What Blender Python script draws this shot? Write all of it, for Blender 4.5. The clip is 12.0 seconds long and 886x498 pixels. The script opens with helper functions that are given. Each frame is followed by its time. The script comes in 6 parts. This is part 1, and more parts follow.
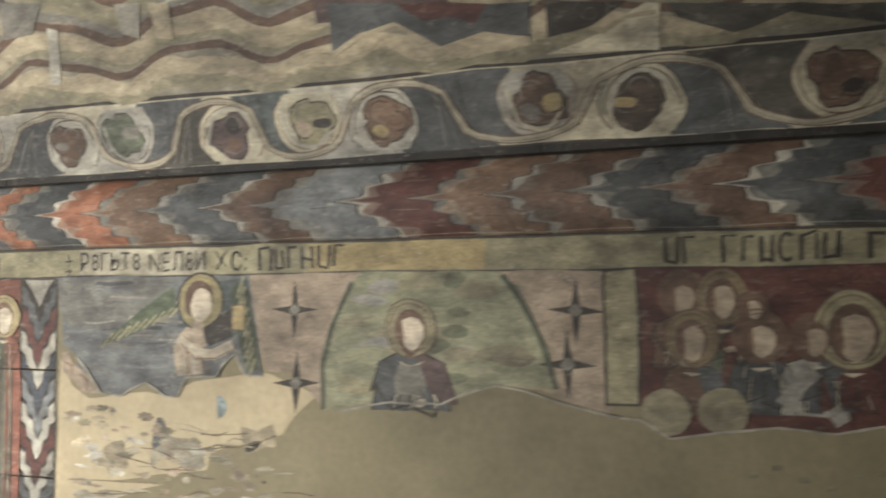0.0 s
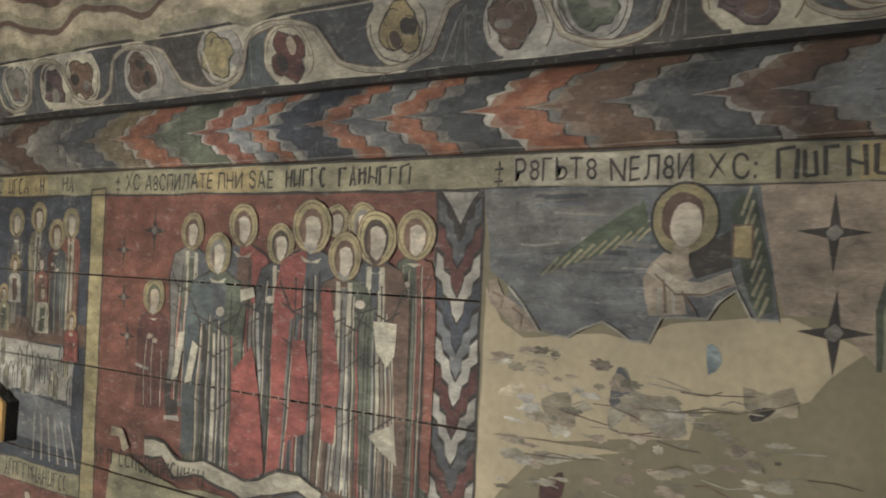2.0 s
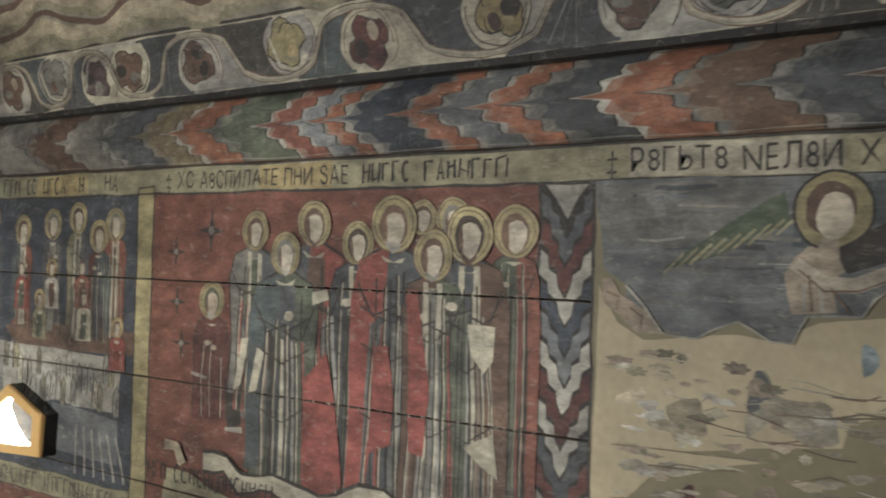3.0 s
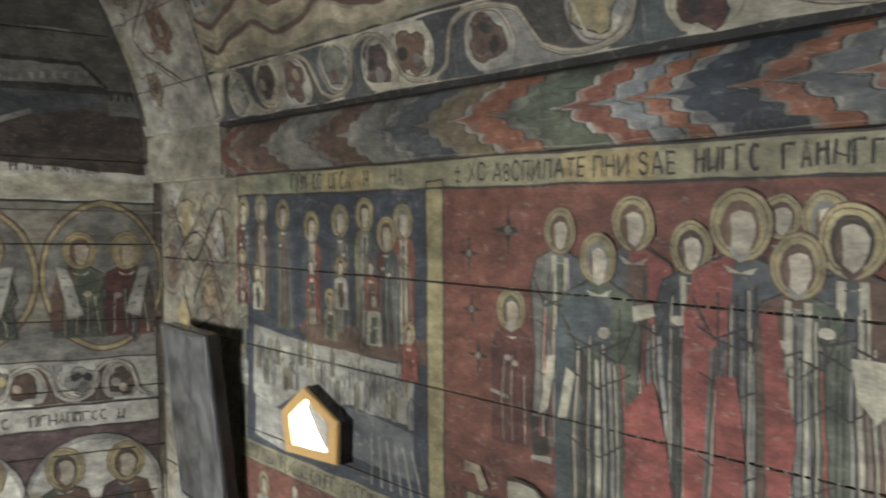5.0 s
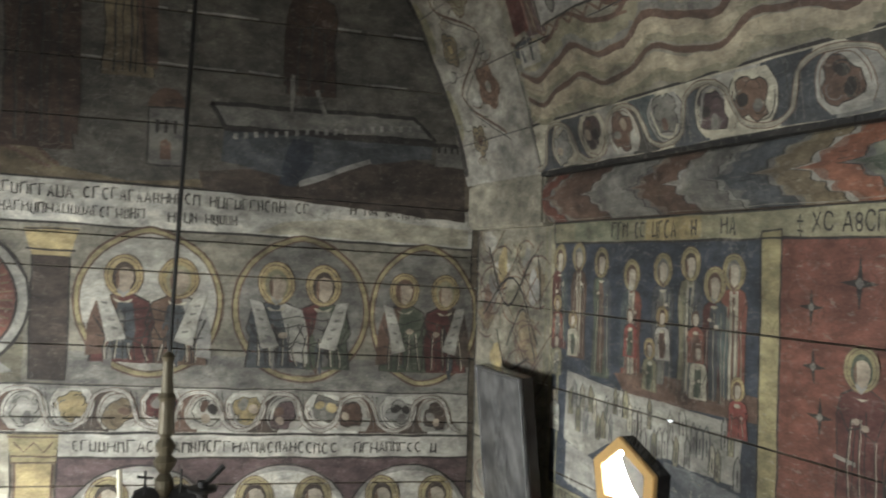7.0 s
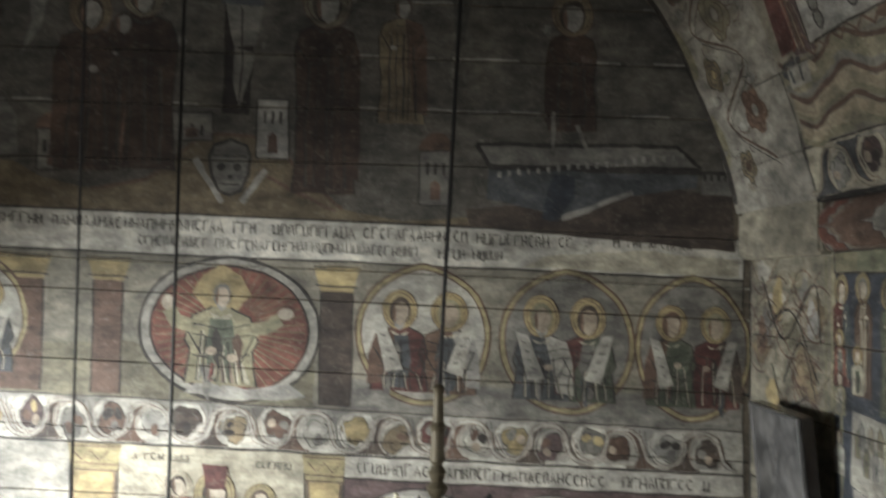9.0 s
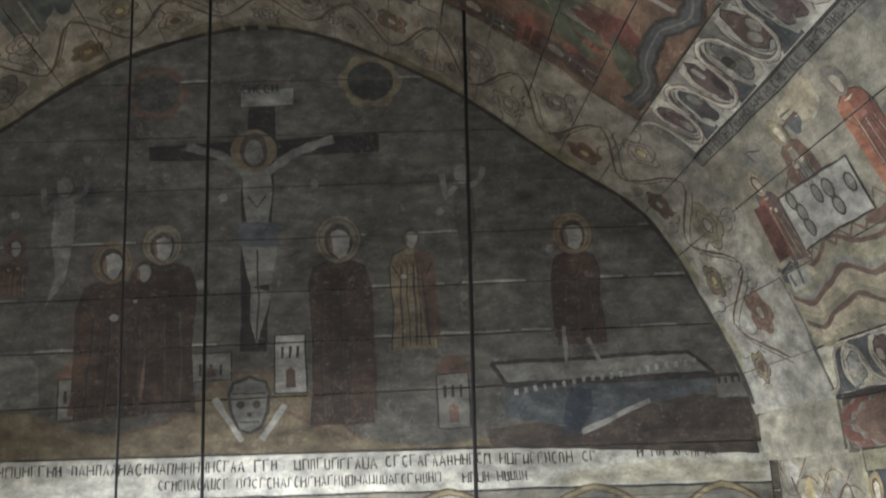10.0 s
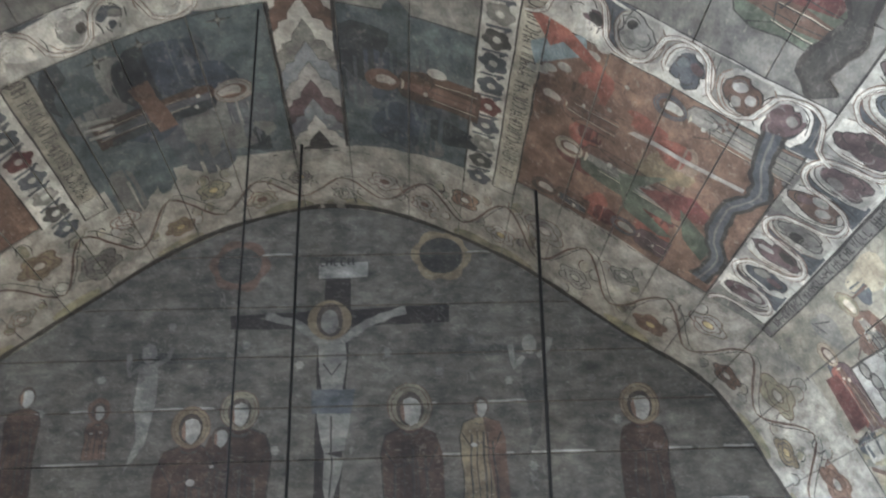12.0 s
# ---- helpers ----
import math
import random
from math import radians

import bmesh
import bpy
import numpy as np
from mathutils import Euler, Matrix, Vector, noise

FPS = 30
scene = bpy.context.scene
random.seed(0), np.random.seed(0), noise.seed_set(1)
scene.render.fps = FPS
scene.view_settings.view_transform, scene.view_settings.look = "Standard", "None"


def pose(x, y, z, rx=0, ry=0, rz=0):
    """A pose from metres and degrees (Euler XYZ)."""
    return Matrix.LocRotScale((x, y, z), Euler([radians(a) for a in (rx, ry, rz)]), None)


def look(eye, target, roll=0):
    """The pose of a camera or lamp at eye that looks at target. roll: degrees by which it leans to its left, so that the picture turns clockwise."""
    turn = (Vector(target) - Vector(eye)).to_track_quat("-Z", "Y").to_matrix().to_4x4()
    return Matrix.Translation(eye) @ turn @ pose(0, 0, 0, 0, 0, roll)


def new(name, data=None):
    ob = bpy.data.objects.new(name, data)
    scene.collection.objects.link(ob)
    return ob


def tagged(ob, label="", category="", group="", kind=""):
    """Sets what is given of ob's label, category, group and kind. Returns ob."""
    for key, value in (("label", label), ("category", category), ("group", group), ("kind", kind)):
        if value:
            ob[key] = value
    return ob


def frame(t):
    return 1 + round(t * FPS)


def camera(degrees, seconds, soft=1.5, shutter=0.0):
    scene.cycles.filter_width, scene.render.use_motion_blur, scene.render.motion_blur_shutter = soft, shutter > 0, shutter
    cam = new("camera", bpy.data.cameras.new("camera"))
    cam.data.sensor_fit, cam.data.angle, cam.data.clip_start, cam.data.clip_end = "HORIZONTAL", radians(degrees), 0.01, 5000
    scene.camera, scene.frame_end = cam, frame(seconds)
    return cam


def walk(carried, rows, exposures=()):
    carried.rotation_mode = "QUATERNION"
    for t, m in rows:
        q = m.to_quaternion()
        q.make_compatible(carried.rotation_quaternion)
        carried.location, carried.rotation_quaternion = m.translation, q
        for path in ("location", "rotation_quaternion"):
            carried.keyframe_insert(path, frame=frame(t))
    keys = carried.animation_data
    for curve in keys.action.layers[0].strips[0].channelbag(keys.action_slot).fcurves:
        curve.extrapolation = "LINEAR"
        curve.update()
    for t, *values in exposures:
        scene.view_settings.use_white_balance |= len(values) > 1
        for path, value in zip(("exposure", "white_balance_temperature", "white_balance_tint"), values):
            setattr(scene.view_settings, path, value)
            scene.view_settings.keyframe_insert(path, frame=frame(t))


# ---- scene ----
cam = camera(52.4, 12.0, soft=2.0, shutter=0.5)
PATH = [
    (0, (1.975, 0.062, 1.69), (1.274, 1.932, 1.805), -0.2),
    (0.5, (1.583, -0.027, 1.646), (0.941, 1.864, 1.761), -0.5),
    (1, (1.32, 0.065, 1.619), (0.595, 1.928, 1.684), -0.4),
    (1.5, (1.303, 0.269, 1.626), (0.253, 1.971, 1.647), 1.4),
    (2, (1.218, 0.302, 1.594), (0.062, 1.934, 1.619), 2.2),
    (2.5, (1.086, 0.266, 1.576), (-0.033, 1.924, 1.6), 3.1),
    (2.7, (1.004, 0.237, 1.573), (-0.083, 1.915, 1.609), 1.9),
    (4.3, (0.728, 0.568, 1.68), (-0.709, 1.957, 1.598), -0.3),
    (4.5, (0.664, 0.547, 1.697), (-0.801, 1.905, 1.601), -0.7),
    (5, (0.571, 0.479, 1.699), (-0.978, 1.741, 1.613), -0.4),
    (5.5, (0.534, 0.423, 1.701), (-1.103, 1.57, 1.648), -0.4),
    (6, (0.495, 0.387, 1.72), (-1.236, 1.388, 1.678), -1.1),
    (6.5, (0.5, 0.362, 1.706), (-1.31, 1.214, 1.703), -0.6),
    (6.7, (0.511, 0.367, 1.683), (-1.322, 1.166, 1.706), 0.4),
    (8.5, (0.557, 0.358, 1.648), (-1.415, 0.689, 1.617), 1.6),
    (9, (0.575, 0.403, 1.696), (-1.418, 0.539, 1.775), 0.9),
    (9.5, (0.645, 0.34, 1.691), (-1.32, 0.457, 2.043), -1.0),
    (10, (0.643, 0.309, 1.767), (-1.281, 0.463, 2.29), -3.4),
    (10.5, (0.65, 0.237, 1.762), (-1.244, 0.418, 2.38), -3.5),
    (11, (0.68, 0.159, 1.745), (-1.18, 0.348, 2.456), -2.8),
    (11.5, (0.715, 0.124, 1.717), (-1.108, 0.281, 2.525), -2.8),
    (12, (0.759, 0.126, 1.698), (-1.03, 0.22, 2.588), -2.4),
]
EXPOSURES = [(0, 0.75, 6900, 10), (0.5, 0.4, 6900, 10), (1.0, 0.08, 6850, 10), (1.5, -0.12, 6800, 10), (2.5, -0.42, 6650, 10), (4.5, -0.5, 6300, 8), (5.5, -0.5, 6250, 8), (6.5, -0.58, 6300, 7), (8.5, -0.78, 6200, 6), (9.0, -0.95, 6300, 8), (9.5, -0.42, 6300, 9), (10.0, 0.35, 5950, 8), (10.5, 0.9, 5800, 9), (11, 1.12, 5600, 9), (12, 1.4, 5400, 9)]
walk(cam, [(t, look(eye, target, roll)) for t, eye, target, roll in PATH], EXPOSURES)

# ---- light: pale daylight from small openings ----
world = bpy.data.worlds.new("world")
scene.world = world
world.use_nodes = True
wn = world.node_tree
sky = wn.nodes.new("ShaderNodeTexSky")
sky.sky_type, sky.sun_disc = "NISHITA", False
sky.sun_elevation, sky.sun_rotation = radians(42), radians(200)
wn.nodes["Background"].inputs["Strength"].default_value = 0.12
wn.links.new(sky.outputs[0], wn.nodes["Background"].inputs["Color"])

NORTH, WEST, SOUTH, EAST = 2.0, -3.235, -2.44, 4.6
AXIS = -0.22


def daylight(name, where, target, w, h, watts, spread):
    lamp = bpy.data.lights.new(name, "AREA")
    lamp.shape, lamp.size, lamp.size_y, lamp.energy, lamp.color = "RECTANGLE", w, h, watts, (0.98, 1.0, 1.0)
    lamp.spread = radians(spread)
    ob = new(name, lamp)
    ob.matrix_world = look(where, target)
    return ob


# added fill: a narrow up-tilted beam from the unseen east end to the lunette
daylight("lunette_fill", (4.4, -0.5, 1.5), (-3.2, -0.5, 3.3), 1.0, 1.8, 16, 60)
daylight("daylight_window_south_a", (-0.75, -2.36, 1.35), (-0.65, 2, 1.15), 0.6, 0.7, 46, 84)
daylight("daylight_window_south_b", (-1.7, -2.36, 0.95), (-3.2, -0.25, 0.2), 0.6, 0.7, 130, 85)
daylight("daylight_window_north", (-2.0, 2.02, 1.0), (-2.4, 0.0, 1.35), 0.2, 0.22, 16, 170)


# ---- materials ----
def nodes_of(name):
    m = bpy.data.materials.new(name)
    m.use_nodes = True
    return m, m.node_tree, m.node_tree.nodes["Principled BSDF"]


def weather_group():
    """Old distemper on hewn wood: stains, grain streaks, flaked spots. In: colour, amount. Out: colour, height."""
    g = bpy.data.node_groups.new("weathering", "ShaderNodeTree")
    g.interface.new_socket("Colour", in_out="INPUT", socket_type="NodeSocketColor")
    g.interface.new_socket("Wear", in_out="INPUT", socket_type="NodeSocketFloat")
    g.interface.new_socket("Colour", in_out="OUTPUT", socket_type="NodeSocketColor")
    g.interface.new_socket("Height", in_out="OUTPUT", socket_type="NodeSocketFloat")
    n, l = g.nodes, g.links
    gi, go = n.new("NodeGroupInput"), n.new("NodeGroupOutput")
    geo = n.new("ShaderNodeNewGeometry")

    def noise_at(scale, stretch, detail=4.0, rough=0.6):
        mp = n.new("ShaderNodeMapping")
        mp.inputs["Scale"].default_value = stretch
        l.new(geo.outputs["Position"], mp.inputs["Vector"])
        t = n.new("ShaderNodeTexNoise")
        t.inputs["Scale"].default_value, t.inputs["Detail"].default_value, t.inputs["Roughness"].default_value = scale, detail, rough
        l.new(mp.outputs[0], t.inputs["Vector"])
        return t.outputs["Fac"]

    def ramp(v, a, b, lo=0.0, hi=1.0):
        r = n.new("ShaderNodeMapRange")
        r.inputs["From Min"].default_value, r.inputs["From Max"].default_value = a, b
        r.inputs["To Min"].default_value, r.inputs["To Max"].default_value = lo, hi
        l.new(v, r.inputs["Value"])
        return r.outputs[0]

    def mix(kind, fac, a, b):
        m = n.new("ShaderNodeMix")
        m.data_type, m.blend_type = "RGBA", kind
        for sock, v in ((m.inputs[0], fac), (m.inputs[6], a), (m.inputs[7], b)):
            if isinstance(v, (tuple, float)):
                sock.default_value = v
            else:
                l.new(v, sock)
        return m.outputs[2]

    def times(a, b):
        m = n.new("ShaderNodeMath")
        m.operation = "MULTIPLY"
        for sock, v in zip(m.inputs, (a, b)):
            if isinstance(v, float):
                sock.default_value = v
            else:
                l.new(v, sock)
        return m.outputs[0]

    info = n.new("ShaderNodeObjectInfo")
    shift = n.new("ShaderNodeVectorMath")
    shift.operation = "SCALE"
    shift.inputs[0].default_value = (31.0, 17.0, 23.0)
    l.new(info.outputs["Random"], shift.inputs["Scale"])
    moved = n.new("ShaderNodeVectorMath")
    l.new(geo.outputs["Position"], moved.inputs[0])
    l.new(shift.outputs[0], moved.inputs[1])

    def strokes(scale, turns, width):
        """Thin curved brush strokes: level lines of a soft noise."""
        t = n.new("ShaderNodeTexNoise")
        t.inputs["Scale"].default_value, t.inputs["Detail"].default_value, t.inputs["Distortion"].default_value = scale, 1.0, 0.6
        l.new(moved.outputs[0], t.inputs["Vector"])
        f = n.new("ShaderNodeMath")
        f.operation = "PINGPONG"
        f.inputs[1].default_value = 0.5
        l.new(times(t.outputs["Fac"], turns), f.inputs[0])
        return ramp(f.outputs[0], width, 0.0)

    stain = noise_at(2.2, (1, 1, 1.6))
    brush = noise_at(9.0, (1, 1, 2.2))
    grain = noise_at(7.0, (1.8, 1.8, 11), 5.0, 0.7)
    flake = noise_at(34.0, (0.8, 0.8, 2.6), 3.0, 0.65)
    fine = noise_at(140.0, (0.5, 0.5, 1.5), 2.0)
    c = mix("MULTIPLY", 0.75, gi.outputs[0], mix("MIX", ramp(stain, 0.32, 0.68), (0.36, 0.35, 0.33, 1), (1.35, 1.33, 1.28, 1)))
    c = mix("MULTIPLY", 0.8, c, mix("MIX", ramp(brush, 0.3, 0.7), (0.5, 0.5, 0.52, 1), (1.4, 1.38, 1.34, 1)))
    c = mix("MULTIPLY", 0.2, c, mix("MIX", ramp(grain, 0.35, 0.65), (0.5, 0.48, 0.45, 1), (1.2, 1.2, 1.2, 1)))
    c = mix("MIX", times(ramp(flake, 0.62, 0.68), gi.outputs[1]), c, (0.34, 0.31, 0.25, 1))
    c = mix("MIX", times(times(ramp(grain, 0.63, 0.7), ramp(brush, 0.4, 0.6)), gi.outputs[1]), c, (0.12, 0.1, 0.08, 1))
    dark = times(strokes(11.0, 7.0, 0.09), ramp(noise_at(5.0, (1, 1, 1), 2.0), 0.42, 0.56))
    c = mix("MULTIPLY", times(dark, 0.38), c, (0.28, 0.26, 0.25, 1))
    streak = noise_at(13.0, (0.9, 0.9, 1.3), 6.0, 0.72)
    c = mix("MULTIPLY", 0.55, c, mix("MIX", ramp(streak, 0.36, 0.62), (0.42, 0.4, 0.38, 1), (1.28, 1.27, 1.25, 1)))
    dry = noise_at(34.0, (0.7, 0.7, 1.7), 3.0, 0.65)
    c = mix("MIX", times(times(ramp(dry, 0.58, 0.7), ramp(brush, 0.42, 0.6)), 0.22), c, (0.36, 0.34, 0.29, 1))
    light = times(strokes(14.0, 6.0, 0.07), ramp(noise_at(6.0, (1.3, 1.1, 0.9), 2.0), 0.48, 0.6))
    c = mix("MIX", times(light, 0.16), c, (0.42, 0.4, 0.34, 1))
    tone = n.new("ShaderNodeMapRange")
    tone.inputs["To Min"].default_value, tone.inputs["To Max"].default_value = 0.8, 1.12
    l.new(info.outputs["Random"], tone.inputs["Value"])
    grey = n.new("ShaderNodeCombineColor")
    for k in range(3):
        l.new(tone.outputs[0], grey.inputs[k])
    c = mix("MULTIPLY", 1.0, c, grey.outputs[0])
    c = mix("MULTIPLY", 0.35, c, mix("MIX", ramp(fine, 0.35, 0.65), (0.6, 0.6, 0.6, 1), (1.25, 1.25, 1.25, 1)))
    l.new(c, go.inputs[0])
    h = n.new("ShaderNodeMath")
    h.operation = "ADD"
    l.new(grain, h.inputs[0])
    l.new(times(flake, 0.5), h.inputs[1])
    l.new(h.outputs[0], go.inputs[1])
    return g


WEATHER = weather_group()
PAINTS = {}


def paint(name, colour, wear=0.55, rough=0.72, bump=0.2):
    m, t, b = nodes_of(name)
    g = t.nodes.new("ShaderNodeGroup")
    g.node_tree = WEATHER
    g.inputs[0].default_value, g.inputs[1].default_value = (*colour, 1), wear
    t.links.new(g.outputs[0], b.inputs["Base Color"])
    bp = t.nodes.new("ShaderNodeBump")
    bp.inputs["Strength"].default_value, bp.inputs["Distance"].default_value = bump, 0.006
    t.links.new(g.outputs[1], bp.inputs["Height"])
    t.links.new(bp.outputs[0], b.inputs["Normal"])
    b.inputs["Roughness"].default_value = rough
    PAINTS[name] = m
    return m


for name, colour in {
    "brick_red": (0.25, 0.08, 0.048), "dark_red": (0.13, 0.04, 0.032), "bright_red": (0.33, 0.068, 0.05), "orange": (0.31, 0.105, 0.045),
    "umber": (0.15, 0.085, 0.055), "brown": (0.20, 0.115, 0.07), "grey_blue": (0.17, 0.185, 0.2), "slate": (0.085, 0.095, 0.105),
    "night_blue": (0.05, 0.062, 0.085), "teal": (0.085, 0.11, 0.115), "moss": (0.095, 0.115, 0.075), "green": (0.075, 0.105, 0.06),
    "pale_green": (0.27, 0.28, 0.17), "olive": (0.30, 0.275, 0.155), "ochre": (0.42, 0.32, 0.12), "halo_yellow": (0.36, 0.30, 0.125),
    "cream": (0.48, 0.44, 0.32), "white": (0.56, 0.54, 0.47), "grey": (0.32, 0.31, 0.28), "stone_grey": (0.21, 0.2, 0.175),
    "flesh": (0.44, 0.35, 0.25), "pale_flesh": (0.52, 0.45, 0.34), "pink": (0.37, 0.285, 0.205), "black": (0.025, 0.022, 0.02),
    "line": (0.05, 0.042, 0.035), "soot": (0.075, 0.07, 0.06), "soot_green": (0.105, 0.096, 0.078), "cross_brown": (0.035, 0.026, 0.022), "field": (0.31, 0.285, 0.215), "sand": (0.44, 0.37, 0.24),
    "green_wash": (0.17, 0.185, 0.11), "mud": (0.25, 0.225, 0.14), "earth": (0.22, 0.165, 0.085), "plum": (0.12, 0.075, 0.075), "sky_blue": (0.22, 0.30, 0.33),
    "wood": (0.19, 0.15, 0.10), "rib": (0.36, 0.338, 0.285), "corner": (0.27, 0.245, 0.175), "dull_white": (0.40, 0.385, 0.33), "smoke_brown": (0.085, 0.06, 0.045),
}.items():
    mean = 0.3 * colour[0] + 0.55 * colour[1] + 0.15 * colour[2]
    base = tuple(0.94 * (0.74 * c + 0.26 * mean) for c in colour)
    wear = 0.45 if mean > 0.12 else 0.2
    paint(name, base, wear)
    if name in ("brick_red", "umber", "stone_grey", "slate", "earth", "orange", "moss", "grey_blue", "night_blue", "brown", "dark_red"):
        paint("light_" + name, tuple(0.72 * c + 0.28 * w for c, w in zip(base, (0.34, 0.32, 0.27))), wear)
        paint("dark_" + name, tuple(0.5 * c for c in base), wear)


def smooth_plaster(name, colour):
    """Bare clay plaster, trowelled smooth, with broad damp clouds and a few pits."""
    m, t, b = nodes_of(name)
    geo = t.nodes.new("ShaderNodeNewGeometry")
    base = None
    for scale, lo, hi, fac in ((1.6, (0.62, 0.61, 0.58, 1), (1.2, 1.19, 1.15, 1), 0.9), (7.0, (0.82, 0.82, 0.8, 1), (1.1, 1.1, 1.1, 1), 0.8), (55.0, (0.86, 0.86, 0.86, 1), (1.1, 1.1, 1.1, 1), 0.7)):
        n = t.nodes.new("ShaderNodeTexNoise")
        n.inputs["Scale"].default_value, n.inputs["Detail"].default_value = scale, 4
        t.links.new(geo.outputs["Position"], n.inputs["Vector"])
        r = t.nodes.new("ShaderNodeValToRGB")
        r.color_ramp.elements[0].position, r.color_ramp.elements[1].position = 0.3, 0.7
        r.color_ramp.elements[0].color, r.color_ramp.elements[1].color = lo, hi
        t.links.new(n.outputs["Fac"], r.inputs[0])
        mx = t.nodes.new("ShaderNodeMix")
        mx.data_type, mx.blend_type = "RGBA", "MULTIPLY"
        mx.inputs[0].default_value = fac
        if base is None:
            mx.inputs[6].default_value = (*colour, 1)
        else:
            t.links.new(base, mx.inputs[6])
        t.links.new(r.outputs[0], mx.inputs[7])
        base, last = mx.outputs[2], n
    t.links.new(base, b.inputs["Base Color"])
    bp = t.nodes.new("ShaderNodeBump")
    bp.inputs["Strength"].default_value, bp.inputs["Distance"].default_value = 0.25, 0.004
    t.links.new(last.outputs["Fac"], bp.inputs["Height"])
    t.links.new(bp.outputs[0], b.inputs["Normal"])
    b.inputs["Roughness"].default_value = 0.7
    PAINTS[name] = m


smooth_plaster("bare_plaster", (0.205, 0.178, 0.112))
smooth_plaster("sand_plaster", (0.41, 0.345, 0.235))
P = PAINTS


def plain(name, colour, rough=0.5, metal=0.0):
    m, t, b = nodes_of(name)
    tex = t.nodes.new("ShaderNodeTexNoise")
    tex.inputs["Scale"].default_value = 45
    mr = t.nodes.new("ShaderNodeMix")
    mr.data_type, mr.blend_type = "RGBA", "MULTIPLY"
    mr.inputs[0].default_value = 0.5
    mr.inputs[6].default_value = (*colour, 1)
    t.links.new(tex.outputs["Fac"], mr.inputs[7])
    t.links.new(mr.outputs[2], b.inputs["Base Color"])
    b.inputs["Roughness"].default_value, b.inputs["Metallic"].default_value = rough, metal
    return m


IRON = plain("blackened_iron", (0.03, 0.028, 0.026), 0.55, 0.6)
BRASS = plain("dull_brass", (0.11, 0.09, 0.055), 0.55, 0.4)
WAX = plain("candle_wax", (0.75, 0.68, 0.5), 0.5)
VARNISH = plain("varnished_pine", (0.75, 0.47, 0.18), 0.3)
FRAME_DARK = plain("dark_stained_wood", (0.02, 0.015, 0.012), 0.16)
FLOOR_WOOD = plain("worn_floorboards", (0.5, 0.41, 0.3), 0.6)


def glass():
    m, t, b = nodes_of("window_glass")
    b.inputs["Base Color"].default_value = (1, 1, 1, 1)
    b.inputs["Roughness"].default_value, b.inputs["Transmission Weight"].default_value, b.inputs["IOR"].default_value = 0.02, 1.0, 1.45
    return m


GLASS = glass()


def glow(name, colour, strength):
    m, t, b = nodes_of(name)
    b.inputs["Emission Color"].default_value, b.inputs["Emission Strength"].default_value = (*colour, 1), strength
    return m


SKYLIGHT = glow("bright_daylight", (0.95, 1.0, 1.05), 6.0)


def varnished_board():
    m, t, b = nodes_of("tarnished_panel")
    tex = t.nodes.new("ShaderNodeTexNoise")
    tex.inputs["Scale"].default_value, tex.inputs["Detail"].default_value = 7, 6
    r = t.nodes.new("ShaderNodeValToRGB")
    r.color_ramp.elements[0].color, r.color_ramp.elements[1].color = (0.045, 0.045, 0.045, 1), (0.17, 0.165, 0.16, 1)
    r.color_ramp.elements[0].position, r.color_ramp.elements[1].position = 0.35, 0.7
    t.links.new(tex.outputs["Fac"], r.inputs[0])
    t.links.new(r.outputs[0], b.inputs["Base Color"])
    b.inputs["Roughness"].default_value = 0.28
    return m


PANEL = varnished_board()

# ---- surfaces: each maps (u, v, lift) to a place ----
PROFILE = [(0, 3.93), (0.4, 3.85), (0.8, 3.66), (1.1, 3.45), (1.4, 3.22), (1.7, 3.0), (1.86, 2.80), (1.96, 2.6), (2.08, 2.3), (2.16, 2.02)]


def spline(points):
    p = np.array(points, float)
    q = np.vstack([[-p[1, 0], p[1, 1]], p, 2 * p[-1] - p[-2]])
    out = []
    for i in range(1, len(p)):
        a, b, c, d = q[i - 1:i + 3]
        for k in range(12):
            t = k / 12
            out.append(.5 * ((2 * b) + (c - a) * t + (2 * a - 5 * b + 4 * c - d) * t * t + (3 * b - a - 3 * c + d) * t ** 3))
    return np.array(out + [p[-1]])


ARC = spline(PROFILE)
ARC_S = np.concatenate([[0], np.cumsum(np.linalg.norm(np.diff(ARC, axis=0), axis=1))])
SPRING = float(ARC_S[-1])


def on_north(u, v, lift):
    return Vector((u, NORTH - lift, v))


def sag(u, v):
    """The boards of the end wall slope down towards the north corner, the lower ones more."""
    a = float(np.interp(v, (1.2, 1.8, 1.968, 2.15), (-0.028, -0.008, -0.004, 0.0)))
    b = float(np.interp(v, (1.2, 1.8, 1.968, 2.15), (-0.05, -0.028, -0.026, 0.0)))
    return a + b * u


def on_west(u, v, lift):
    return Vector((WEST + lift, u, v + sag(u, v)))


def on_vault(u, s, lift):
    a = min(abs(s), SPRING)
    y, z = np.interp(a, ARC_S, ARC[:, 0]), np.interp(a, ARC_S, ARC[:, 1])
    y2, z2 = np.interp(min(a + .02, SPRING), ARC_S, ARC[:, 0]), np.interp(min(a + .02, SPRING), ARC_S, ARC[:, 1])
    y1, z1 = np.interp(max(a - .02, 0), ARC_S, ARC[:, 0]), np.interp(max(a - .02, 0), ARC_S, ARC[:, 1])
    n = Vector((0, z2 - z1, -(y2 - y1))).normalized()
    sign = 1 if s >= 0 else -1
    return Vector((u, AXIS + sign * (y + n.y * lift), z + n.z * lift))


def on_plaster(u, v, lift):
    """The north wall where plaster still bridges the joints of the logs."""
    return on_north(u, v, lift)


BEAM_LOW, BEAM_HIGH, BEAM_OUT = 1.836, 2.012, 0.05


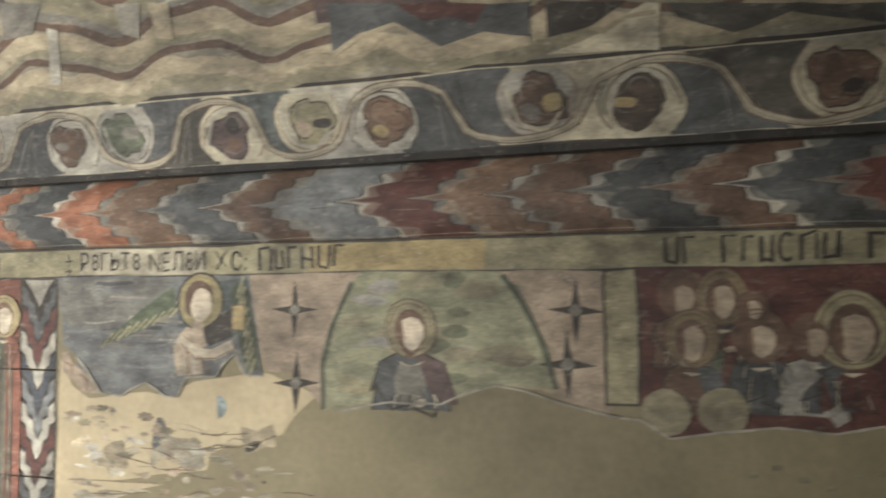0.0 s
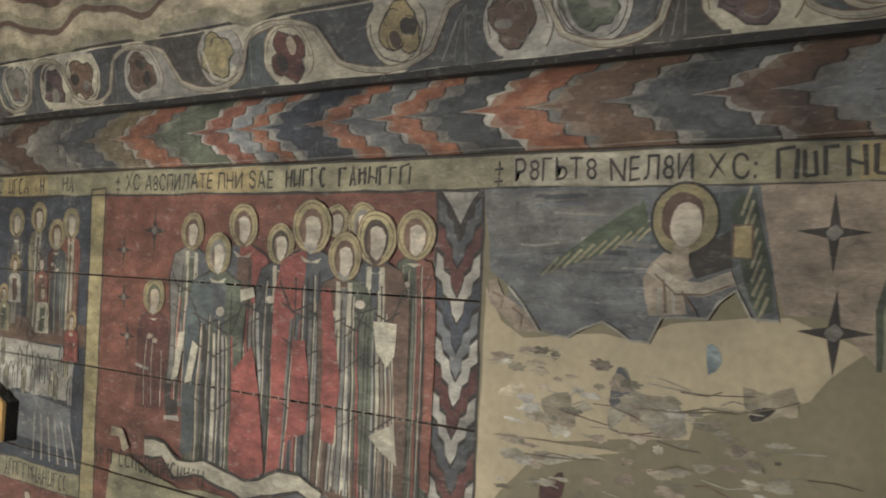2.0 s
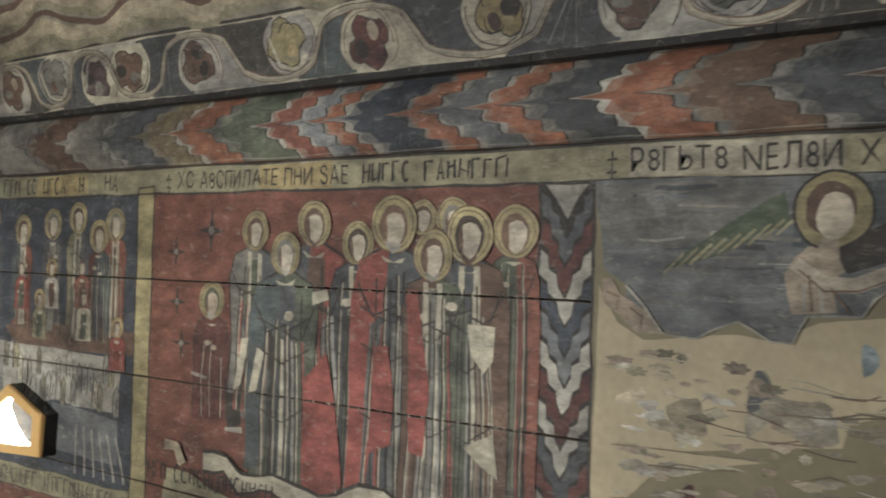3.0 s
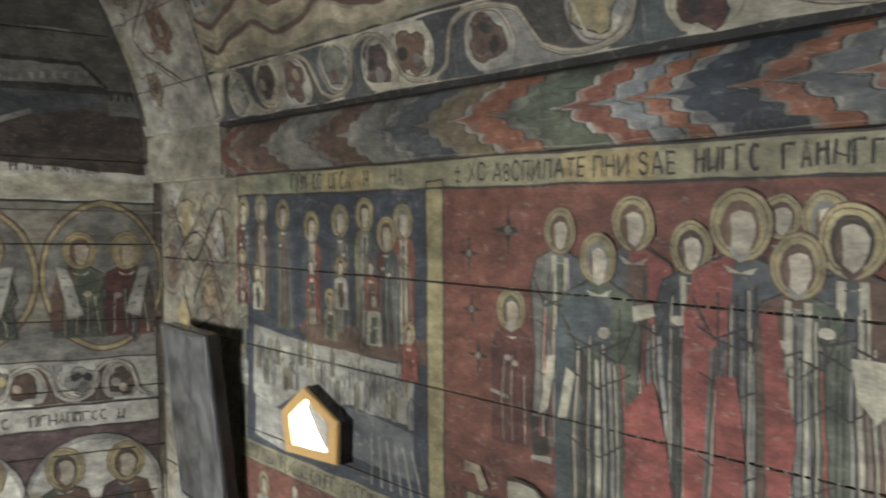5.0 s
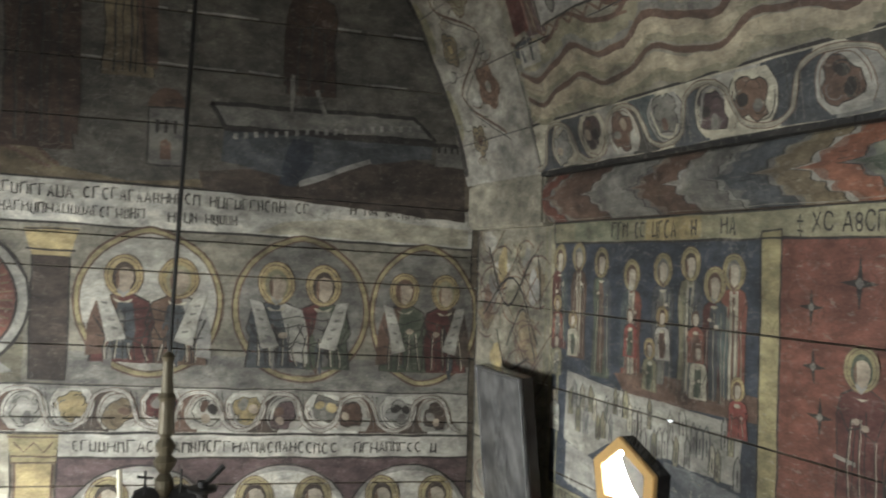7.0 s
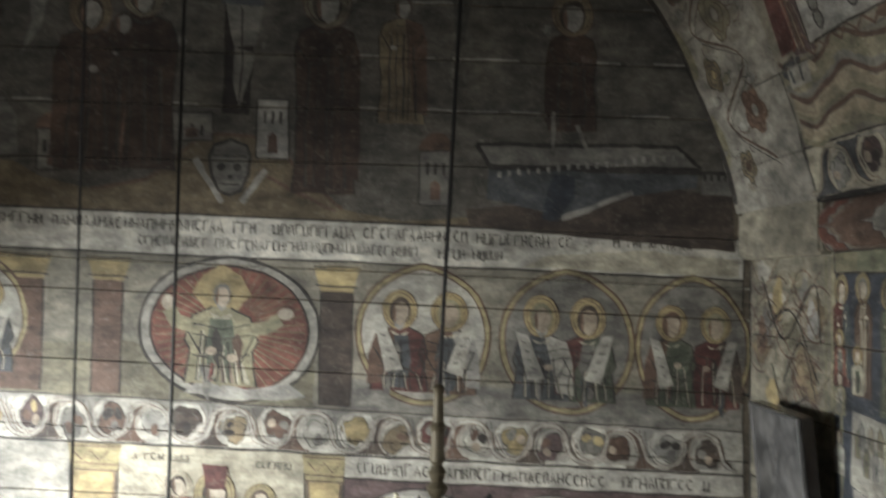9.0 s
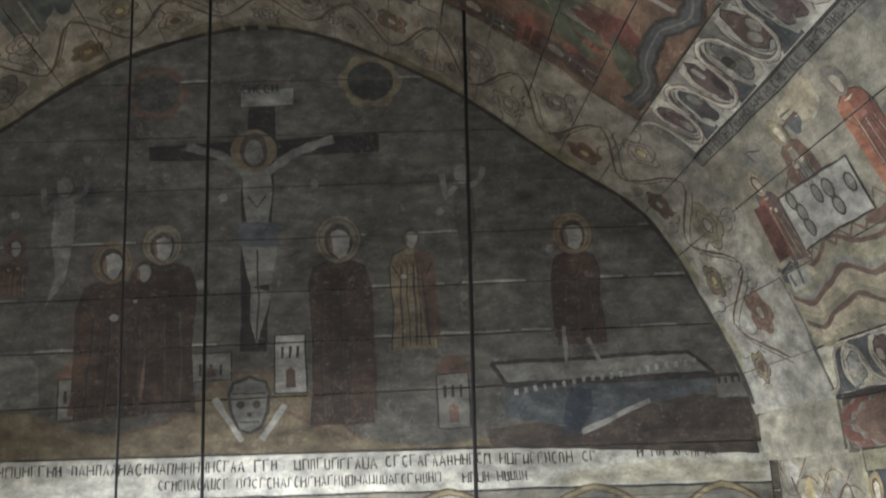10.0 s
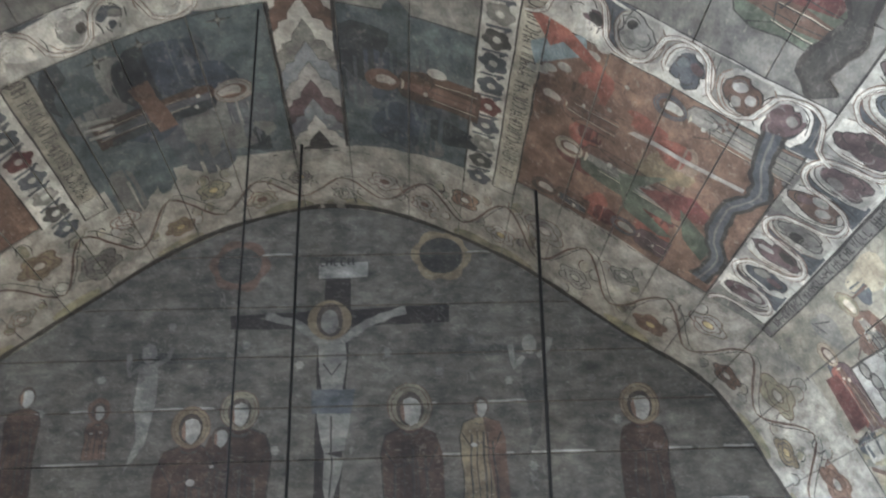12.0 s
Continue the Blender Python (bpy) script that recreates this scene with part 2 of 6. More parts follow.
def on_beam(u, v, lift):
    """v runs 0 to 1 up the rounded face of the wall plate."""
    a = (v - 0.5) * 2.0
    out = BEAM_OUT * math.sqrt(max(0.0, 1 - 0.8 * a * a))
    return Vector((u, NORTH - out - lift, BEAM_LOW + (BEAM_HIGH - BEAM_LOW) * v))


JOINTS = {
    on_north: [0.31, 0.62, 0.905, 1.215, 1.505],
    on_west: [0.36, 0.62, 0.815, 1.08, 1.352, 1.64, 1.765, 1.965, 2.2, 2.43, 2.655, 2.895, 3.14, 3.39, 3.66],
    on_vault: sorted(k * j for j in (0.125, 0.4, 0.662, 0.9, 1.12, 1.35, 1.58, 1.802, 2.055, 2.3, 2.6, 2.884) for k in (-1, 1)),
    on_beam: [],
    on_plaster: [],
}
STEP = {on_north: 9, on_west: 9, on_vault: 0.11, on_beam: 9, on_plaster: 9}


def part(name, bm, material, parent, label=""):
    me = bpy.data.meshes.new(name)
    bm.to_mesh(me)
    bm.free()
    me.materials.append(material)
    ob = new(name, me)
    ob.parent = parent
    if label:
        ob["label"] = label
    return ob


def thing(name, label, category, kind="", group=""):
    return tagged(new(name), label, category, group, kind)


LAYER = [0]


def nudge():
    """A hair's breadth more for each new coat, so that no two share a plane."""
    LAYER[0] += 1
    return (LAYER[0] % 41) * 0.0000015


def wobble(u, v, surface):
    """The painter's unsteady hand: one soft field that shifts neighbouring shapes alike."""
    k = 0.4 if surface is on_beam else 1.0
    a = noise.noise_vector(Vector((u * 9.0, v * 9.0, 3.7))) * 0.0055 + noise.noise_vector(Vector((u * 31.0, v * 31.0, 9.1))) * 0.0028
    return u + a.x, v + a.y * k


def dense(loop, closed=True):
    out, n = [], len(loop)
    for i in range(n if closed else n - 1):
        a, b = loop[i], loop[(i + 1) % n]
        m = max(1, min(60, int(math.hypot(b[0] - a[0], b[1] - a[1]) / 0.035)))
        out += [(a[0] + (b[0] - a[0]) * k / m, a[1] + (b[1] - a[1]) * k / m) for k in range(m)]
    return out if closed else out + [loop[-1]]


def sheet(bm, surface, outline, lift, holes=()):
    """Adds a flat painted patch with a thin edge, split at the joints of the boards beneath."""
    lift = 0.4 * lift + nudge()
    loops = [[Vector((*wobble(u, v, surface), 0)) for u, v in dense(lp)] for lp in [outline]] + [[Vector((u, v, 0)) for u, v in lp] for lp in holes]
    flat = [p for lp in loops for p in lp]
    tmp = bmesh.new()
    vs = [tmp.verts.new(p) for p in flat]
    for tri in tess(loops):
        try:
            tmp.faces.new([vs[i] for i in tri])
        except ValueError:
            pass
    lo, hi = min(p.y for p in flat), max(p.y for p in flat)
    if hi - lo > 0.05:
        for j in JOINTS[surface]:
            if lo + 0.004 < j < hi - 0.004:
                for e in (-0.0028, 0.0028):
                    bmesh.ops.bisect_plane(tmp, geom=tmp.verts[:] + tmp.edges[:] + tmp.faces[:], plane_co=(0, j + e, 0), plane_no=(0, 1, 0))
                bmesh.ops.delete(tmp, geom=[f for f in tmp.faces if abs(f.calc_center_median().y - j) < 0.0027], context="FACES")
    step = STEP[surface]
    if step < 5:
        k = math.ceil(lo / step) * step
        while k < hi:
            bmesh.ops.bisect_plane(tmp, geom=tmp.verts[:] + tmp.edges[:] + tmp.faces[:], plane_co=(0, k, 0), plane_no=(0, 1, 0))
            k += step
    made = {}
    for f in tmp.faces:
        ring = []
        for v in f.verts:
            key = (round(v.co.x, 5), round(v.co.y, 5))
            if key not in made:
                made[key] = bm.verts.new(surface(v.co.x, v.co.y, lift))
            ring.append(made[key])
        if len(set(ring)) > 2:
            try:
                bm.faces.new(ring)
            except ValueError:
                pass
    tmp.free()


from mathutils.geometry import tessellate_polygon as tess


def patch(name, surface, outline, material, parent, lift=0.002, holes=(), label=""):
    bm = bmesh.new()
    sheet(bm, surface, outline, lift, holes)
    return part(name, bm, P[material] if isinstance(material, str) else material, parent, label)


def rect(u0, v0, u1, v1):
    return [(u0, v0), (u1, v0), (u1, v1), (u0, v1)]


def oval(cu, cv, ru, rv, n=18, start=0.0, end=360.0):
    full = abs(end - start) >= 360
    m = n if full else n + 1
    return [(cu + ru * math.cos(radians(start + (end - start) * i / n)), cv + rv * math.sin(radians(start + (end - start) * i / n))) for i in range(m)]


def ribbon(bm, surface, points, width, lift, closed=False):
    """A brush line of even width along points."""
    lift = 0.4 * lift + nudge()
    pts = [Vector((*wobble(*p, surface), 0)) for p in dense([*points, points[0]] if closed else points, False)]
    left, right = [], []
    for i, p in enumerate(pts):
        a, b = pts[max(i - 1, 0)], pts[min(i + 1, len(pts) - 1)]
        if closed and i in (0, len(pts) - 1):
            a, b = pts[-2], pts[1]
        d = (b - a)
        d = d.normalized() if d.length > 1e-9 else Vector((1, 0, 0))
        nrm = Vector((-d.y, d.x, 0)) * width * (0.5 + 0.22 * noise.noise(Vector((p.x * 23, p.y * 23, 1.3))))
        left.append(bm.verts.new(surface(p.x + nrm.x, p.y + nrm.y, lift)))
        right.append(bm.verts.new(surface(p.x - nrm.x, p.y - nrm.y, lift)))
    for i in range(len(pts) - 1):
        bm.faces.new((right[i], right[i + 1], left[i + 1], left[i]))


def lines(name, surface, paths, width, material, parent, lift=0.004, closed=False, label=""):
    first = None
    for p in paths:
        bm = bmesh.new()
        ribbon(bm, surface, p, width, lift, closed)
        ob = part(name, bm, P[material] if isinstance(material, str) else material, parent, label)
        first = first or ob
    return first


def curved(points, closed=False, n=6):
    """A soft line through points."""
    p = [points[-1], *points, points[0], points[1]] if closed else [points[0], *points, points[-1]]
    out = []
    for a, b, c, d in zip(p, p[1:], p[2:], p[3:]):
        for k in range(n):
            t = k / n
            out.append(tuple(.5 * (2 * b[q] + (c[q] - a[q]) * t + (2 * a[q] - 5 * b[q] + 4 * c[q] - d[q]) * t * t + (3 * b[q] - a[q] - 3 * c[q] + d[q]) * t ** 3) for q in (0, 1)))
    return out if closed else out + [points[-1]]


def wavy(u0, u1, v, amp, length, n=40, phase=0.0, slope=0.0):
    return [(u0 + (u1 - u0) * i / n, v + slope * i / n + amp * math.sin(phase + 2 * math.pi * (u1 - u0) * i / n / length)) for i in range(n + 1)]


def box(bm, x0, y0, z0, x1, y1, z1):
    m = Matrix.Translation(((x0 + x1) / 2, (y0 + y1) / 2, (z0 + z1) / 2)) @ Matrix.Diagonal((x1 - x0, y1 - y0, z1 - z0, 1))
    bmesh.ops.create_cube(bm, size=1, matrix=m)


# ---- structure ----
def slab(name, x0, y0, z0, x1, y1, z1, material, label, category):
    bm = bmesh.new()
    box(bm, x0, y0, z0, x1, y1, z1)
    return tagged(part(name, bm, material, None), label, category, kind="structure")


slab("floor", -3.6, -2.8, -0.12, 4.9, 2.4, 0.0, FLOOR_WOOD, "worn brown floorboards of the nave", "floor")

WINDOW = [(-1.936, 1.140), (-2.089, 1.036), (-2.058, 0.900), (-1.740, 0.920), (-1.732, 1.057)]


def log_wall(name, axis, low, high, joints, u0, u1, face, back, material, label, skip=None):
    """A wall of squared logs with open joints."""
    wall = tagged(new(name), label, "wall", kind="structure")
    levels = [low, *joints, high]
    for a, b in zip(levels, levels[1:]):
        runs = [(u0, u1)]
        if skip and a < skip[3] and b > skip[1]:
            runs = [(u0, skip[0]), (skip[2], u1)]
        for s0, s1 in runs:
            bm = bmesh.new()
            n = 12
            rings = []
            for i in range(n + 1):
                u = s0 + (s1 - s0) * i / n
                ring = []
                for d, v in ((face + 0.012 * back, a + 0.0015), (face, a + 0.007), (face, b - 0.007), (face + 0.012 * back, b - 0.0015), (face + 0.16 * back, b - 0.001), (face + 0.16 * back, a + 0.001)):
                    ring.append(bm.verts.new((u, d, v) if axis == "x" else (d, u, v + sag(u, v))))
                rings.append(ring)
            for r0, r1 in zip(rings, rings[1:]):
                for k in range(6):
                    bm.faces.new((r0[k], r0[(k + 1) % 6], r1[(k + 1) % 6], r1[k]))
            bm.faces.new(rings[0])
            bm.faces.new(rings[-1][::-1])
            bmesh.ops.recalc_face_normals(bm, faces=bm.faces[:])
            part("log", bm, material, wall)
    return wall


wx = [p[0] for p in WINDOW]
wz = [p[1] for p in WINDOW]
wall_north = log_wall("wall_north", "x", 0.0, 1.83, JOINTS[on_north], WEST, EAST, NORTH, 1, P["wood"],
                      "long wall of hewn logs covered with old murals", (min(wx) + 0.02, min(wz) + 0.02, max(wx) - 0.02, max(wz) - 0.02))
wall_west = log_wall("wall_west", "y", 0.0, 4.15, JOINTS[on_west], SOUTH, NORTH, WEST, -1, P["wood"],
                     "end wall of wide boards painted from floor to vault")
def pierced_wall(name, along_x, face, back, u0, u1, top, gaps, label):
    """A plain wall with openings that go right through it."""
    wall = tagged(new(name), label, "wall", kind="structure")
    spans, at = [], u0
    for a, b, z0, z1 in gaps:
        spans += [(at, a, 0, top), (a, b, 0, z0), (a, b, z1, top)]
        at = b
    spans.append((at, u1, 0, top))
    for a, b, z0, z1 in spans:
        if z1 - z0 > 0.01:
            bm = bmesh.new()
            lo, hi = min(face, back), max(face, back)
            if along_x:
                box(bm, a, lo, z0, b, hi, z1)
            else:
                box(bm, lo, a, z0, hi, b, z1)
            part("wall_section", bm, P["stone_grey"], wall)
    return wall


pierced_wall("wall_south", True, SOUTH, SOUTH - 0.18, -3.6, 4.9, 2.05, [(-2.02, -1.38, 0.58, 1.32), (-1.07, -0.43, 0.98, 1.72)], "log wall with faded grey painting and two small windows")
pierced_wall("wall_east", False, EAST, EAST + 0.18, -2.6, 2.2, 4.2, [(-1.02, 0.02, 0.0, 2.42)], "log wall with an open doorway to the daylight")
for u0, u1, z0, z1 in ((-2.02, -1.38, 0.58, 1.32), (-1.07, -0.43, 0.98, 1.72)):
    w = tagged(new("window_2"), "small plain wooden window in the far log wall", "window", kind="structure")
    for a, b, c, d in ((u0, u0 + 0.03, z0, z1), (u1 - 0.03, u1, z0, z1), (u0 + 0.03, u1 - 0.03, z0, z0 + 0.03), (u0 + 0.03, u1 - 0.03, z1 - 0.03, z1)):
        bm = bmesh.new()
        box(bm, a, SOUTH - 0.16, c, b, SOUTH - 0.1, d)
        part("window_rail", bm, P["wood"], w)


def vault_ceiling():
    bm = bmesh.new()
    cuts = [-SPRING, *JOINTS[on_vault], SPRING]
    for a, b in zip(cuts, cuts[1:]):
        rows = []
        for u in (WEST - 0.1, EAST + 0.1):
            k = 4
            front = [on_vault(u, a + 0.001 + (b - a - 0.002) * i / k, -0.006 if i in (0, k) else -0.001) for i in range(k + 1)]
            rear = [on_vault(u, a + 0.001 + (b - a - 0.002) * i / k, -0.04) for i in range(k, -1, -1)]
            rows.append([bm.verts.new(p) for p in front + rear])
        n = len(rows[0])
        for i in range(n):
            bm.faces.new((rows[0][i], rows[0][(i + 1) % n], rows[1][(i + 1) % n], rows[1][i]))
    bmesh.ops.recalc_face_normals(bm, faces=bm.faces[:])
    return tagged(part("ceiling", bm, P["stone_grey"], None), "barrel vault of painted boards, smoke-darkened", "ceiling", kind="structure")


vault_ceiling()


def wall_plate(name, y, sign):
    bm = bmesh.new()
    prof = [on_beam(0, i / 12, 0) for i in range(13)]
    rows = []
    for i in range(25):
        u = WEST + (EAST - WEST) * i / 24
        ring = [bm.verts.new((u, y + sign * (p.y - NORTH), p.z)) for p in prof]
        ring += [bm.verts.new((u, y + sign * 0.16, BEAM_HIGH)), bm.verts.new((u, y + sign * 0.16, BEAM_LOW))]
        rows.append(ring)
    for a, b in zip(rows, rows[1:]):
        for k in range(len(a)):
            bm.faces.new((a[k], a[(k + 1) % len(a)], b[(k + 1) % len(a)], b[k]))
    bmesh.ops.recalc_face_normals(bm, faces=bm.faces[:])
    return tagged(part(name, bm, P["umber"], None), "rounded wall plate beam under the vault", "beam", kind="structure")


wall_plate("beam_north", NORTH, 1)
wall_plate("beam_south", SOUTH, -1)

# unseen slabs, added to stop sky light leaking through the vault joints
slab("sky_block_top", -3.7, -3.0, 4.25, 5.0, 2.6, 4.4, P["wood"], "unseen slab above the vault that keeps sky light out", "roof")
slab("sky_block_side", -3.7, 2.17, 1.7, 5.0, 2.5, 4.3, P["wood"], "unseen slab behind the vault side that keeps sky light out", "roof")
slab("sky_block_side", -3.7, -2.95, 1.7, 5.0, -2.63, 4.3, P["wood"], "unseen slab behind the vault side that keeps sky light out", "roof")

RNG = random.Random(11)


class Spot:
    """A turned and scaled patch of a surface; figures are drawn in it with b upwards."""

    def __init__(self, surface, u, v, right=(1, 0), up=(0, 1)):
        self.surface, self.u, self.v, self.right, self.up = surface, u, v, right, up

    def at(self, pts):
        return [(self.u + a * self.right[0] + b * self.up[0], self.v + a * self.right[1] + b * self.up[1]) for a, b in pts]


def put(name, spot, outline, material, parent, lift, label=""):
    return patch(name, spot.surface, spot.at(outline), material, parent, lift, label=label)


def blob(ru, rv, lobes, depth, n=28, phase=0.0, cu=0.0, cv=0.0):
    return [(cu + ru * (1 - depth + depth * abs(math.cos(lobes * a / 2 + phase))) * math.cos(a), cv + rv * (1 - depth + depth * abs(math.cos(lobes * a / 2 + phase))) * math.sin(a))
            for a in (2 * math.pi * i / n for i in range(n))]


def figure(panel, spot, tall, wide, robe, mantle=None, r=0.045, halo="halo_yellow", hair="umber", beard=None, stole=None, trim="cream", hat=None,
           lift=0.005, face="pale_flesh", folds=5, under=None, label=""):
    """A plain painted figure: a robe with its folds, a halo, an oval head. The spot is the middle of the head."""
    w, seed = wide / 2, random.Random(int(spot.u * 977 + spot.v * 331))
    neck, hem = -r * 0.8, -tall
    body = put("painted_figure", spot, [(-0.25 * w, neck), (-0.8 * w, neck - 0.25 * w), (-w, neck - 0.9 * w), (-0.86 * w, neck + (hem - neck) * 0.55), (-0.98 * w, hem),
                                        (0.98 * w, hem), (0.86 * w, neck + (hem - neck) * 0.55), (w, neck - 0.9 * w), (0.8 * w, neck - 0.25 * w), (0.25 * w, neck)], robe, panel, lift, label)
    lines("robe_outline", spot.surface, [spot.at([(-0.25 * w, neck), (-0.8 * w, neck - 0.25 * w), (-w, neck - 0.9 * w), (-0.86 * w, neck + (hem - neck) * 0.55), (-0.98 * w, hem)]),
                                         spot.at([(0.98 * w, hem), (0.86 * w, neck + (hem - neck) * 0.55), (w, neck - 0.9 * w), (0.8 * w, neck - 0.25 * w), (0.25 * w, neck)])], max(0.003, 0.05 * w), "line", body, lift + 0.001)
    put("under_robe", spot, [(-0.3 * w, neck - 0.3 * w), (0.3 * w, neck - 0.3 * w), (0.4 * w, hem * 0.62), (0.2 * w, hem * 0.96), (-0.35 * w, hem * 0.96), (-0.42 * w, hem * 0.6)], under or seed.choice(("slate", "umber", "stone_grey", "moss", robe)), body, lift + 0.0008)
    if mantle:
        k = seed.choice((-1, 1))
        put("mantle", spot, [(0.1 * k * w, neck), (0.85 * k * w, neck - 0.25 * w), (1.08 * k * w, neck - w), (1.1 * k * w, hem * 0.93), (0.55 * k * w, hem * 0.9), (0.3 * k * w, neck + (hem - neck) * 0.4)], mantle, body, lift + 0.0015)
    if stole:
        for k in (-0.28, 0.14):
            put("stole", spot, [(k * w, neck - 0.15 * w), (k * w + 0.16 * w, neck - 0.15 * w), (k * w + 0.2 * w, hem * 0.95), (k * w + 0.02 * w, hem * 0.95)], stole, body, lift + 0.002)
    paths = []
    for i in range(folds):
        a = -0.75 * w + 1.5 * w * (i + seed.uniform(0.2, 0.8)) / max(folds, 1)
        top = neck - w * seed.uniform(0.4, 1.6)
        paths.append(spot.at([(a * 0.8, max(top, hem * 0.8)), (a * 0.95, (top + hem) / 2 if top > hem else hem * .9), (a + seed.uniform(-.1, .1) * w, hem * 0.97)]))
    if paths:
        lines("drapery", spot.surface, paths, max(0.0022, 0.045 * w), "line", body, lift + 0.003)
        lines("drapery_light", spot.surface, [[(u + 0.05 * w * spot.right[0], v + 0.05 * w * spot.right[1]) for u, v in p] for p in paths[::2]], max(0.0018, 0.035 * w), trim, body, lift + 0.0028)
    if folds > 7:
        for q in range(5):
            a = (-0.7 + 0.33 * q + seed.uniform(-.06, .06)) * w
            put("robe_stripe", spot, [(a * .8, neck - 1.5 * w), (a * .8 + 0.09 * w, neck - 1.5 * w), (a + 0.13 * w, hem * 0.97), (a, hem * 0.97)], seed.choice((trim, "light_slate", "light_moss", "line", "grey", "light_umber", "bright_red")), body, lift + 0.0026)
    if folds > 5:
        for q in range(4):
            b0 = neck + (hem - neck) * seed.uniform(0.25, 0.85)
            a0 = seed.uniform(-0.6, 0.3) * w
            put("drapery_fold", spot, [(a0, b0), (a0 + 0.14 * w, b0 + 0.2 * w), (a0 + 0.3 * w, b0 - 0.1 * w), (a0 + 0.22 * w, b0 - 0.9 * w), (a0 + 0.05 * w, b0 - 0.6 * w)], seed.choice(("line", "slate", robe, "stone_grey", "umber")), body, lift + 0.0024)
        lines("cross_drawing", spot.surface, [spot.at([(-0.8 * w, neck + (hem - neck) * f), (0.0, neck + (hem - neck) * (f + 0.06)), (0.8 * w, neck + (hem - neck) * (f - 0.02))]) for f in (0.22, 0.36, 0.62)], max(0.0022, 0.035 * w), "line", body, lift + 0.0031)
    for k in (-1, 1):
        if seed.random() < 0.6:
            put("painted_hand", spot, oval(k * w * seed.uniform(0.15, 0.45), neck - w * seed.uniform(0.9, 1.4), 0.16 * w, 0.11 * w, 8), face, body, lift + 0.004)
    put("collar", spot, [(-0.32 * w, neck - 0.02), (0, neck - 0.12 * w - 0.02), (0.32 * w, neck - 0.02), (0.2 * w, neck - 0.3 * w), (-0.2 * w, neck - 0.3 * w)], trim, body, lift + 0.0033)
    lines("sleeve_drawing", spot.surface, [spot.at([(-0.9 * w, neck - 0.7 * w), (-0.5 * w, neck - 1.35 * w), (0.1 * w, neck - 1.15 * w)]), spot.at([(0.9 * w, neck - 0.7 * w), (0.55 * w, neck - 1.5 * w), (0.0, neck - 1.3 * w)])], max(0.0025, 0.05 * w), "line", body, lift + 0.0034)
    if halo:
        disc = put("halo", spot, oval(0, 0.1 * r, r, r * 1.08, 22), halo, body, lift + 0.0035)
        lines("halo_rim", spot.surface, [spot.at(oval(0, 0.1 * r, r * 1.02, r * 1.1, 22))], max(0.002, r * 0.05), "umber", disc, lift + 0.0045, closed=True)
        lines("halo_ring", spot.surface, [spot.at(oval(0, 0.1 * r, r * 0.86, r * 0.93, 20))], max(0.0016, r * 0.04), "umber", disc, lift + 0.0044, closed=True)
    if hat:
        put("hat", spot, [(-0.5 * r, 0.3 * r), (-0.62 * r, 1.5 * r), (0.62 * r, 1.5 * r), (0.5 * r, 0.3 * r)], hat, body, lift + 0.0062)
    put("hair", spot, oval(0, 0.02 * r, 0.64 * r, 0.80 * r, 16), hair, body, lift + 0.005)
    if beard:
        put("beard", spot, [(-0.42 * r, -0.2 * r), (0.42 * r, -0.2 * r), (0.3 * r, -0.8 * r), (0, -1.05 * r), (-0.3 * r, -0.8 * r)], beard, body, lift + 0.0056)
    put("face", spot, [(a + 0.05 * r, b) for a, b in ((-0.46 * r, 0.2 * r), (-0.3 * r, 0.44 * r), (0.0, 0.54 * r), (0.3 * r, 0.44 * r), (0.47 * r, 0.15 * r), (0.44 * r, -0.25 * r), (0.26 * r, -0.62 * r), (0.0, -0.8 * r), (-0.26 * r, -0.62 * r), (-0.44 * r, -0.25 * r))], face, body, lift + 0.006)
    put("face_shade", spot, [(-0.46 * r, 0.05 * r), (-0.3 * r, 0.42 * r), (-0.24 * r, -0.2 * r), (-0.26 * r, -0.66 * r), (-0.4 * r, -0.42 * r)], "brown" if face != "stone_grey" else "soot", body, lift + 0.0072)
    return body


def lettering(surface, parent, u0, u1, v0, v1, size, lift=0.004, gap=0.35, fill=0.9, seed=1, material="line"):
    """Unreadable old lettering as plain upright and level bars, one part for each character."""
    g, u = random.Random(seed), u0
    h = v1 - v0
    while u < u1 - size:
        if g.random() < fill:
            bm = bmesh.new()
            w = size * g.uniform(0.5, 0.78)
            stroke = size * g.uniform(0.16, 0.22)
            k = g.random()
            low, high = v0 + g.uniform(-.03, .1) * h, v1 - g.uniform(-.04, .1) * h
            if k < 0.5:
                b = v0 + h * g.choice((0.08, 0.5, 0.5, 0.92))
                ribbon(bm, surface, [(u, low), (u, high)], stroke, lift)
                ribbon(bm, surface, [(u + w, low), (u + w + g.uniform(-.1, .1) * size, high)], stroke, lift)
                ribbon(bm, surface, [(u, b), (u + w, b + g.uniform(-.2, .2) * h)], stroke * 0.8, lift + 0.0004)
            elif k < 0.7:
                ribbon(bm, surface, [(u, low), (u, high), (u + w, high)], stroke, lift)
            elif k < 0.85:
                ribbon(bm, surface, [(u, low), (u + w * .5, high), (u + w, low)], stroke, lift)
                ribbon(bm, surface, [(u + w * .2, v0 + .35 * h), (u + w * .8, v0 + .35 * h)], stroke * .8, lift + 0.0004)
            else:
                ribbon(bm, surface, oval(u + w / 2, (low + high) / 2, w / 2, (high - low) / 2, 10, 50, 310), stroke, lift)
            part("letter", bm, P[material], parent)
            u += w + size * gap
        else:
            u += size


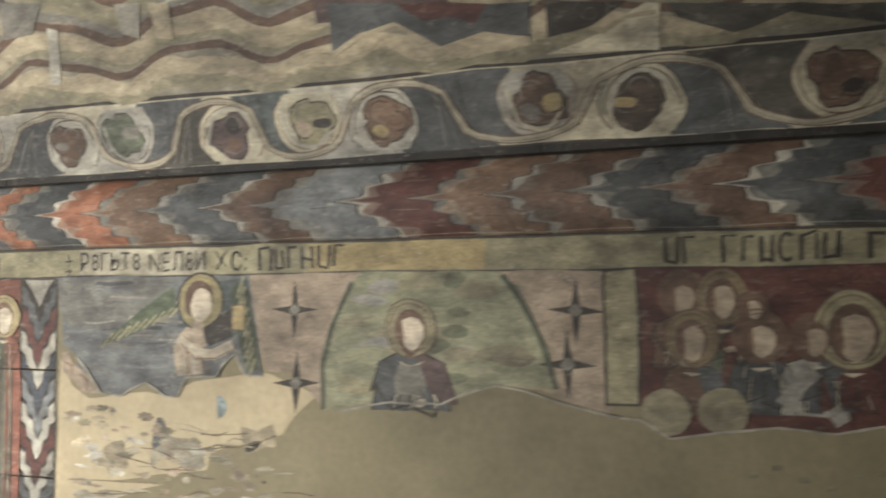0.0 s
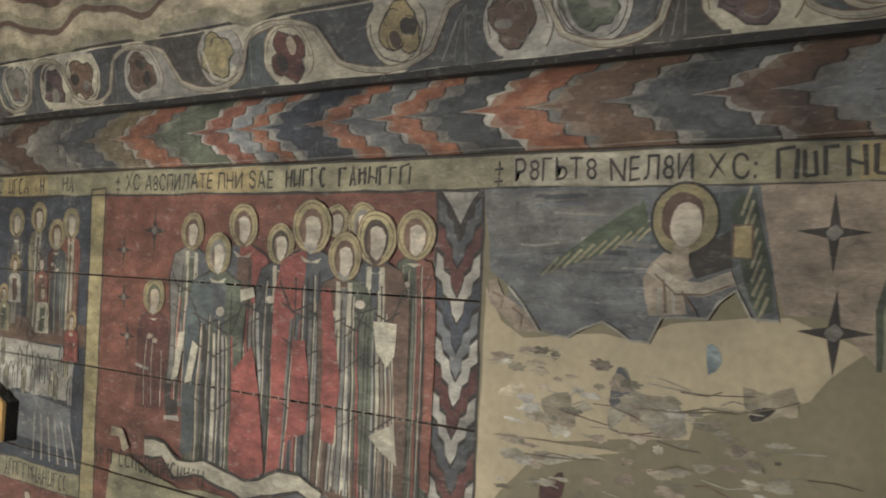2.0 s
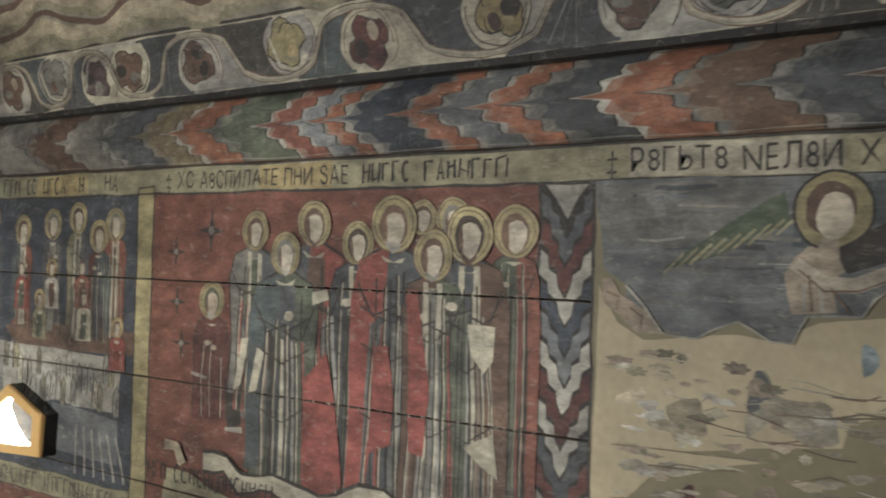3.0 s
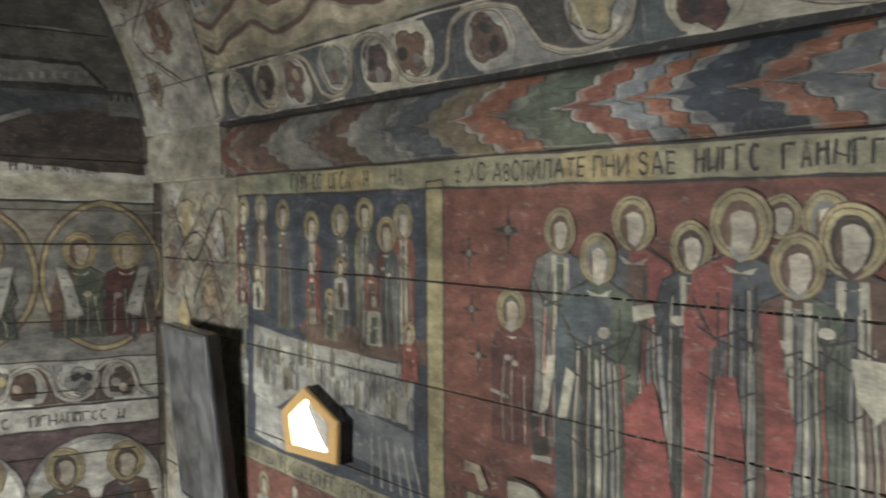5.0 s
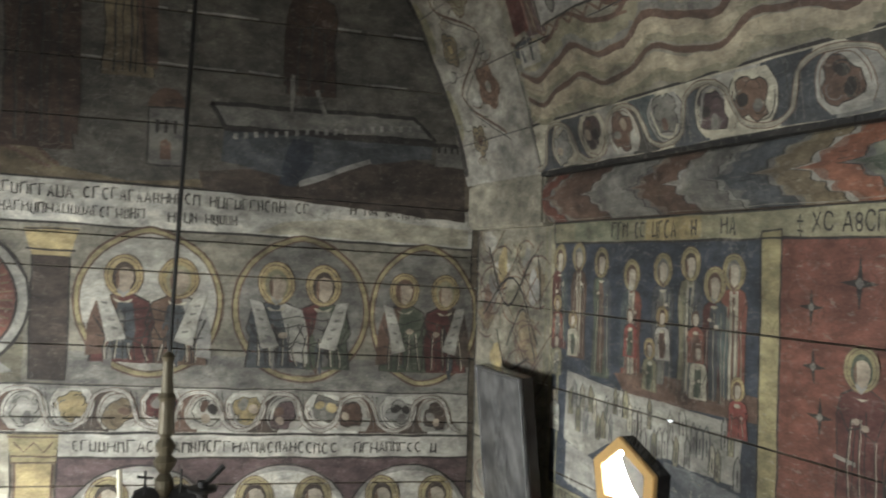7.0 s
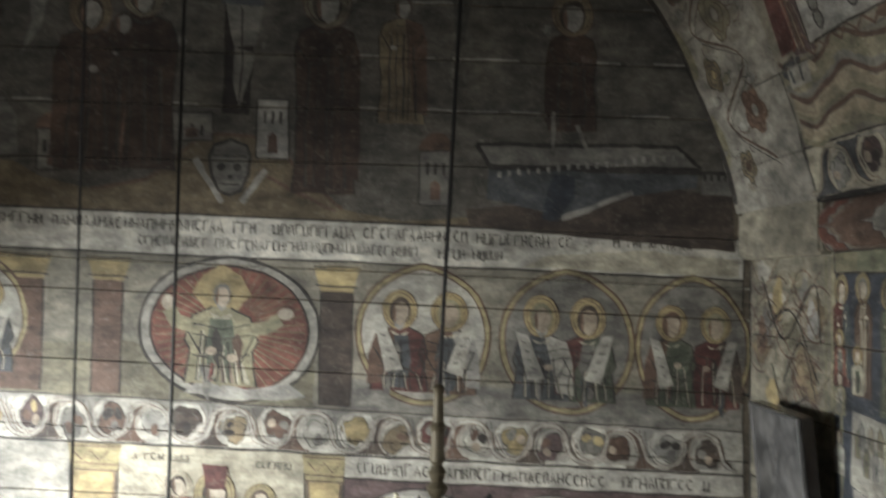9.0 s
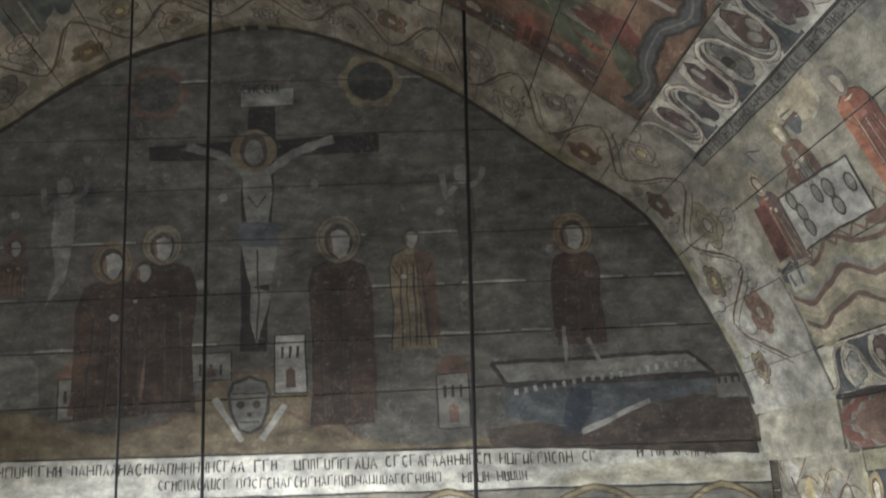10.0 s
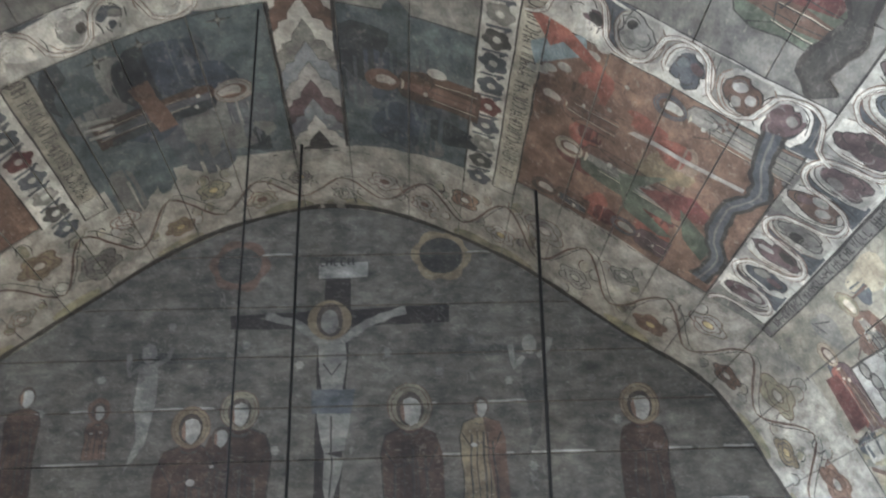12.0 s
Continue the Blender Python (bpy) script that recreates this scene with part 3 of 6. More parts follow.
def written(text, surface, parent, u0, v0, v1, width, lift=0.0056, material="line"):
    """Painted words in the built-in font, one part for each character, filling the width given."""
    h, at, cells = v1 - v0, 0.0, []
    for ch in text:
        if ch == " ":
            at += 0.4
            continue
        cu = bpy.data.curves.new("letter", "FONT")
        cu.body, cu.resolution_u = ch, 3
        ob = bpy.data.objects.new("letter", cu)
        me = bpy.data.meshes.new_from_object(ob)
        bpy.data.objects.remove(ob)
        bpy.data.curves.remove(cu)
        xs = [v.co.x for v in me.vertices]
        if xs:
            cells.append((me, min(xs), at))
            at += max(xs) - min(xs) + 0.14
    k, tall = width / at, h / 0.73
    for me, x0, a in cells:
        lift_here = 0.4 * lift + nudge()
        for v in me.vertices:
            v.co = surface(*wobble(u0 + (a + v.co.x - x0) * k, v0 + v.co.y * tall, surface), lift_here)
        me.materials.append(P[material])
        ob = new("letter", me)
        ob.parent = parent


def star(panel, spot, r, material="line", lift=0.005):
    pts = [(0, r * 1.15), (0.16 * r, 0.16 * r), (r, 0), (0.16 * r, -0.16 * r), (0, -r * 1.15), (-0.16 * r, -0.16 * r), (-r, 0), (-0.16 * r, 0.16 * r)]
    s = put("painted_star", spot, pts, material, panel, lift)
    put("star_heart", spot, blob(r * 0.24, r * 0.24, 4, 0.3, 12), "stone_grey", s, lift + 0.0015)
    return s


def scroll_band(panel, surface, centres, v0, v1, fans, vine, fills, lift=0.004, first=1, vine_w=0.1, seed=3, dark="line", loops=("cream", "dull_white"), petals=("flesh", "ochre", "umber", "stone_grey")):
    """A running vine; each of its bends holds a dark fan and a flower in a pale loop."""
    g = random.Random(seed)
    h, mid = v1 - v0, (v0 + v1) / 2
    ends = [2 * centres[0] - centres[1], *centres, 2 * centres[-1] - centres[-2]]

    def bend(a, b, k):
        out = []
        for i in range(13):
            c = math.cos(math.pi * i / 12)
            out.append((a + (b - a) * i / 12, mid - k * math.copysign(abs(c) ** 0.4, c) * h * 0.44))
        return out

    k = first
    for i, c in enumerate(centres):
        k = -k
        a, b = ends[i], ends[i + 2]
        near = min(c - a, b - c)
        side = -1 if g.random() < 0.8 else 1
        rim = v1 if k > 0 else v0
        left, right = [(c - 0.84 * (c - a), rim), *bend(a, c, -k)[3:]], [*bend(c, b, k)[:10], (c + 0.84 * (b - c), rim)]
        patch("bend_ground", surface, [*left, *right[1:]], loops[(i + 1) % len(loops)], panel, lift)
        fan = patch("fan", surface, [*left, (c - 0.05 * near, rim)] if side < 0 else [(c + 0.05 * near, rim), *right], fans[i % len(fans)], panel, lift + 0.0004)
        lines("fan_fold", surface, [[(c + side * near * (0.46 + 0.13 * q), mid + k * h * 0.44), (c + side * near * (0.42 + 0.05 * q), mid - k * h * 0.05), (c + side * near * 0.38, mid - k * h * 0.25)] for q in range(3)], h * 0.016, ("stone_grey", dark)[i % 2], fan, lift + 0.0008)
        x = c - side * near * 0.13
        w = min(near * g.uniform(0.46, 0.52), h * 0.52)
        loop = curved([(x - w * 0.62, mid + k * h * 0.45), (x - w * 0.98, mid + k * h * 0.22), (x - w * 0.95, mid - k * h * 0.08), (x - w * 0.6, mid - k * h * 0.34), (x, mid - k * h * 0.43), (x + w * 0.6, mid - k * h * 0.34), (x + w * 0.95, mid - k * h * 0.06), (x + w * 1.0, mid + k * h * 0.22), (x + w * 0.7, mid + k * h * 0.45)])
        lp = patch("loop", surface, loop, loops[i % len(loops)], panel, lift + 0.0012)
        lines("loop_line", surface, [loop[2:-2], [(u * 0.86 + x * 0.14, v * 0.86 + (mid + k * 0.1 * h) * 0.14) for u, v in loop[6:-8]]], h * 0.018, g.choice(("umber", dark, "brown")), lp, lift + 0.0018)
        f = fills[i % len(fills)]
        fx, fy = x + g.uniform(-.06, .06) * near, mid + k * h * g.uniform(0.02, 0.1)
        lobes, ph = g.choice((2, 3, 3, 4)), g.uniform(0, 3)
        fw, fh = w * g.uniform(0.70, 0.84), h * g.uniform(0.36, 0.42)
        shape = [(u + g.uniform(-.09, .09) * fw, v + g.uniform(-.09, .09) * fh) for u, v in blob(fw, fh, lobes, 0.3, 22, ph, fx, fy)]
        flower = patch("flower", surface, curved(shape, True, 2), f, panel, lift + 0.003)
        lines("flower_rim", surface, [shape], h * 0.022, dark, flower, lift + 0.0042, closed=True)
        for q in range(3):
            pa = ph + q * 2.1 + g.uniform(-.4, .4)
            px, py = fx + 0.42 * fw * math.cos(pa), fy + 0.42 * fh * math.sin(pa)
            patch("petal", surface, blob(fw * g.uniform(.26, .42), fh * g.uniform(.24, .42), 2, 0.3, 14, pa, px, py), g.choice((f, f, dark, *petals)), flower, lift + 0.0048 + 0.0003 * q)
            lines("petal_drawing", surface, [oval(px, py, fw * .38, fh * .36, 10, math.degrees(pa) - 100, math.degrees(pa) + 80)], h * 0.018, g.choice((dark, dark, "stone_grey")), flower, lift + 0.006)
        if g.random() < 0.6:
            lines("curled_leaf", surface, [curved([(x - w * 0.75, mid + k * h * 0.2), (x - w * 0.45, mid - k * h * 0.22), (x + w * 0.2, mid - k * h * 0.33), (x + w * 0.6, mid - k * h * 0.12)])], h * 0.05, g.choice((vine, "grey", "dull_white")), lp, lift + 0.0062)
    path, k = [], first
    for a, b in zip(ends, ends[1:]):
        path += bend(a, b, k)[:-1]
        k = -k
    lines("vine_edge", surface, [path], h * (vine_w + 0.035), "umber", panel, lift + 0.0064)
    lines("vine", surface, [path], h * vine_w, vine, panel, lift + 0.0072)
    lines("vine_vein", surface, [[(u, v + h * 0.012) for u, v in path]], h * 0.01, "stone_grey", panel, lift + 0.008)


def ground(panel, surface, u0, v0, u1, v1, material, lift=0.002, name="painted_ground", holes=(), edge="line", label=""):
    g = patch(name, surface, rect(u0, v0, u1, v1), material, panel, lift, holes, label)
    if edge:
        lines("border_line", surface, [[(u0, v0), (u1, v0)], [(u0, v1), (u1, v1)]] + ([[(u0, v0), (u0, v1)], [(u1, v0), (u1, v1)]]), 0.006, edge, g, lift + 0.001)
    return g


def mural(label, name="mural_panel", group="murals on the walls and vault"):
    return thing(name, label, "mural", "", group)


TOP = 1.757

# ---- beam: stepped chevrons ----
def chevron_beam():
    band = mural("stepped chevrons in red, grey and brown on the beam", "chevron_band")
    stairs = [(0, -0.12), (0.05, 0.26), (0.10, 0.52), (0.38, 0.54), (0.45, 0.92), (0.70, 0.95), (0.75, 1.36), (1.0, 1.42)]

    def edge(u, jit):
        out = []
        for v in (i / 40 for i in range(41)):
            a = abs(2 * v - 1)
            for (a0, f0), (a1, f1) in zip(stairs, stairs[1:]):
                if a <= a1:
                    f = f0 + (f1 - f0) * (a - a0) / (a1 - a0)
                    break
            k = 1.0 if v < 0.5 else 1.12
            out.append((u + 0.105 * f * k + 0.004 * math.sin(9 * v + jit) + 0.002 * math.sin(47 * v + 2.3 * jit), v))
        return out

    tips = [-2.627, -2.507, -2.215, -1.941, -1.733, -1.546, -1.351, -1.200, -1.040, -0.838, -0.730, -0.646, -0.582, -0.388, -0.293, -0.178, -0.073,
            0.090, 0.246, 0.435, 0.625, 0.771, 1.004, 1.191, 1.367, 1.545, 1.713, 1.859, 2.029]
    while tips[-1] < 4.2:
        tips.append(tips[-1] + 0.2)
    tint = ["brick_red", "umber", "stone_grey", "umber", "stone_grey", "slate", "earth", "orange", "moss", "brick_red", "grey_blue", "orange", "night_blue", "orange", "grey_blue", "orange", "slate",
            "orange", "brown", "slate", "umber", "grey_blue", "dark_red", "brown", "umber", "slate", "umber", "slate", "dark_red"]

    def strip(name, left, right, material, parent, lift):
        bm = bmesh.new()
        rows = [[bm.verts.new(on_beam(ua + (ub - ua) * q / 2, v, lift)) for q in range(3)] for (ua, v), (ub, _) in zip(left, right)]
        for a, b in zip(rows, rows[1:]):
            for q in range(2):
                bm.faces.new((a[q], a[q + 1], b[q + 1], b[q]))
        bmesh.ops.recalc_face_normals(bm, faces=bm.faces[:])
        return part(name, bm, P[material], parent)

    g = random.Random(15)
    prev = edge(tips[0], 0)
    for i, u in enumerate(tips[1:]):
        nxt = edge(u, i)
        gap = u - tips[i]
        m = tint[i % len(tint)]
        chev = strip("chevron", prev, nxt, m, band, 0.0008)
        pale = ("grey", "stone_grey", "dull_white", "light_slate", "grey")[i % 5]
        wide = min(0.035, gap * 0.2)
        inner = [(a + wide * (0.55 + 0.3 * math.sin(23 * v + i)), v) for a, v in prev]
        outer = [(a + wide * (1.25 + 0.4 * math.sin(17 * v + 2 * i)), v) for a, v in prev]
        strip("pale_edge", prev, inner, pale, chev, 0.0014)
        strip("half_tone", inner, outer, "light_" + m, chev, 0.0012)
        lines("dark_edge", on_beam, [[(a - 0.002, v) for a, v in prev]], 0.0055, "line", chev, 0.0046)
        mid = prev[20][0]
        reach = min(0.07, gap * 0.5)
        strip("pale_dart", [(mid, 0.497), (mid + reach * 0.5, 0.475), (mid + reach, 0.45)], [(mid + 0.004, 0.503), (mid + reach * 0.5 + 0.002, 0.53), (mid + reach + 0.006, 0.545)], ("dull_white", "cream", "grey")[i % 3], chev, 0.002)
        lines("dark_tip", on_beam, [[(mid - 0.012, 0.505), (mid + reach * 0.5, 0.47), (mid + reach * 1.1, 0.43)]], 0.006, "line", chev, 0.0056)
        for q in range(2):
            v = g.uniform(0.1, 0.9)
            a = prev[int(v * 40)][0] + gap * g.uniform(0.35, 0.6)
            lines("dry_stroke", on_beam, [[(a, v), (a + gap * g.uniform(.15, .35), v + g.uniform(-.03, .03))]], g.uniform(.006, .014), g.choice(("light_" + m, "dark_" + m)), chev, 0.0032)
        prev = nxt
    lines("pale_line", on_beam, [[(-2.5 + 0.1 * k, 0.03 + 0.012 * math.sin(k * 1.7)) for k in range(70)]], 0.008, "dull_white", band, 0.0065)
    # shade under the vault board, painted along the top of the beam
    lines("dark_line", on_beam, [[(-2.5 + 0.1 * k, 0.965 + 0.01 * math.sin(k * 1.3)) for k in range(70)]], 0.012, "line", band, 0.0065)


chevron_beam()

# ---- lettered band under the beam ----
band = mural("olive-yellow lettered band running under the beam", "lettered_band")
ground(band, on_north, -2.5, TOP, 4.5, 1.833, "olive", 0.002)
for u0, u1, m in ((-1.9, -1.62, "ochre"), (-0.86, -0.6, "ochre"), (0.9, 1.35, "ochre"), (-2.35, -2.05, "pale_green"), (0.2, 0.6, "cream")):
    patch("yellow_patch", on_north, rect(u0, TOP + 0.005, u1, 1.828), m, band, 0.0035)
written("‡ ХС А8СПИЛАТЕ ПНИ ЅАЕ", on_north, band, -1.24, TOP + 0.014, 1.818, 0.70)
lettering(on_north, band, -0.50, -0.06, TOP + 0.014, 1.818, 0.034, 0.0055, seed=4)
lettering(on_north, band, -2.3, -1.45, TOP + 0.012, 1.822, 0.034, 0.0055, seed=5, fill=0.6)
written("‡ Р8ГЬТ8 NЕЛ8И ХС:", on_north, band, 0.15, TOP + 0.014, 1.82, 0.58)
lettering(on_north, band, 0.76, 1.05, TOP + 0.012, 1.822, 0.042, 0.0055, seed=6, fill=0.95)
lettering(on_north, band, 1.75, 2.6, TOP + 0.012, 1.822, 0.04, 0.0055, seed=7, fill=0.7)

# ---- blue panel with two rows of small saints and a walled town, round the window ----
blue = mural("dark blue panel with small saints above a white town")
ground(blue, on_north, -2.5, 0.86, -1.365, TOP, "night_blue", 0.002, holes=[WINDOW])
lines("border_line", on_north, [[(-2.505, 0.3), (-2.505, TOP)], [(-2.45, 0.86), (-2.45, TOP)]], 0.012, "olive", blue, 0.004)
robes = ["dark_red", "umber", "moss", "brick_red", "slate", "olive", "dark_red", "brick_red"]
heads = [(-2.452, 1.697), (-2.310, 1.701), (-2.154, 1.685), (-1.969, 1.644), (-1.799, 1.664), (-1.663, 1.685), (-1.551, 1.625), (-1.471, 1.663)]
for i, (u, v) in enumerate(heads):
    figure(blue, Spot(on_north, u, v), 0.33 + 0.03 * (i % 3), 0.115, robes[i], ("teal", None, "slate")[i % 3], 0.047, hair=("umber", "stone_grey", "smoke_brown")[i % 3],
           beard=("dull_white", "umber", None)[i % 3], stole=(None, "cream")[i % 2], label="small saint in a dark robe with a yellow halo")
lows = [(-2.456, 1.533), (-2.459, 1.395), (-2.339, 1.476), (-1.967, 1.514), (-1.792, 1.523), (-1.627, 1.530), (-1.857, 1.420), (-1.614, 1.430), (-1.441, 1.349), (-2.463, 1.194)]
for i, (u, v) in enumerate(lows):
    figure(blue, Spot(on_north, u, v), 0.13, 0.085, ("brick_red", "olive", "cream", "bright_red", "dull_white")[i % 5], None, 0.03, halo=("ochre", None)[i % 2], lift=0.012, folds=3, label="small saint lower in the crowd")
patch("white_town", on_north, [(-2.377, 1.291), (-2.031, 1.265), (-1.673, 1.263), (-1.429, 1.255), (-1.430, 1.095), (-1.650, 1.085), (-1.72, 1.10), (-1.894, 1.10), (-2.09, 1.08), (-2.225, 1.012), (-2.391, 1.042)], "dull_white", blue, 0.004)
patch("brown_hill", on_north, [(-2.067, 1.318), (-1.842, 1.349), (-1.366, 1.341), (-1.367, 1.271), (-1.733, 1.264), (-1.995, 1.265)], "umber", blue, 0.0055)
patch("town_base", on_north, [(-2.374, 1.034), (-2.186, 1.009), (-2.156, 0.915), (-2.134, 0.869), (-2.377, 0.891)], "grey", blue, 0.0045)
patch("grey_wash", on_north, [(-1.772, 1.091), (-1.430, 1.071), (-1.431, 0.932), (-1.768, 0.941)], "grey_blue", blue, 0.0045)
lines("ray_drawing", on_north, [[(-1.64 + 0.04 * k, 1.03 - 0.002 * k), (-1.64 + 0.05 * k, 0.88)] for k in range(6)], 0.008, "dull_white", blue, 0.006)
lines("ray_drawing", on_north, [[(-2.33 + 0.03 * k, 0.98 - 0.002 * k), (-2.35 + 0.035 * k, 0.88)] for k in range(7)], 0.006, "dull_white", blue, 0.006)
gt = random.Random(63)
for i in range(34):
    u, v = -2.36 + 0.0275 * i, gt.choice((1.14, 1.19, 1.225)) + gt.uniform(-.01, .01)
    w = gt.uniform(0.018, 0.034)
    house = patch("painted_house", on_north, [(u, v - 0.05), (u + w, v - 0.05), (u + w, v + 0.02), (u + w * .5, v + 0.045), (u, v + 0.02)], gt.choice(("grey", "cream", "olive", "dull_white", "mud", "grey")), blue, 0.0065)
    lines("house_drawing", on_north, [[(u, v - 0.05), (u, v + 0.02), (u + w * .5, v + .045), (u + w, v + .02), (u + w, v - .05)], [(u + w * .5, v - .04), (u + w * .5, v + .005)]], 0.005, gt.choice(("line", "soot", "slate")), house, 0.0078)
pier = mural("thin yellow painted border strip between two panels", "border_strip")
ground(pier, on_north, -1.365, 0.3, -1.293, TOP + 0.02, "halo_yellow", 0.003)
under = mural("red painted panel with pale figures under the blue one")
ground(under, on_north, -2.5, 0.3, -1.365, 0.79, "brick_red", 0.002)
patch("lettered_strip", on_north, rect(-2.5, 0.79, -1.365, 0.86), "olive", under, 0.003)
lettering(on_north, under, -2.45, -1.4, 0.80, 0.85, 0.03, 0.0045, seed=9)
for i in range(5):
    figure(under, Spot(on_north, -2.32 + 0.22 * i, 0.72 + 0.02 * (i % 2)), 0.34, 0.13, ("dull_white", "moss", "cream")[i % 3], None, 0.04, halo=("halo_yellow", None)[i % 2], label="pale figure in a long robe")

# ---- red panel with the great row of saints ----
red = mural("brick-red panel with a crowd of standing saints")
ground(red, on_north, -1.293, 0.3, -0.004, TOP, "brick_red", 0.002)
saints = [(-0.866, 1.644), (-0.748, 1.585), (-0.651, 1.664), (-0.505, 1.616), (-0.394, 1.662), (-0.315, 1.680), (-0.227, 1.672), (-0.277, 1.588), (-0.178, 1.637), (-0.062, 1.645)]
look_of = [("stone_grey", "slate", "cream", None), ("moss", "teal", None, "dull_white"), ("bright_red", "slate", None, "umber"), ("slate", "cream", "cream", None),
           ("slate", "bright_red", None, "grey"), ("dark_red", None, None, None), ("dark_red", None, None, None), ("umber", "moss", "cream", "grey"), ("slate", "umber", "cream", "umber"), ("moss", "brick_red", None, None)]
for i in (5, 6, 0, 2, 3, 9, 4, 1, 8, 7):
    u, v = saints[i]
    robe, mant, st, brd = look_of[i]
    r = (0.05, 0.052, 0.056, 0.05, 0.066, 0.04, 0.05, 0.054, 0.062, 0.056)[i]
    tall = (0.5, 0.62, 0.6, 0.66, 0.70, 0.2, 0.2, 0.6, 0.66, 0.64)[i]
    figure(red, Spot(on_north, u, v), tall, (0.19, 0.24, 0.24, 0.18, 0.24, 0.12, 0.12, 0.18, 0.2, 0.12)[i], robe, mant, r, beard=brd, stole=st,
           hair=("umber", "stone_grey", "umber", "smoke_brown", "brown")[i % 5], lift=0.004 + 0.0014 * (5, 6, 0, 2, 3, 9, 4, 1, 8, 7).index(i), folds=8, label="standing saint in a long folded robe with a yellow halo")
for u, v in [(-1.039, 1.652), (-1.188, 1.586), (-1.175, 1.446), (-1.154, 1.325)]:
    star(red, Spot(on_north, u, v), 0.058 if u > -1.1 else 0.042, "line")
u, v = (-1.029, 1.451)
figure(red, Spot(on_north, u, v), 0.33, 0.15, "dark_red", None, 0.05, hair="moss", face="flesh", beard="grey", lift=0.006, label="smaller bowed figure in dark red")
patch("red_robe_fall", on_north, [(-0.665, 1.277), (-0.597, 1.344), (-0.565, 1.199), (-0.531, 1.013), (-0.609, 0.970), (-0.675, 1.003)], "bright_red", red, 0.021)
patch("red_robe_fall", on_north, [(-0.450, 1.372), (-0.403, 1.377), (-0.378, 1.237), (-0.386, 1.137), (-0.463, 1.104), (-0.448, 1.214)], "bright_red", red, 0.021)
patch("red_robe_fall", on_north, [(-0.353, 1.508), (-0.321, 1.510), (-0.277, 1.264), (-0.294, 1.124), (-0.334, 1.131), (-0.338, 1.298)], "bright_red", red, 0.021)
for pts in ([(-0.902, 1.355), (-0.872, 1.358), (-0.897, 1.236), (-0.924, 1.217)], [(-0.840, 1.337), (-0.816, 1.323), (-0.838, 1.227), (-0.867, 1.216)], [(-0.178, 1.437), (-0.104, 1.437), (-0.107, 1.364), (-0.129, 1.335), (-0.165, 1.371)], [(-0.650, 1.490), (-0.599, 1.501), (-0.591, 1.476), (-0.648, 1.460)], [(-0.184, 1.161), (-0.104, 1.199), (-0.090, 1.103), (-0.132, 1.123)]):
    patch("pale_cloth", on_north, pts, "cream", red, 0.0225)
patch("dark_jar", on_north, [(-0.961, 1.205), (-0.901, 1.207), (-0.899, 1.124), (-0.952, 1.101)], "line", red, 0.008)
lines("pale_rim", on_north, [[(-0.962, 1.103), (-0.895, 1.106)], [(-1.105, 1.246), (-1.038, 1.237)]], 0.012, "dull_white", red, 0.009)
hills = [(-1.036, 1.010), (-0.949, 1.013), (-0.886, 0.967), (-0.772, 0.986), (-0.694, 0.972), (-0.608, 0.952), (-0.538, 0.971), (-0.470, 0.998), (-0.404, 1.007), (-0.328, 0.976)]
patch("pale_ground", on_north, [(-1.29, 0.3), *[(-1.195, 0.965), (-1.095, 0.964), (-0.991, 0.933), (-0.869, 0.907), (-0.756, 0.925), (-0.647, 0.918), (-0.585, 0.930)], (-0.6, 0.3)], "olive", red, 0.0235)
lines("dark_bank", on_north, [hills], 0.06, "line", red, 0.024)
lines("pale_bank", on_north, [hills], 0.042, "cream", red, 0.0255)
lines("pale_bank", on_north, [[(-1.202, 1.032), (-1.153, 1.031), (-1.123, 0.985)]], 0.03, "sand", red, 0.0255)
lettering(on_north, red, -1.27, -0.75, 0.93, 0.98, 0.03, 0.026, seed=12)

# ---- upright zigzag strip ----
zig = mural("upright strip of stepped zigzags in grey, white and dark red", "zigzag_strip")
ground(zig, on_north, -0.004, 0.3, 0.125, TOP, "line", 0.003)
tint = ("dull_white", "slate", "dark_red", "dull_white", "night_blue", "grey_blue", "dull_white", "dark_red")
for i in range(24):
    v = TOP - 0.004 - 0.064 * i
    if v < 0.4:
        break
    h = 0.058
    m = tint[i % 8]
    if i == 0:
        pts = [(0.012, v), (0.11, v), (0.085, v - 0.03), (0.062, v - 0.075), (0.035, v - 0.03)]
    else:
        pts = [(0.0, v + .05), (0.02, v + 0.035), (0.024, v + 0.008), (0.042, v - 0.004), (0.047, v - 0.03), (0.061, v - 0.055), (0.076, v - 0.03), (0.081, v - 0.004), (0.099, v + 0.008), (0.103, v + 0.035), (0.121, v + .05),
               (0.121, v - 0.002), (0.103, v - 0.016), (0.099, v - 0.044), (0.081, v - 0.058), (0.076, v - 0.086), (0.061, v - 0.108), (0.047, v - 0.086), (0.042, v - 0.058), (0.024, v - 0.044), (0.02, v - 0.016), (0.0, v - 0.002)]
    patch("zigzag", on_north, pts, m, zig, 0.0045 + 0.0003 * (i % 3))

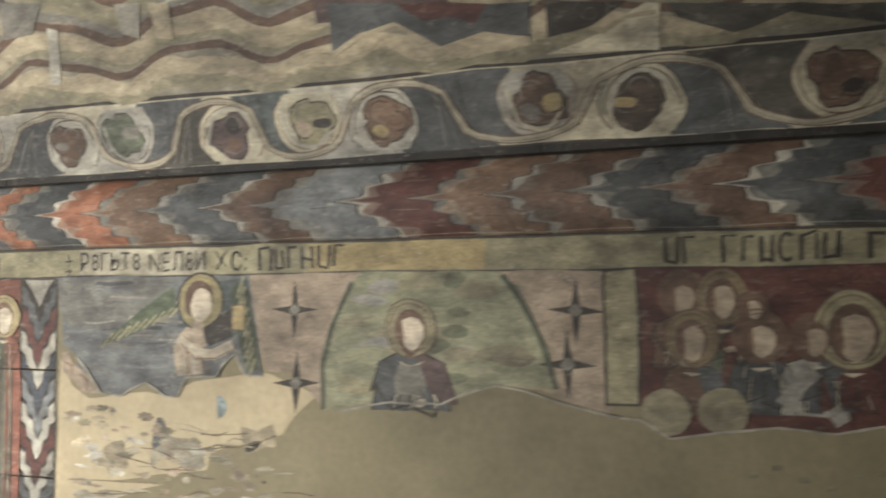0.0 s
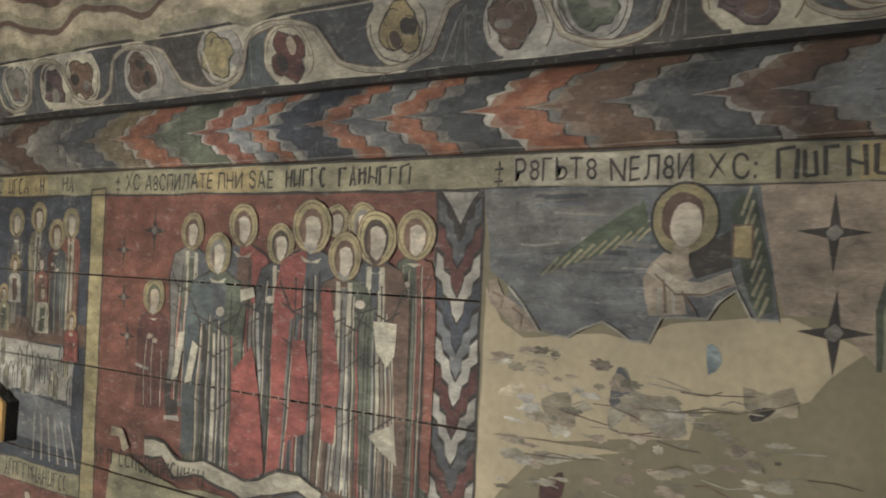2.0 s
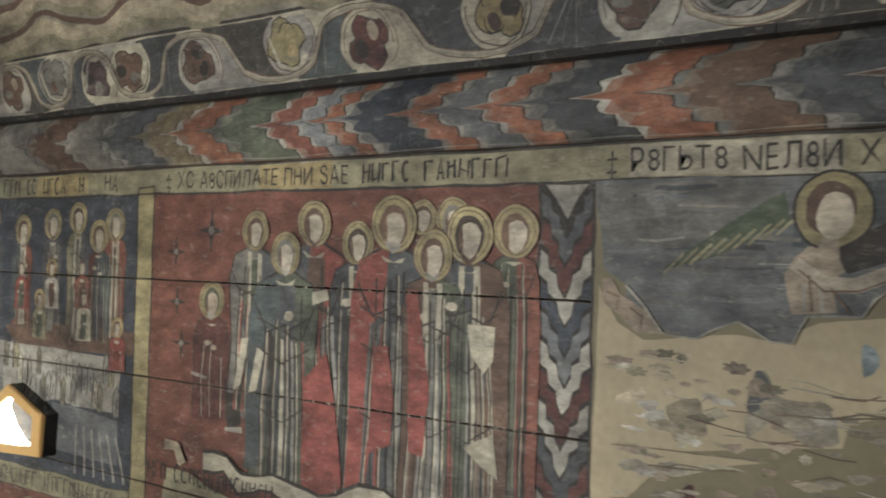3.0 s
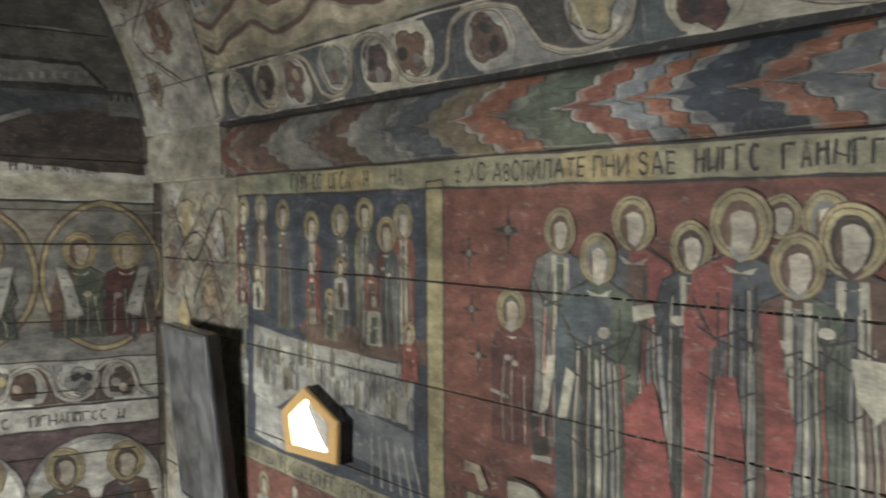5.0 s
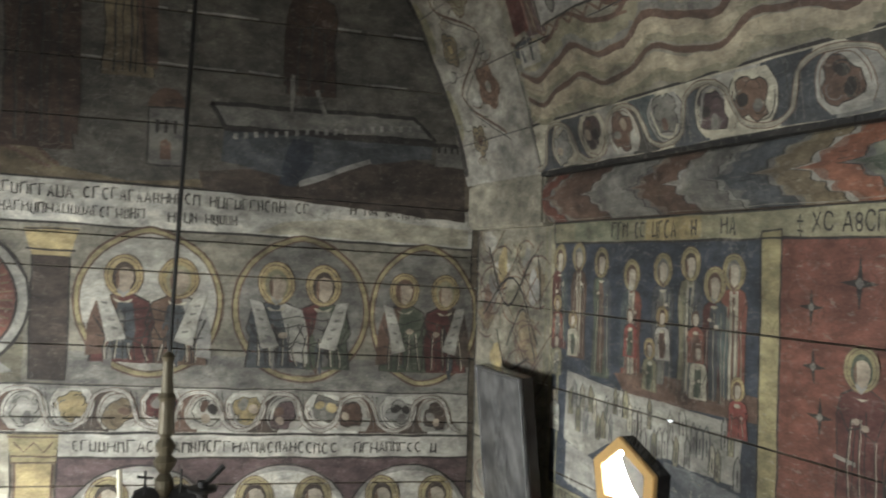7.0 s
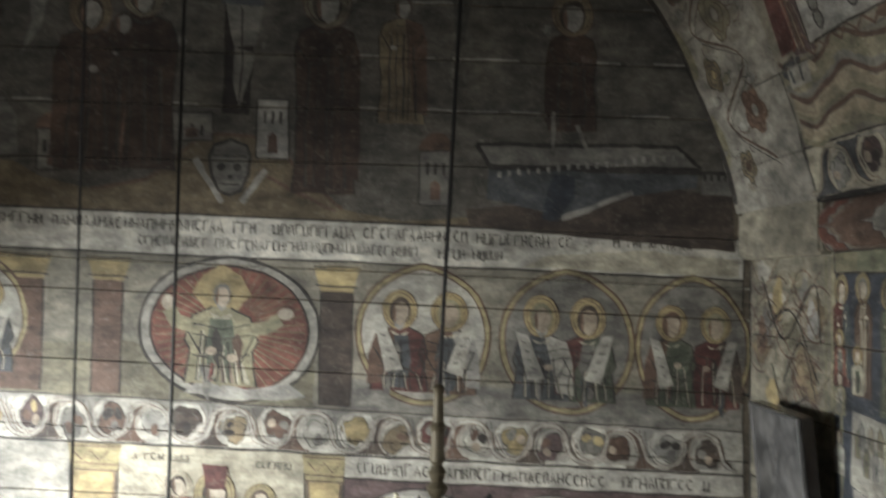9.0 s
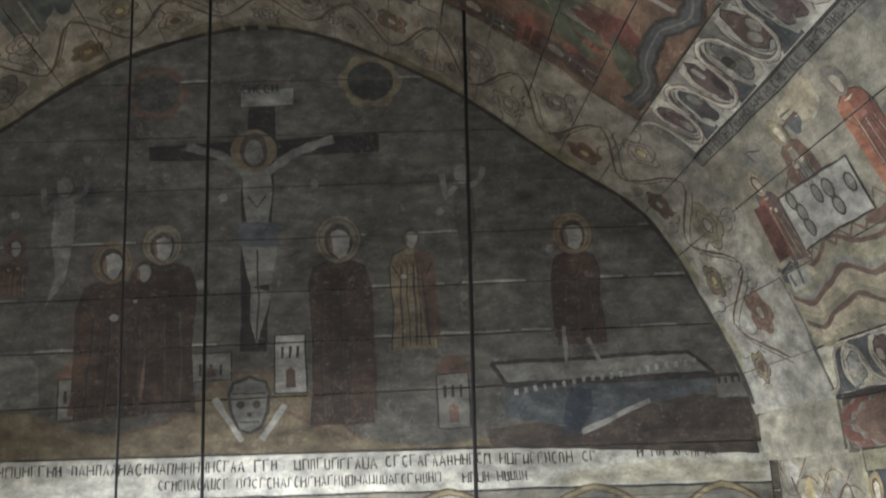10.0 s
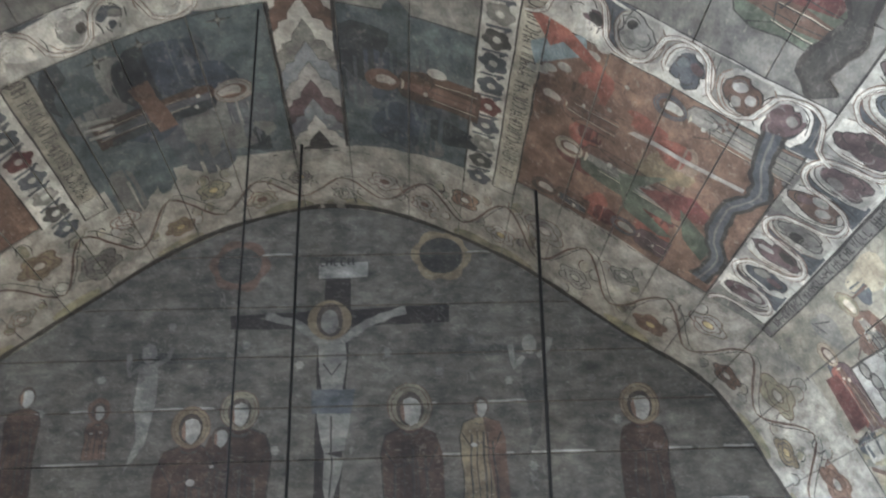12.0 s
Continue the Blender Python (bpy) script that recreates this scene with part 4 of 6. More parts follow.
# ---- angel scene, star ground, arched scene, with lost plaster below ----
loss = mural("broken plaster with flaked patches under the angel scene", "lost_plaster")
ground(loss, on_plaster, 0.125, 0.2, 4.5, TOP, "bare_plaster", 0.002, edge=None)
patch("sandy_plaster", on_plaster, [(0.127, 1.02), *[(0.140, 1.537), (0.183, 1.466), (0.239, 1.435), (0.426, 1.457), (0.485, 1.446), (0.571, 1.486), (0.791, 1.515)], *[(0.922, 1.464), (0.860, 1.407), (0.829, 1.365), (0.668, 1.329), (0.621, 1.313), (0.610, 1.270), (0.321, 1.223)], *[(0.485, 1.224), (0.255, 1.162)]], "sand_plaster", loss, 0.0045)
for pts, m in (([(0.459, 1.387), (0.493, 1.386), (0.507, 1.348), (0.589, 1.343), (0.601, 1.285), (0.572, 1.265), (0.533, 1.275), (0.492, 1.302), (0.448, 1.268), (0.440, 1.301), (0.468, 1.321)], "cream"),
               ([(0.453, 1.387), (0.479, 1.387), (0.490, 1.346), (0.468, 1.319), (0.451, 1.325)], "grey_blue"), ([(0.637, 1.444), (0.669, 1.450), (0.674, 1.411), (0.644, 1.403)], "sky_blue"),
               ([(0.716, 1.375), (0.796, 1.385), (0.812, 1.342), (0.733, 1.324)], "sand"), ([(0.732, 1.341), (0.761, 1.348), (0.757, 1.331), (0.735, 1.326)], "line"), ([(0.283, 1.122), (0.315, 1.137), (0.320, 1.152), (0.343, 1.154), (0.343, 1.105), (0.291, 1.095)], "dark_red"),
               ([(0.186, 1.187), (0.380, 1.201), (0.440, 1.203), (0.306, 1.171), (0.201, 1.171)], "cream"), ([(0.286, 1.309), (0.348, 1.328), (0.376, 1.263), (0.315, 1.242)], "sand"), ([(0.192, 1.321), (0.245, 1.339), (0.233, 1.314), (0.193, 1.297)], "sand")):
    ragged = [(u + 0.007 * math.sin(91 * u + 57 * v), v + 0.006 * math.sin(83 * v + 71 * u)) for u, v in dense(pts)]
    patch("flaked_patch", on_plaster, curved(ragged, True, 2), m, loss, 0.0065)
lines("crack", on_plaster, [[(0.171, 1.215), (0.252, 1.221), (0.354, 1.223), (0.450, 1.223), (0.496, 1.236)], [(0.254, 1.186), (0.331, 1.189), (0.428, 1.198)], [(0.475, 1.197), (0.532, 1.193), (0.596, 1.212), (0.628, 1.207)], [(0.590, 1.321), (0.642, 1.332), (0.693, 1.332)], [(0.498, 1.313), (0.701, 1.331), (0.813, 1.364)]], 0.003, "earth", loss, 0.008)
gl = random.Random(91)
for q in range(150):
    u, v = gl.uniform(0.15, 0.80), gl.uniform(1.04, 1.43)
    if v > 1.36 - 0.25 * (u - 0.15) + 0.1 or v < 1.02 + 0.3 * max(0, u - 0.5):
        continue
    patch("plaster_flake", on_plaster, blob(gl.uniform(.008, .035), gl.uniform(.004, .014), gl.choice((3, 5, 7)), 0.4, 20, gl.random() * 3, u, v), gl.choice(("cream", "pink", "sand", "white", "cream", "sand", "flesh", "mud")), loss, 0.0068)
    if q % 4 == 0:
        lines("plaster_crack", on_plaster, [[(u + 0.05, v + 0.02), (u + gl.uniform(.07, .11), v + 0.02 + gl.uniform(-.012, .012)), (u + gl.uniform(.12, .17), v + 0.02 + gl.uniform(-.02, .01))]], 0.0024, gl.choice(("earth", "umber", "dull_white", "cream")), loss, 0.0078)
angel = mural("grey-blue painted sky with a winged figure holding a lantern")
edge_low = [(0.772, 1.508), (0.724, 1.507), (0.697, 1.559), (0.663, 1.536), (0.644, 1.503), (0.549, 1.498), (0.524, 1.449), (0.484, 1.448), (0.424, 1.485), (0.377, 1.464), (0.348, 1.444), (0.277, 1.456), (0.235, 1.506), (0.199, 1.540), (0.149, 1.574)]
patch("sky_ground", on_plaster, [(0.127, TOP), (0.73, TOP), *edge_low], "grey_blue", angel, 0.007)
patch("dark_sky", on_plaster, [(0.132, 1.747), (0.503, 1.752), (0.473, 1.668), (0.281, 1.616), (0.153, 1.624)], "light_slate", angel, 0.0085)
for q in range(46):
    u, v = gl.uniform(0.14, 0.5), gl.uniform(1.46 + 0.05 * gl.random(), 1.745)
    if v > 1.5 or u > 0.3:
        lines("brush_streak", on_plaster, [[(u, v), (u + gl.uniform(.03, .08), v + gl.uniform(-.004, .004)), (u + gl.uniform(.08, .13), v + gl.uniform(-.006, .006))]], gl.uniform(0.003, 0.011), gl.choice(("grey", "grey_blue", "stone_grey", "slate", "grey_blue", "light_slate")), angel, 0.0088)
patch("dark_sky", on_plaster, [(0.526, 1.730), (0.723, 1.752), (0.736, 1.675), (0.690, 1.600), (0.630, 1.587), (0.586, 1.617), (0.520, 1.625)], "teal", angel, 0.0085)
patch("dark_leaves", on_plaster, [(0.607, 1.629), (0.677, 1.673), (0.685, 1.600), (0.620, 1.576), (0.598, 1.596)], "line", angel, 0.0095)
for j, pts in enumerate(([(0.277, 1.580), (0.368, 1.643), (0.459, 1.707), (0.504, 1.730), (0.518, 1.669), (0.463, 1.646), (0.382, 1.603), (0.309, 1.582)], [(0.675, 1.715), (0.694, 1.741), (0.724, 1.731), (0.754, 1.593), (0.762, 1.523), (0.734, 1.510), (0.706, 1.580)])):
    wing = patch("wing", on_plaster, pts, "green", angel, 0.0105)
    n = 9
    a, b = (pts[0], pts[4]) if j == 0 else (pts[5], pts[1])
    lines("feather_drawing", on_plaster, [[(a[0] + (b[0] - a[0]) * k / n, a[1] + (b[1] - a[1]) * k / n - 0.012), (a[0] + (b[0] - a[0]) * (k + .8) / n + 0.02, a[1] + (b[1] - a[1]) * (k + .8) / n + 0.02)] for k in range(n)], 0.006, "olive", wing, 0.012)
body = patch("painted_figure", on_plaster, [(0.553, 1.627), (0.597, 1.623), (0.615, 1.581), (0.589, 1.563), (0.602, 1.505), (0.521, 1.499), (0.510, 1.570), (0.527, 1.604)], "flesh", angel, 0.0115, label="pale winged figure reaching towards a lantern")
lines("painted_arm", on_plaster, [[(0.528, 1.593), (0.579, 1.557), (0.631, 1.555), (0.691, 1.580)]], 0.028, "pale_flesh", body, 0.013)
lines("arm_edge", on_plaster, [[(0.534, 1.582), (0.579, 1.544), (0.637, 1.546), (0.692, 1.569)], [(0.554, 1.572), (0.559, 1.507)], [(0.590, 1.552), (0.623, 1.507)]], 0.004, "brown", body, 0.0145)
lines("rib_drawing", on_plaster, [[(0.544, 1.555), (0.544, 1.504)], [(0.572, 1.551), (0.577, 1.506)]], 0.006, "dull_white", body, 0.0135)
u, v = (0.589, 1.693)
patch("halo", on_plaster, oval(u, v, 0.066, 0.07, 24), "halo_yellow", body, 0.0125)
lines("halo_rim", on_plaster, [oval(u, v, 0.067, 0.071, 24)], 0.005, "line", body, 0.0135, closed=True)
patch("hair", on_plaster, oval(u - 0.004, v + 0.004, 0.042, 0.05, 18), "umber", body, 0.014)
patch("face", on_plaster, oval(u + 0.004, v - 0.010, 0.030, 0.044, 18), "pale_flesh", body, 0.0155)
patch("neck", on_plaster, [(u - 0.015, v - 0.05), (u + 0.012, v - 0.05), (u + 0.016, v - 0.085), (u - 0.025, v - 0.085)], "flesh", body, 0.0148)
lamp_at = (0.702, 1.653)
patch("lantern", on_plaster, rect(lamp_at[0] - 0.016, lamp_at[1] - 0.032, lamp_at[0] + 0.016, lamp_at[1] + 0.03), "ochre", angel, 0.0125)
lines("lantern_frame", on_plaster, [rect(lamp_at[0] - 0.018, lamp_at[1] - 0.034, lamp_at[0] + 0.018, lamp_at[1] + 0.032)], 0.005, "umber", angel, 0.0135, closed=True)
patch("pink_form", on_plaster, [(0.148, 1.550), (0.171, 1.553), (0.187, 1.521), (0.222, 1.505), (0.270, 1.473), (0.275, 1.450), (0.225, 1.448), (0.182, 1.484), (0.154, 1.501)], "pink", angel, 0.010)
lines("form_drawing", on_plaster, [[(0.159, 1.526), (0.187, 1.515), (0.182, 1.490)], [(0.209, 1.498), (0.236, 1.482), (0.231, 1.458)]], 0.004, "brown", angel, 0.0115)
pinkp = mural("pale pink painted ground with four-pointed stars")
patch("painted_ground", on_plaster, [(0.727, TOP), (1.62, TOP), *[(1.634, 1.446), (1.530, 1.466), (1.480, 1.495), (1.377, 1.504), (1.269, 1.463), (1.042, 1.448), (0.945, 1.431), (0.859, 1.516), (0.780, 1.521), (0.730, 1.653)]], "pink", pinkp, 0.0065)
for u, v in [(0.861, 1.669), (0.867, 1.492), (1.558, 1.668), (1.537, 1.551)]:
    star(pinkp, Spot(on_plaster, u, v), 0.065, lift=0.0085)
arch = mural("pale green arched scene with a seated saint")
ring = [(0.940, 1.431), (0.940, 1.532), (0.967, 1.627), (1.019, 1.735)]
ring2 = [(1.392, 1.750), (1.443, 1.674), (1.487, 1.581), (1.512, 1.496)]
patch("painted_ground", on_plaster, [*ring, (ring[-1][0] + 0.02, TOP), (ring2[0][0], TOP), *ring2, *[(1.455, 1.500), (1.377, 1.504), (1.269, 1.460), (1.115, 1.460)]], "pale_green", arch, 0.008)
lines("arch_line", on_plaster, [ring, ring2], 0.012, "moss", arch, 0.0105)
for q in range(46):
    v = gl.uniform(1.48, 1.74)
    half = 0.27 - 0.45 * max(0.0, v - 1.56)
    u = 1.22 + gl.uniform(-half, half) * 0.8
    patch("green_wash", on_plaster, blob(gl.uniform(.03, .09), gl.uniform(.008, .022), 2, 0.3, 16, gl.random() * 3, u, v), gl.choice(("green_wash", "olive", "pale_green", "green_wash", "mud") if u > 1.2 else ("olive", "pale_green", "grey", "mud")), arch, 0.0095)
u, v = (1.169, 1.622)
figure(arch, Spot(on_plaster, u, v), 0.185, 0.2, "slate", "plum", 0.062, hair="umber", beard="umber", halo="olive", lift=0.011, label="seated saint in plum and slate robes")
darkp = mural("dark red painted panel with a crowd of haloed heads")
patch("painted_ground", on_plaster, [(1.69, TOP), (4.5, TOP), (4.5, 1.45), *[(2.150, 1.445), (2.070, 1.431), (1.966, 1.440), (1.824, 1.413), (1.756, 1.401), (1.693, 1.442)]], "dark_red", darkp, 0.0065)
ground(darkp, on_plaster, 1.62, 1.47, 1.69, TOP, "olive", 0.007, name="border_strip")
for i, (u, v) in enumerate([(1.781, 1.697), (1.861, 1.691), (1.923, 1.674), (1.800, 1.604), (1.933, 1.611), (2.033, 1.612), (2.103, 1.624)]):
    figure(darkp, Spot(on_plaster, u, v), 0.15, 0.13, ("umber", "plum", "dark_red", "umber", "slate", "grey", "dark_red")[i], (None, "slate")[i % 2], (0.048, 0.052, 0.03, 0.055, 0.052, 0.045, 0.072)[i],
           halo=("umber", "earth", "umber", "earth", "umber", "umber", "olive")[i], face="flesh", lift=0.008 + 0.001 * i, folds=3, label="haloed figure in a dark crowd")
for u, v in [(1.746, 1.456), (1.861, 1.463)]:
    patch("pale_halo", on_plaster, oval(u, v, 0.052, 0.05, 18), "mud", darkp, 0.018)
lines("pale_sleeve", on_plaster, [[(1.978, 1.477), (2.000, 1.516), (2.032, 1.551)], [(2.060, 1.458), (2.086, 1.472)]], 0.035, "grey", darkp, 0.019)
lines("plaster_edge", on_plaster, [[(0.983, 1.429), (1.115, 1.457), (1.242, 1.451), (1.310, 1.483), (1.377, 1.502), (1.442, 1.494), (1.530, 1.462), (1.634, 1.446), (1.693, 1.440), (1.756, 1.401), (1.824, 1.413), (1.966, 1.438), (2.070, 1.430), (2.158, 1.449)],
                                 [(0.199, 1.540), (0.235, 1.506), (0.277, 1.452), (0.348, 1.442), (0.378, 1.462), (0.424, 1.483), (0.485, 1.446), (0.524, 1.447), (0.549, 1.495), (0.644, 1.501), (0.663, 1.534), (0.697, 1.557), (0.724, 1.505), (0.772, 1.506)]], 0.005, "dull_white", loss, 0.0195)
for i in range(14):
    u, v = 1.9 + 0.05 * i, 1.33 + 0.02 * math.sin(i * 1.7)
    patch("faint_mark", on_plaster, rect(u, v, u + 0.02, v + 0.012), "mud", loss, 0.004)

# ---- west wall: lunette with the crucifixion ----
lun = mural("smoke-darkened crucifixion scene filling the lunette of the end wall")
rim = [on_vault(WEST, s, 0.0) for s in np.linspace(-3.0, 3.0, 41)]
patch("painted_ground", on_west, [(-2.3, 1.972), (1.93, 1.972), *[(p.y, p.z) for p in rim[::-1]]], "soot_green", lun, 0.002)
E10 = on_west
cross = patch("painted_cross", E10, [(-0.684, 3.351), (-0.247, 3.367), (-0.238, 3.536), (-0.119, 3.533), (-0.114, 3.371), (0.354, 3.387), (0.351, 3.297), (-0.122, 3.280), (-0.164, 2.398), (-0.278, 2.403), (-0.267, 3.273), (-0.682, 3.285)], "cross_brown", lun, 0.004)
patch("title_board", E10, [(-0.275, 3.618), (-0.034, 3.618), (-0.035, 3.540), (-0.274, 3.537)], "grey", lun, 0.005)
lettering(E10, lun, -0.27, -0.06, 3.60, 3.645, 0.035, 0.0065, seed=22, fill=1.0)
body = patch("painted_figure", E10, [(-0.272, 3.245), (-0.145, 3.242), (-0.135, 3.111), (-0.150, 2.978), (-0.115, 2.846), (-0.140, 2.693), (-0.169, 2.545), (-0.207, 2.424), (-0.237, 2.547), (-0.233, 2.684), (-0.268, 2.851), (-0.249, 2.981)], "stone_grey", cross, 0.006, label="pale figure on the cross")
lines("painted_arm", E10, [[(-0.521, 3.346), (-0.368, 3.303), (-0.254, 3.209)], [(0.145, 3.364), (-0.037, 3.299), (-0.160, 3.206)]], 0.04, "stone_grey", body, 0.0065)
patch("loin_cloth", E10, [(-0.294, 2.977), (-0.095, 2.976), (-0.115, 2.859), (-0.288, 2.865)], "slate", body, 0.008)
u, v = (-0.216, 3.318)
patch("halo", E10, oval(u, v, 0.105, 0.1, 22), "earth", body, 0.0075)
patch("hair", E10, oval(u, v, 0.066, 0.085, 16), "smoke_brown", body, 0.009)
patch("face", E10, oval(u, v - 0.01, 0.045, 0.062, 14), "stone_grey", body, 0.0105)
lines("leg_line", E10, [[(-0.202, 2.849), (-0.198, 2.645), (-0.207, 2.448)], [(-0.240, 3.101), (-0.202, 3.046), (-0.165, 3.098)]], 0.008, "line", body, 0.0095)
for j, (pts, yel) in enumerate((([(0.324, 3.649)], "earth"), ([(-0.656, 3.612)], "umber"))):
    u, v = pts[0]
    s = patch("painted_sun", E10, blob(0.15, 0.145, 6, 0.16, 30, 0.2, u, v), yel, lun, 0.004)
    patch("dark_disc", E10, oval(u, v, 0.105, 0.1, 22), "soot", s, 0.006)
hill = patch("painted_hill", E10, [(-1.257, 2.183), (-1.123, 2.183), (-1.007, 2.114), (-0.802, 2.063), (-0.578, 2.114), (-0.398, 2.266), (-0.306, 2.314), (-0.141, 2.306), (-0.023, 2.236), (0.117, 2.112), (0.232, 2.014), (0.490, 1.977), (1.072, 2.028), (1.406, 2.130), (1.909, 2.105), (1.943, 1.935), (1.93, 1.972), (-2.3, 1.972), (-2.3, 2.15)], "earth", lun, 0.0045)
patch("dark_slope", E10, [(0.757, 2.033), (1.326, 2.086), (1.533, 2.135), (1.923, 2.109), (1.932, 1.912), (0.776, 1.969)], "smoke_brown", lun, 0.006)
lines("hill_line", E10, [[(-0.802, 2.063), (-0.578, 2.114), (-0.398, 2.266), (-0.306, 2.314), (-0.141, 2.306), (-0.023, 2.236), (0.117, 2.112), (0.232, 2.014)], [(-0.117, 2.159), (0.022, 2.083), (0.208, 2.004)]], 0.014, "umber", hill, 0.0065)
u, v = (-0.236, 2.165)
skull = patch("painted_skull", E10, [(u - 0.085, v + 0.05), (u - 0.07, v + 0.1), (u, v + 0.125), (u + 0.07, v + 0.1), (u + 0.085, v + 0.05), (u + 0.075, v - 0.02), (u + 0.045, v - 0.09), (u, v - 0.11), (u - 0.045, v - 0.09), (u - 0.075, v - 0.02)], "stone_grey", lun, 0.0085)
lines("skull_rim", E10, [[(u - 0.085, v + 0.05), (u - 0.07, v + 0.1), (u, v + 0.125), (u + 0.07, v + 0.1), (u + 0.085, v + 0.05), (u + 0.075, v - 0.02), (u + 0.045, v - 0.09), (u, v - 0.11), (u - 0.045, v - 0.09), (u - 0.075, v - 0.02)]], 0.014, "line", skull, 0.010, closed=True)
for du, dv, rr in ((-0.035, 0.01, 0.018), (0.03, 0.01, 0.018), (0, -0.03, 0.01)):
    patch("dark_hollow", E10, oval(u + du, v + dv, rr, rr, 10), "line", skull, 0.011)
lines("jaw_line", E10, [[(u - 0.04, v - 0.062), (u + 0.04, v - 0.062)], [(u - 0.07, v + 0.055), (u + 0.07, v + 0.055)]], 0.008, "line", skull, 0.011)
lines("crossed_bone", E10, [[(-0.379, 2.207), (-0.268, 2.025)], [(-0.089, 2.169), (-0.187, 2.025)]], 0.026, "grey", lun, 0.0075)


def tower(at, w, h, m="stone_grey", dome=False):
    u, v = at
    t = patch("painted_tower", E10, rect(u, v - h, u + w, v), m, lun, 0.0068)
    if dome:
        patch("dome", E10, oval(u + w / 2, v, w * 0.55, w * 0.6, 14, 0, 180), "umber", t, 0.0072)
    lines("tower_drawing", E10, [rect(u, v - h, u + w, v)], 0.007, "line", t, 0.008, closed=True)
    lines("slot", E10, [[(u + w * k, v - 0.05), (u + w * k, v - 0.10)] for k in (0.25, 0.5, 0.75)], 0.012, "line", t, 0.0085)
    patch("dark_doorway", E10, [(u + w * .35, v - h * .9), (u + w * .65, v - h * .9), (u + w * .65, v - h * .62), (u + w * .5, v - h * .55), (u + w * .35, v - h * .62)], "umber", t, 0.0088)


tower((-0.128, 2.464), 0.13, 0.25, "grey")
tower((0.559, 2.263), 0.135, 0.22, "stone_grey", True)
tower((-1.025, 2.316), 0.12, 0.17, "stone_grey", True)
tower((-0.483, 2.401), 0.17, 0.12, "stone_grey")
patch("pale_rock", E10, [(-1.280, 2.438), (-1.167, 2.444), (-1.111, 2.371), (-1.103, 2.209), (-1.213, 2.192), (-1.258, 2.195)], "stone_grey", lun, 0.0066)
roof = patch("long_roof", E10, [(0.797, 2.300), (1.672, 2.306), (1.773, 2.214), (0.856, 2.205)], "stone_grey", lun, 0.0068, label="long pale roof")
patch("long_wall", E10, [(0.855, 2.200), (1.772, 2.209), (1.761, 2.136), (1.401, 2.094), (1.194, 2.021), (0.845, 2.075)], "slate", lun, 0.0062)
lines("roof_drawing", E10, [[(0.797, 2.300), (1.672, 2.306), (1.786, 2.213), (0.856, 2.205), (0.797, 2.300)], [(0.855, 2.200), (1.938, 2.196)]], 0.018, "line", roof, 0.0085)
lines("eave_slot", E10, [[(0.9 + 0.042 * k, 2.185 + 0.0035 * k * 1.4), (0.9 + 0.042 * k, 2.16 + 0.0035 * k * 1.4)] for k in range(20)], 0.016, "grey", roof, 0.0088)
patch("small_wall", E10, [(1.790, 2.189), (1.936, 2.189), (1.935, 2.108), (1.782, 2.111)], "stone_grey", lun, 0.0075)
lines("slot", E10, [[(1.80 + 0.03 * k, 2.19), (1.80 + 0.03 * k, 2.16)] for k in range(4)], 0.012, "line", lun, 0.009)
patch("dark_figure", E10, [(1.105, 2.109), (1.137, 2.179), (1.223, 2.163), (1.227, 2.091), (1.155, 2.000), (1.083, 2.008)], "night_blue", lun, 0.0085)
lines("pale_leg", E10, [[(1.13, 2.45), (1.13, 2.28)], [(1.235, 2.39), (1.26, 2.33), (1.285, 2.27)]], 0.018, "stone_grey", lun, 0.0145)
lines("reclining_line", E10, [[(1.169, 2.011), (1.349, 2.073), (1.479, 2.114)]], 0.02, "grey", lun, 0.0083)
for (u, v), tall, wide, robe, mant, r, halo in (((-0.825, 2.809), 0.66, 0.27, "dark_umber", "dark_umber", 0.085, "earth"), ((-0.692, 2.766), 0.6, 0.14, "umber", None, 0.06, None), ((-0.612, 2.877), 0.72, 0.3, "dark_umber", "dark_umber", 0.085, "mud"),
                                                 ((0.154, 2.875), 0.8, 0.27, "dark_umber", "dark_umber", 0.1, "mud"), ((0.474, 2.876), 0.5, 0.2, "earth", "umber", 0.06, None), ((1.210, 2.863), 0.5, 0.22, "dark_umber", "dark_umber", 0.09, "earth"),
                                                 ((-1.568, 2.973), 0.45, 0.16, "dark_umber", None, 0.06, None), ((-1.239, 2.900), 0.22, 0.11, "umber", None, 0.05, "umber")):
    figure(lun, Spot(E10, u, v), tall, wide, robe, mant, r, halo=halo, hair="smoke_brown", face="grey", trim="soot", lift=0.0095, folds=5, under=robe, label="standing robed figure in smoke-dark colours")
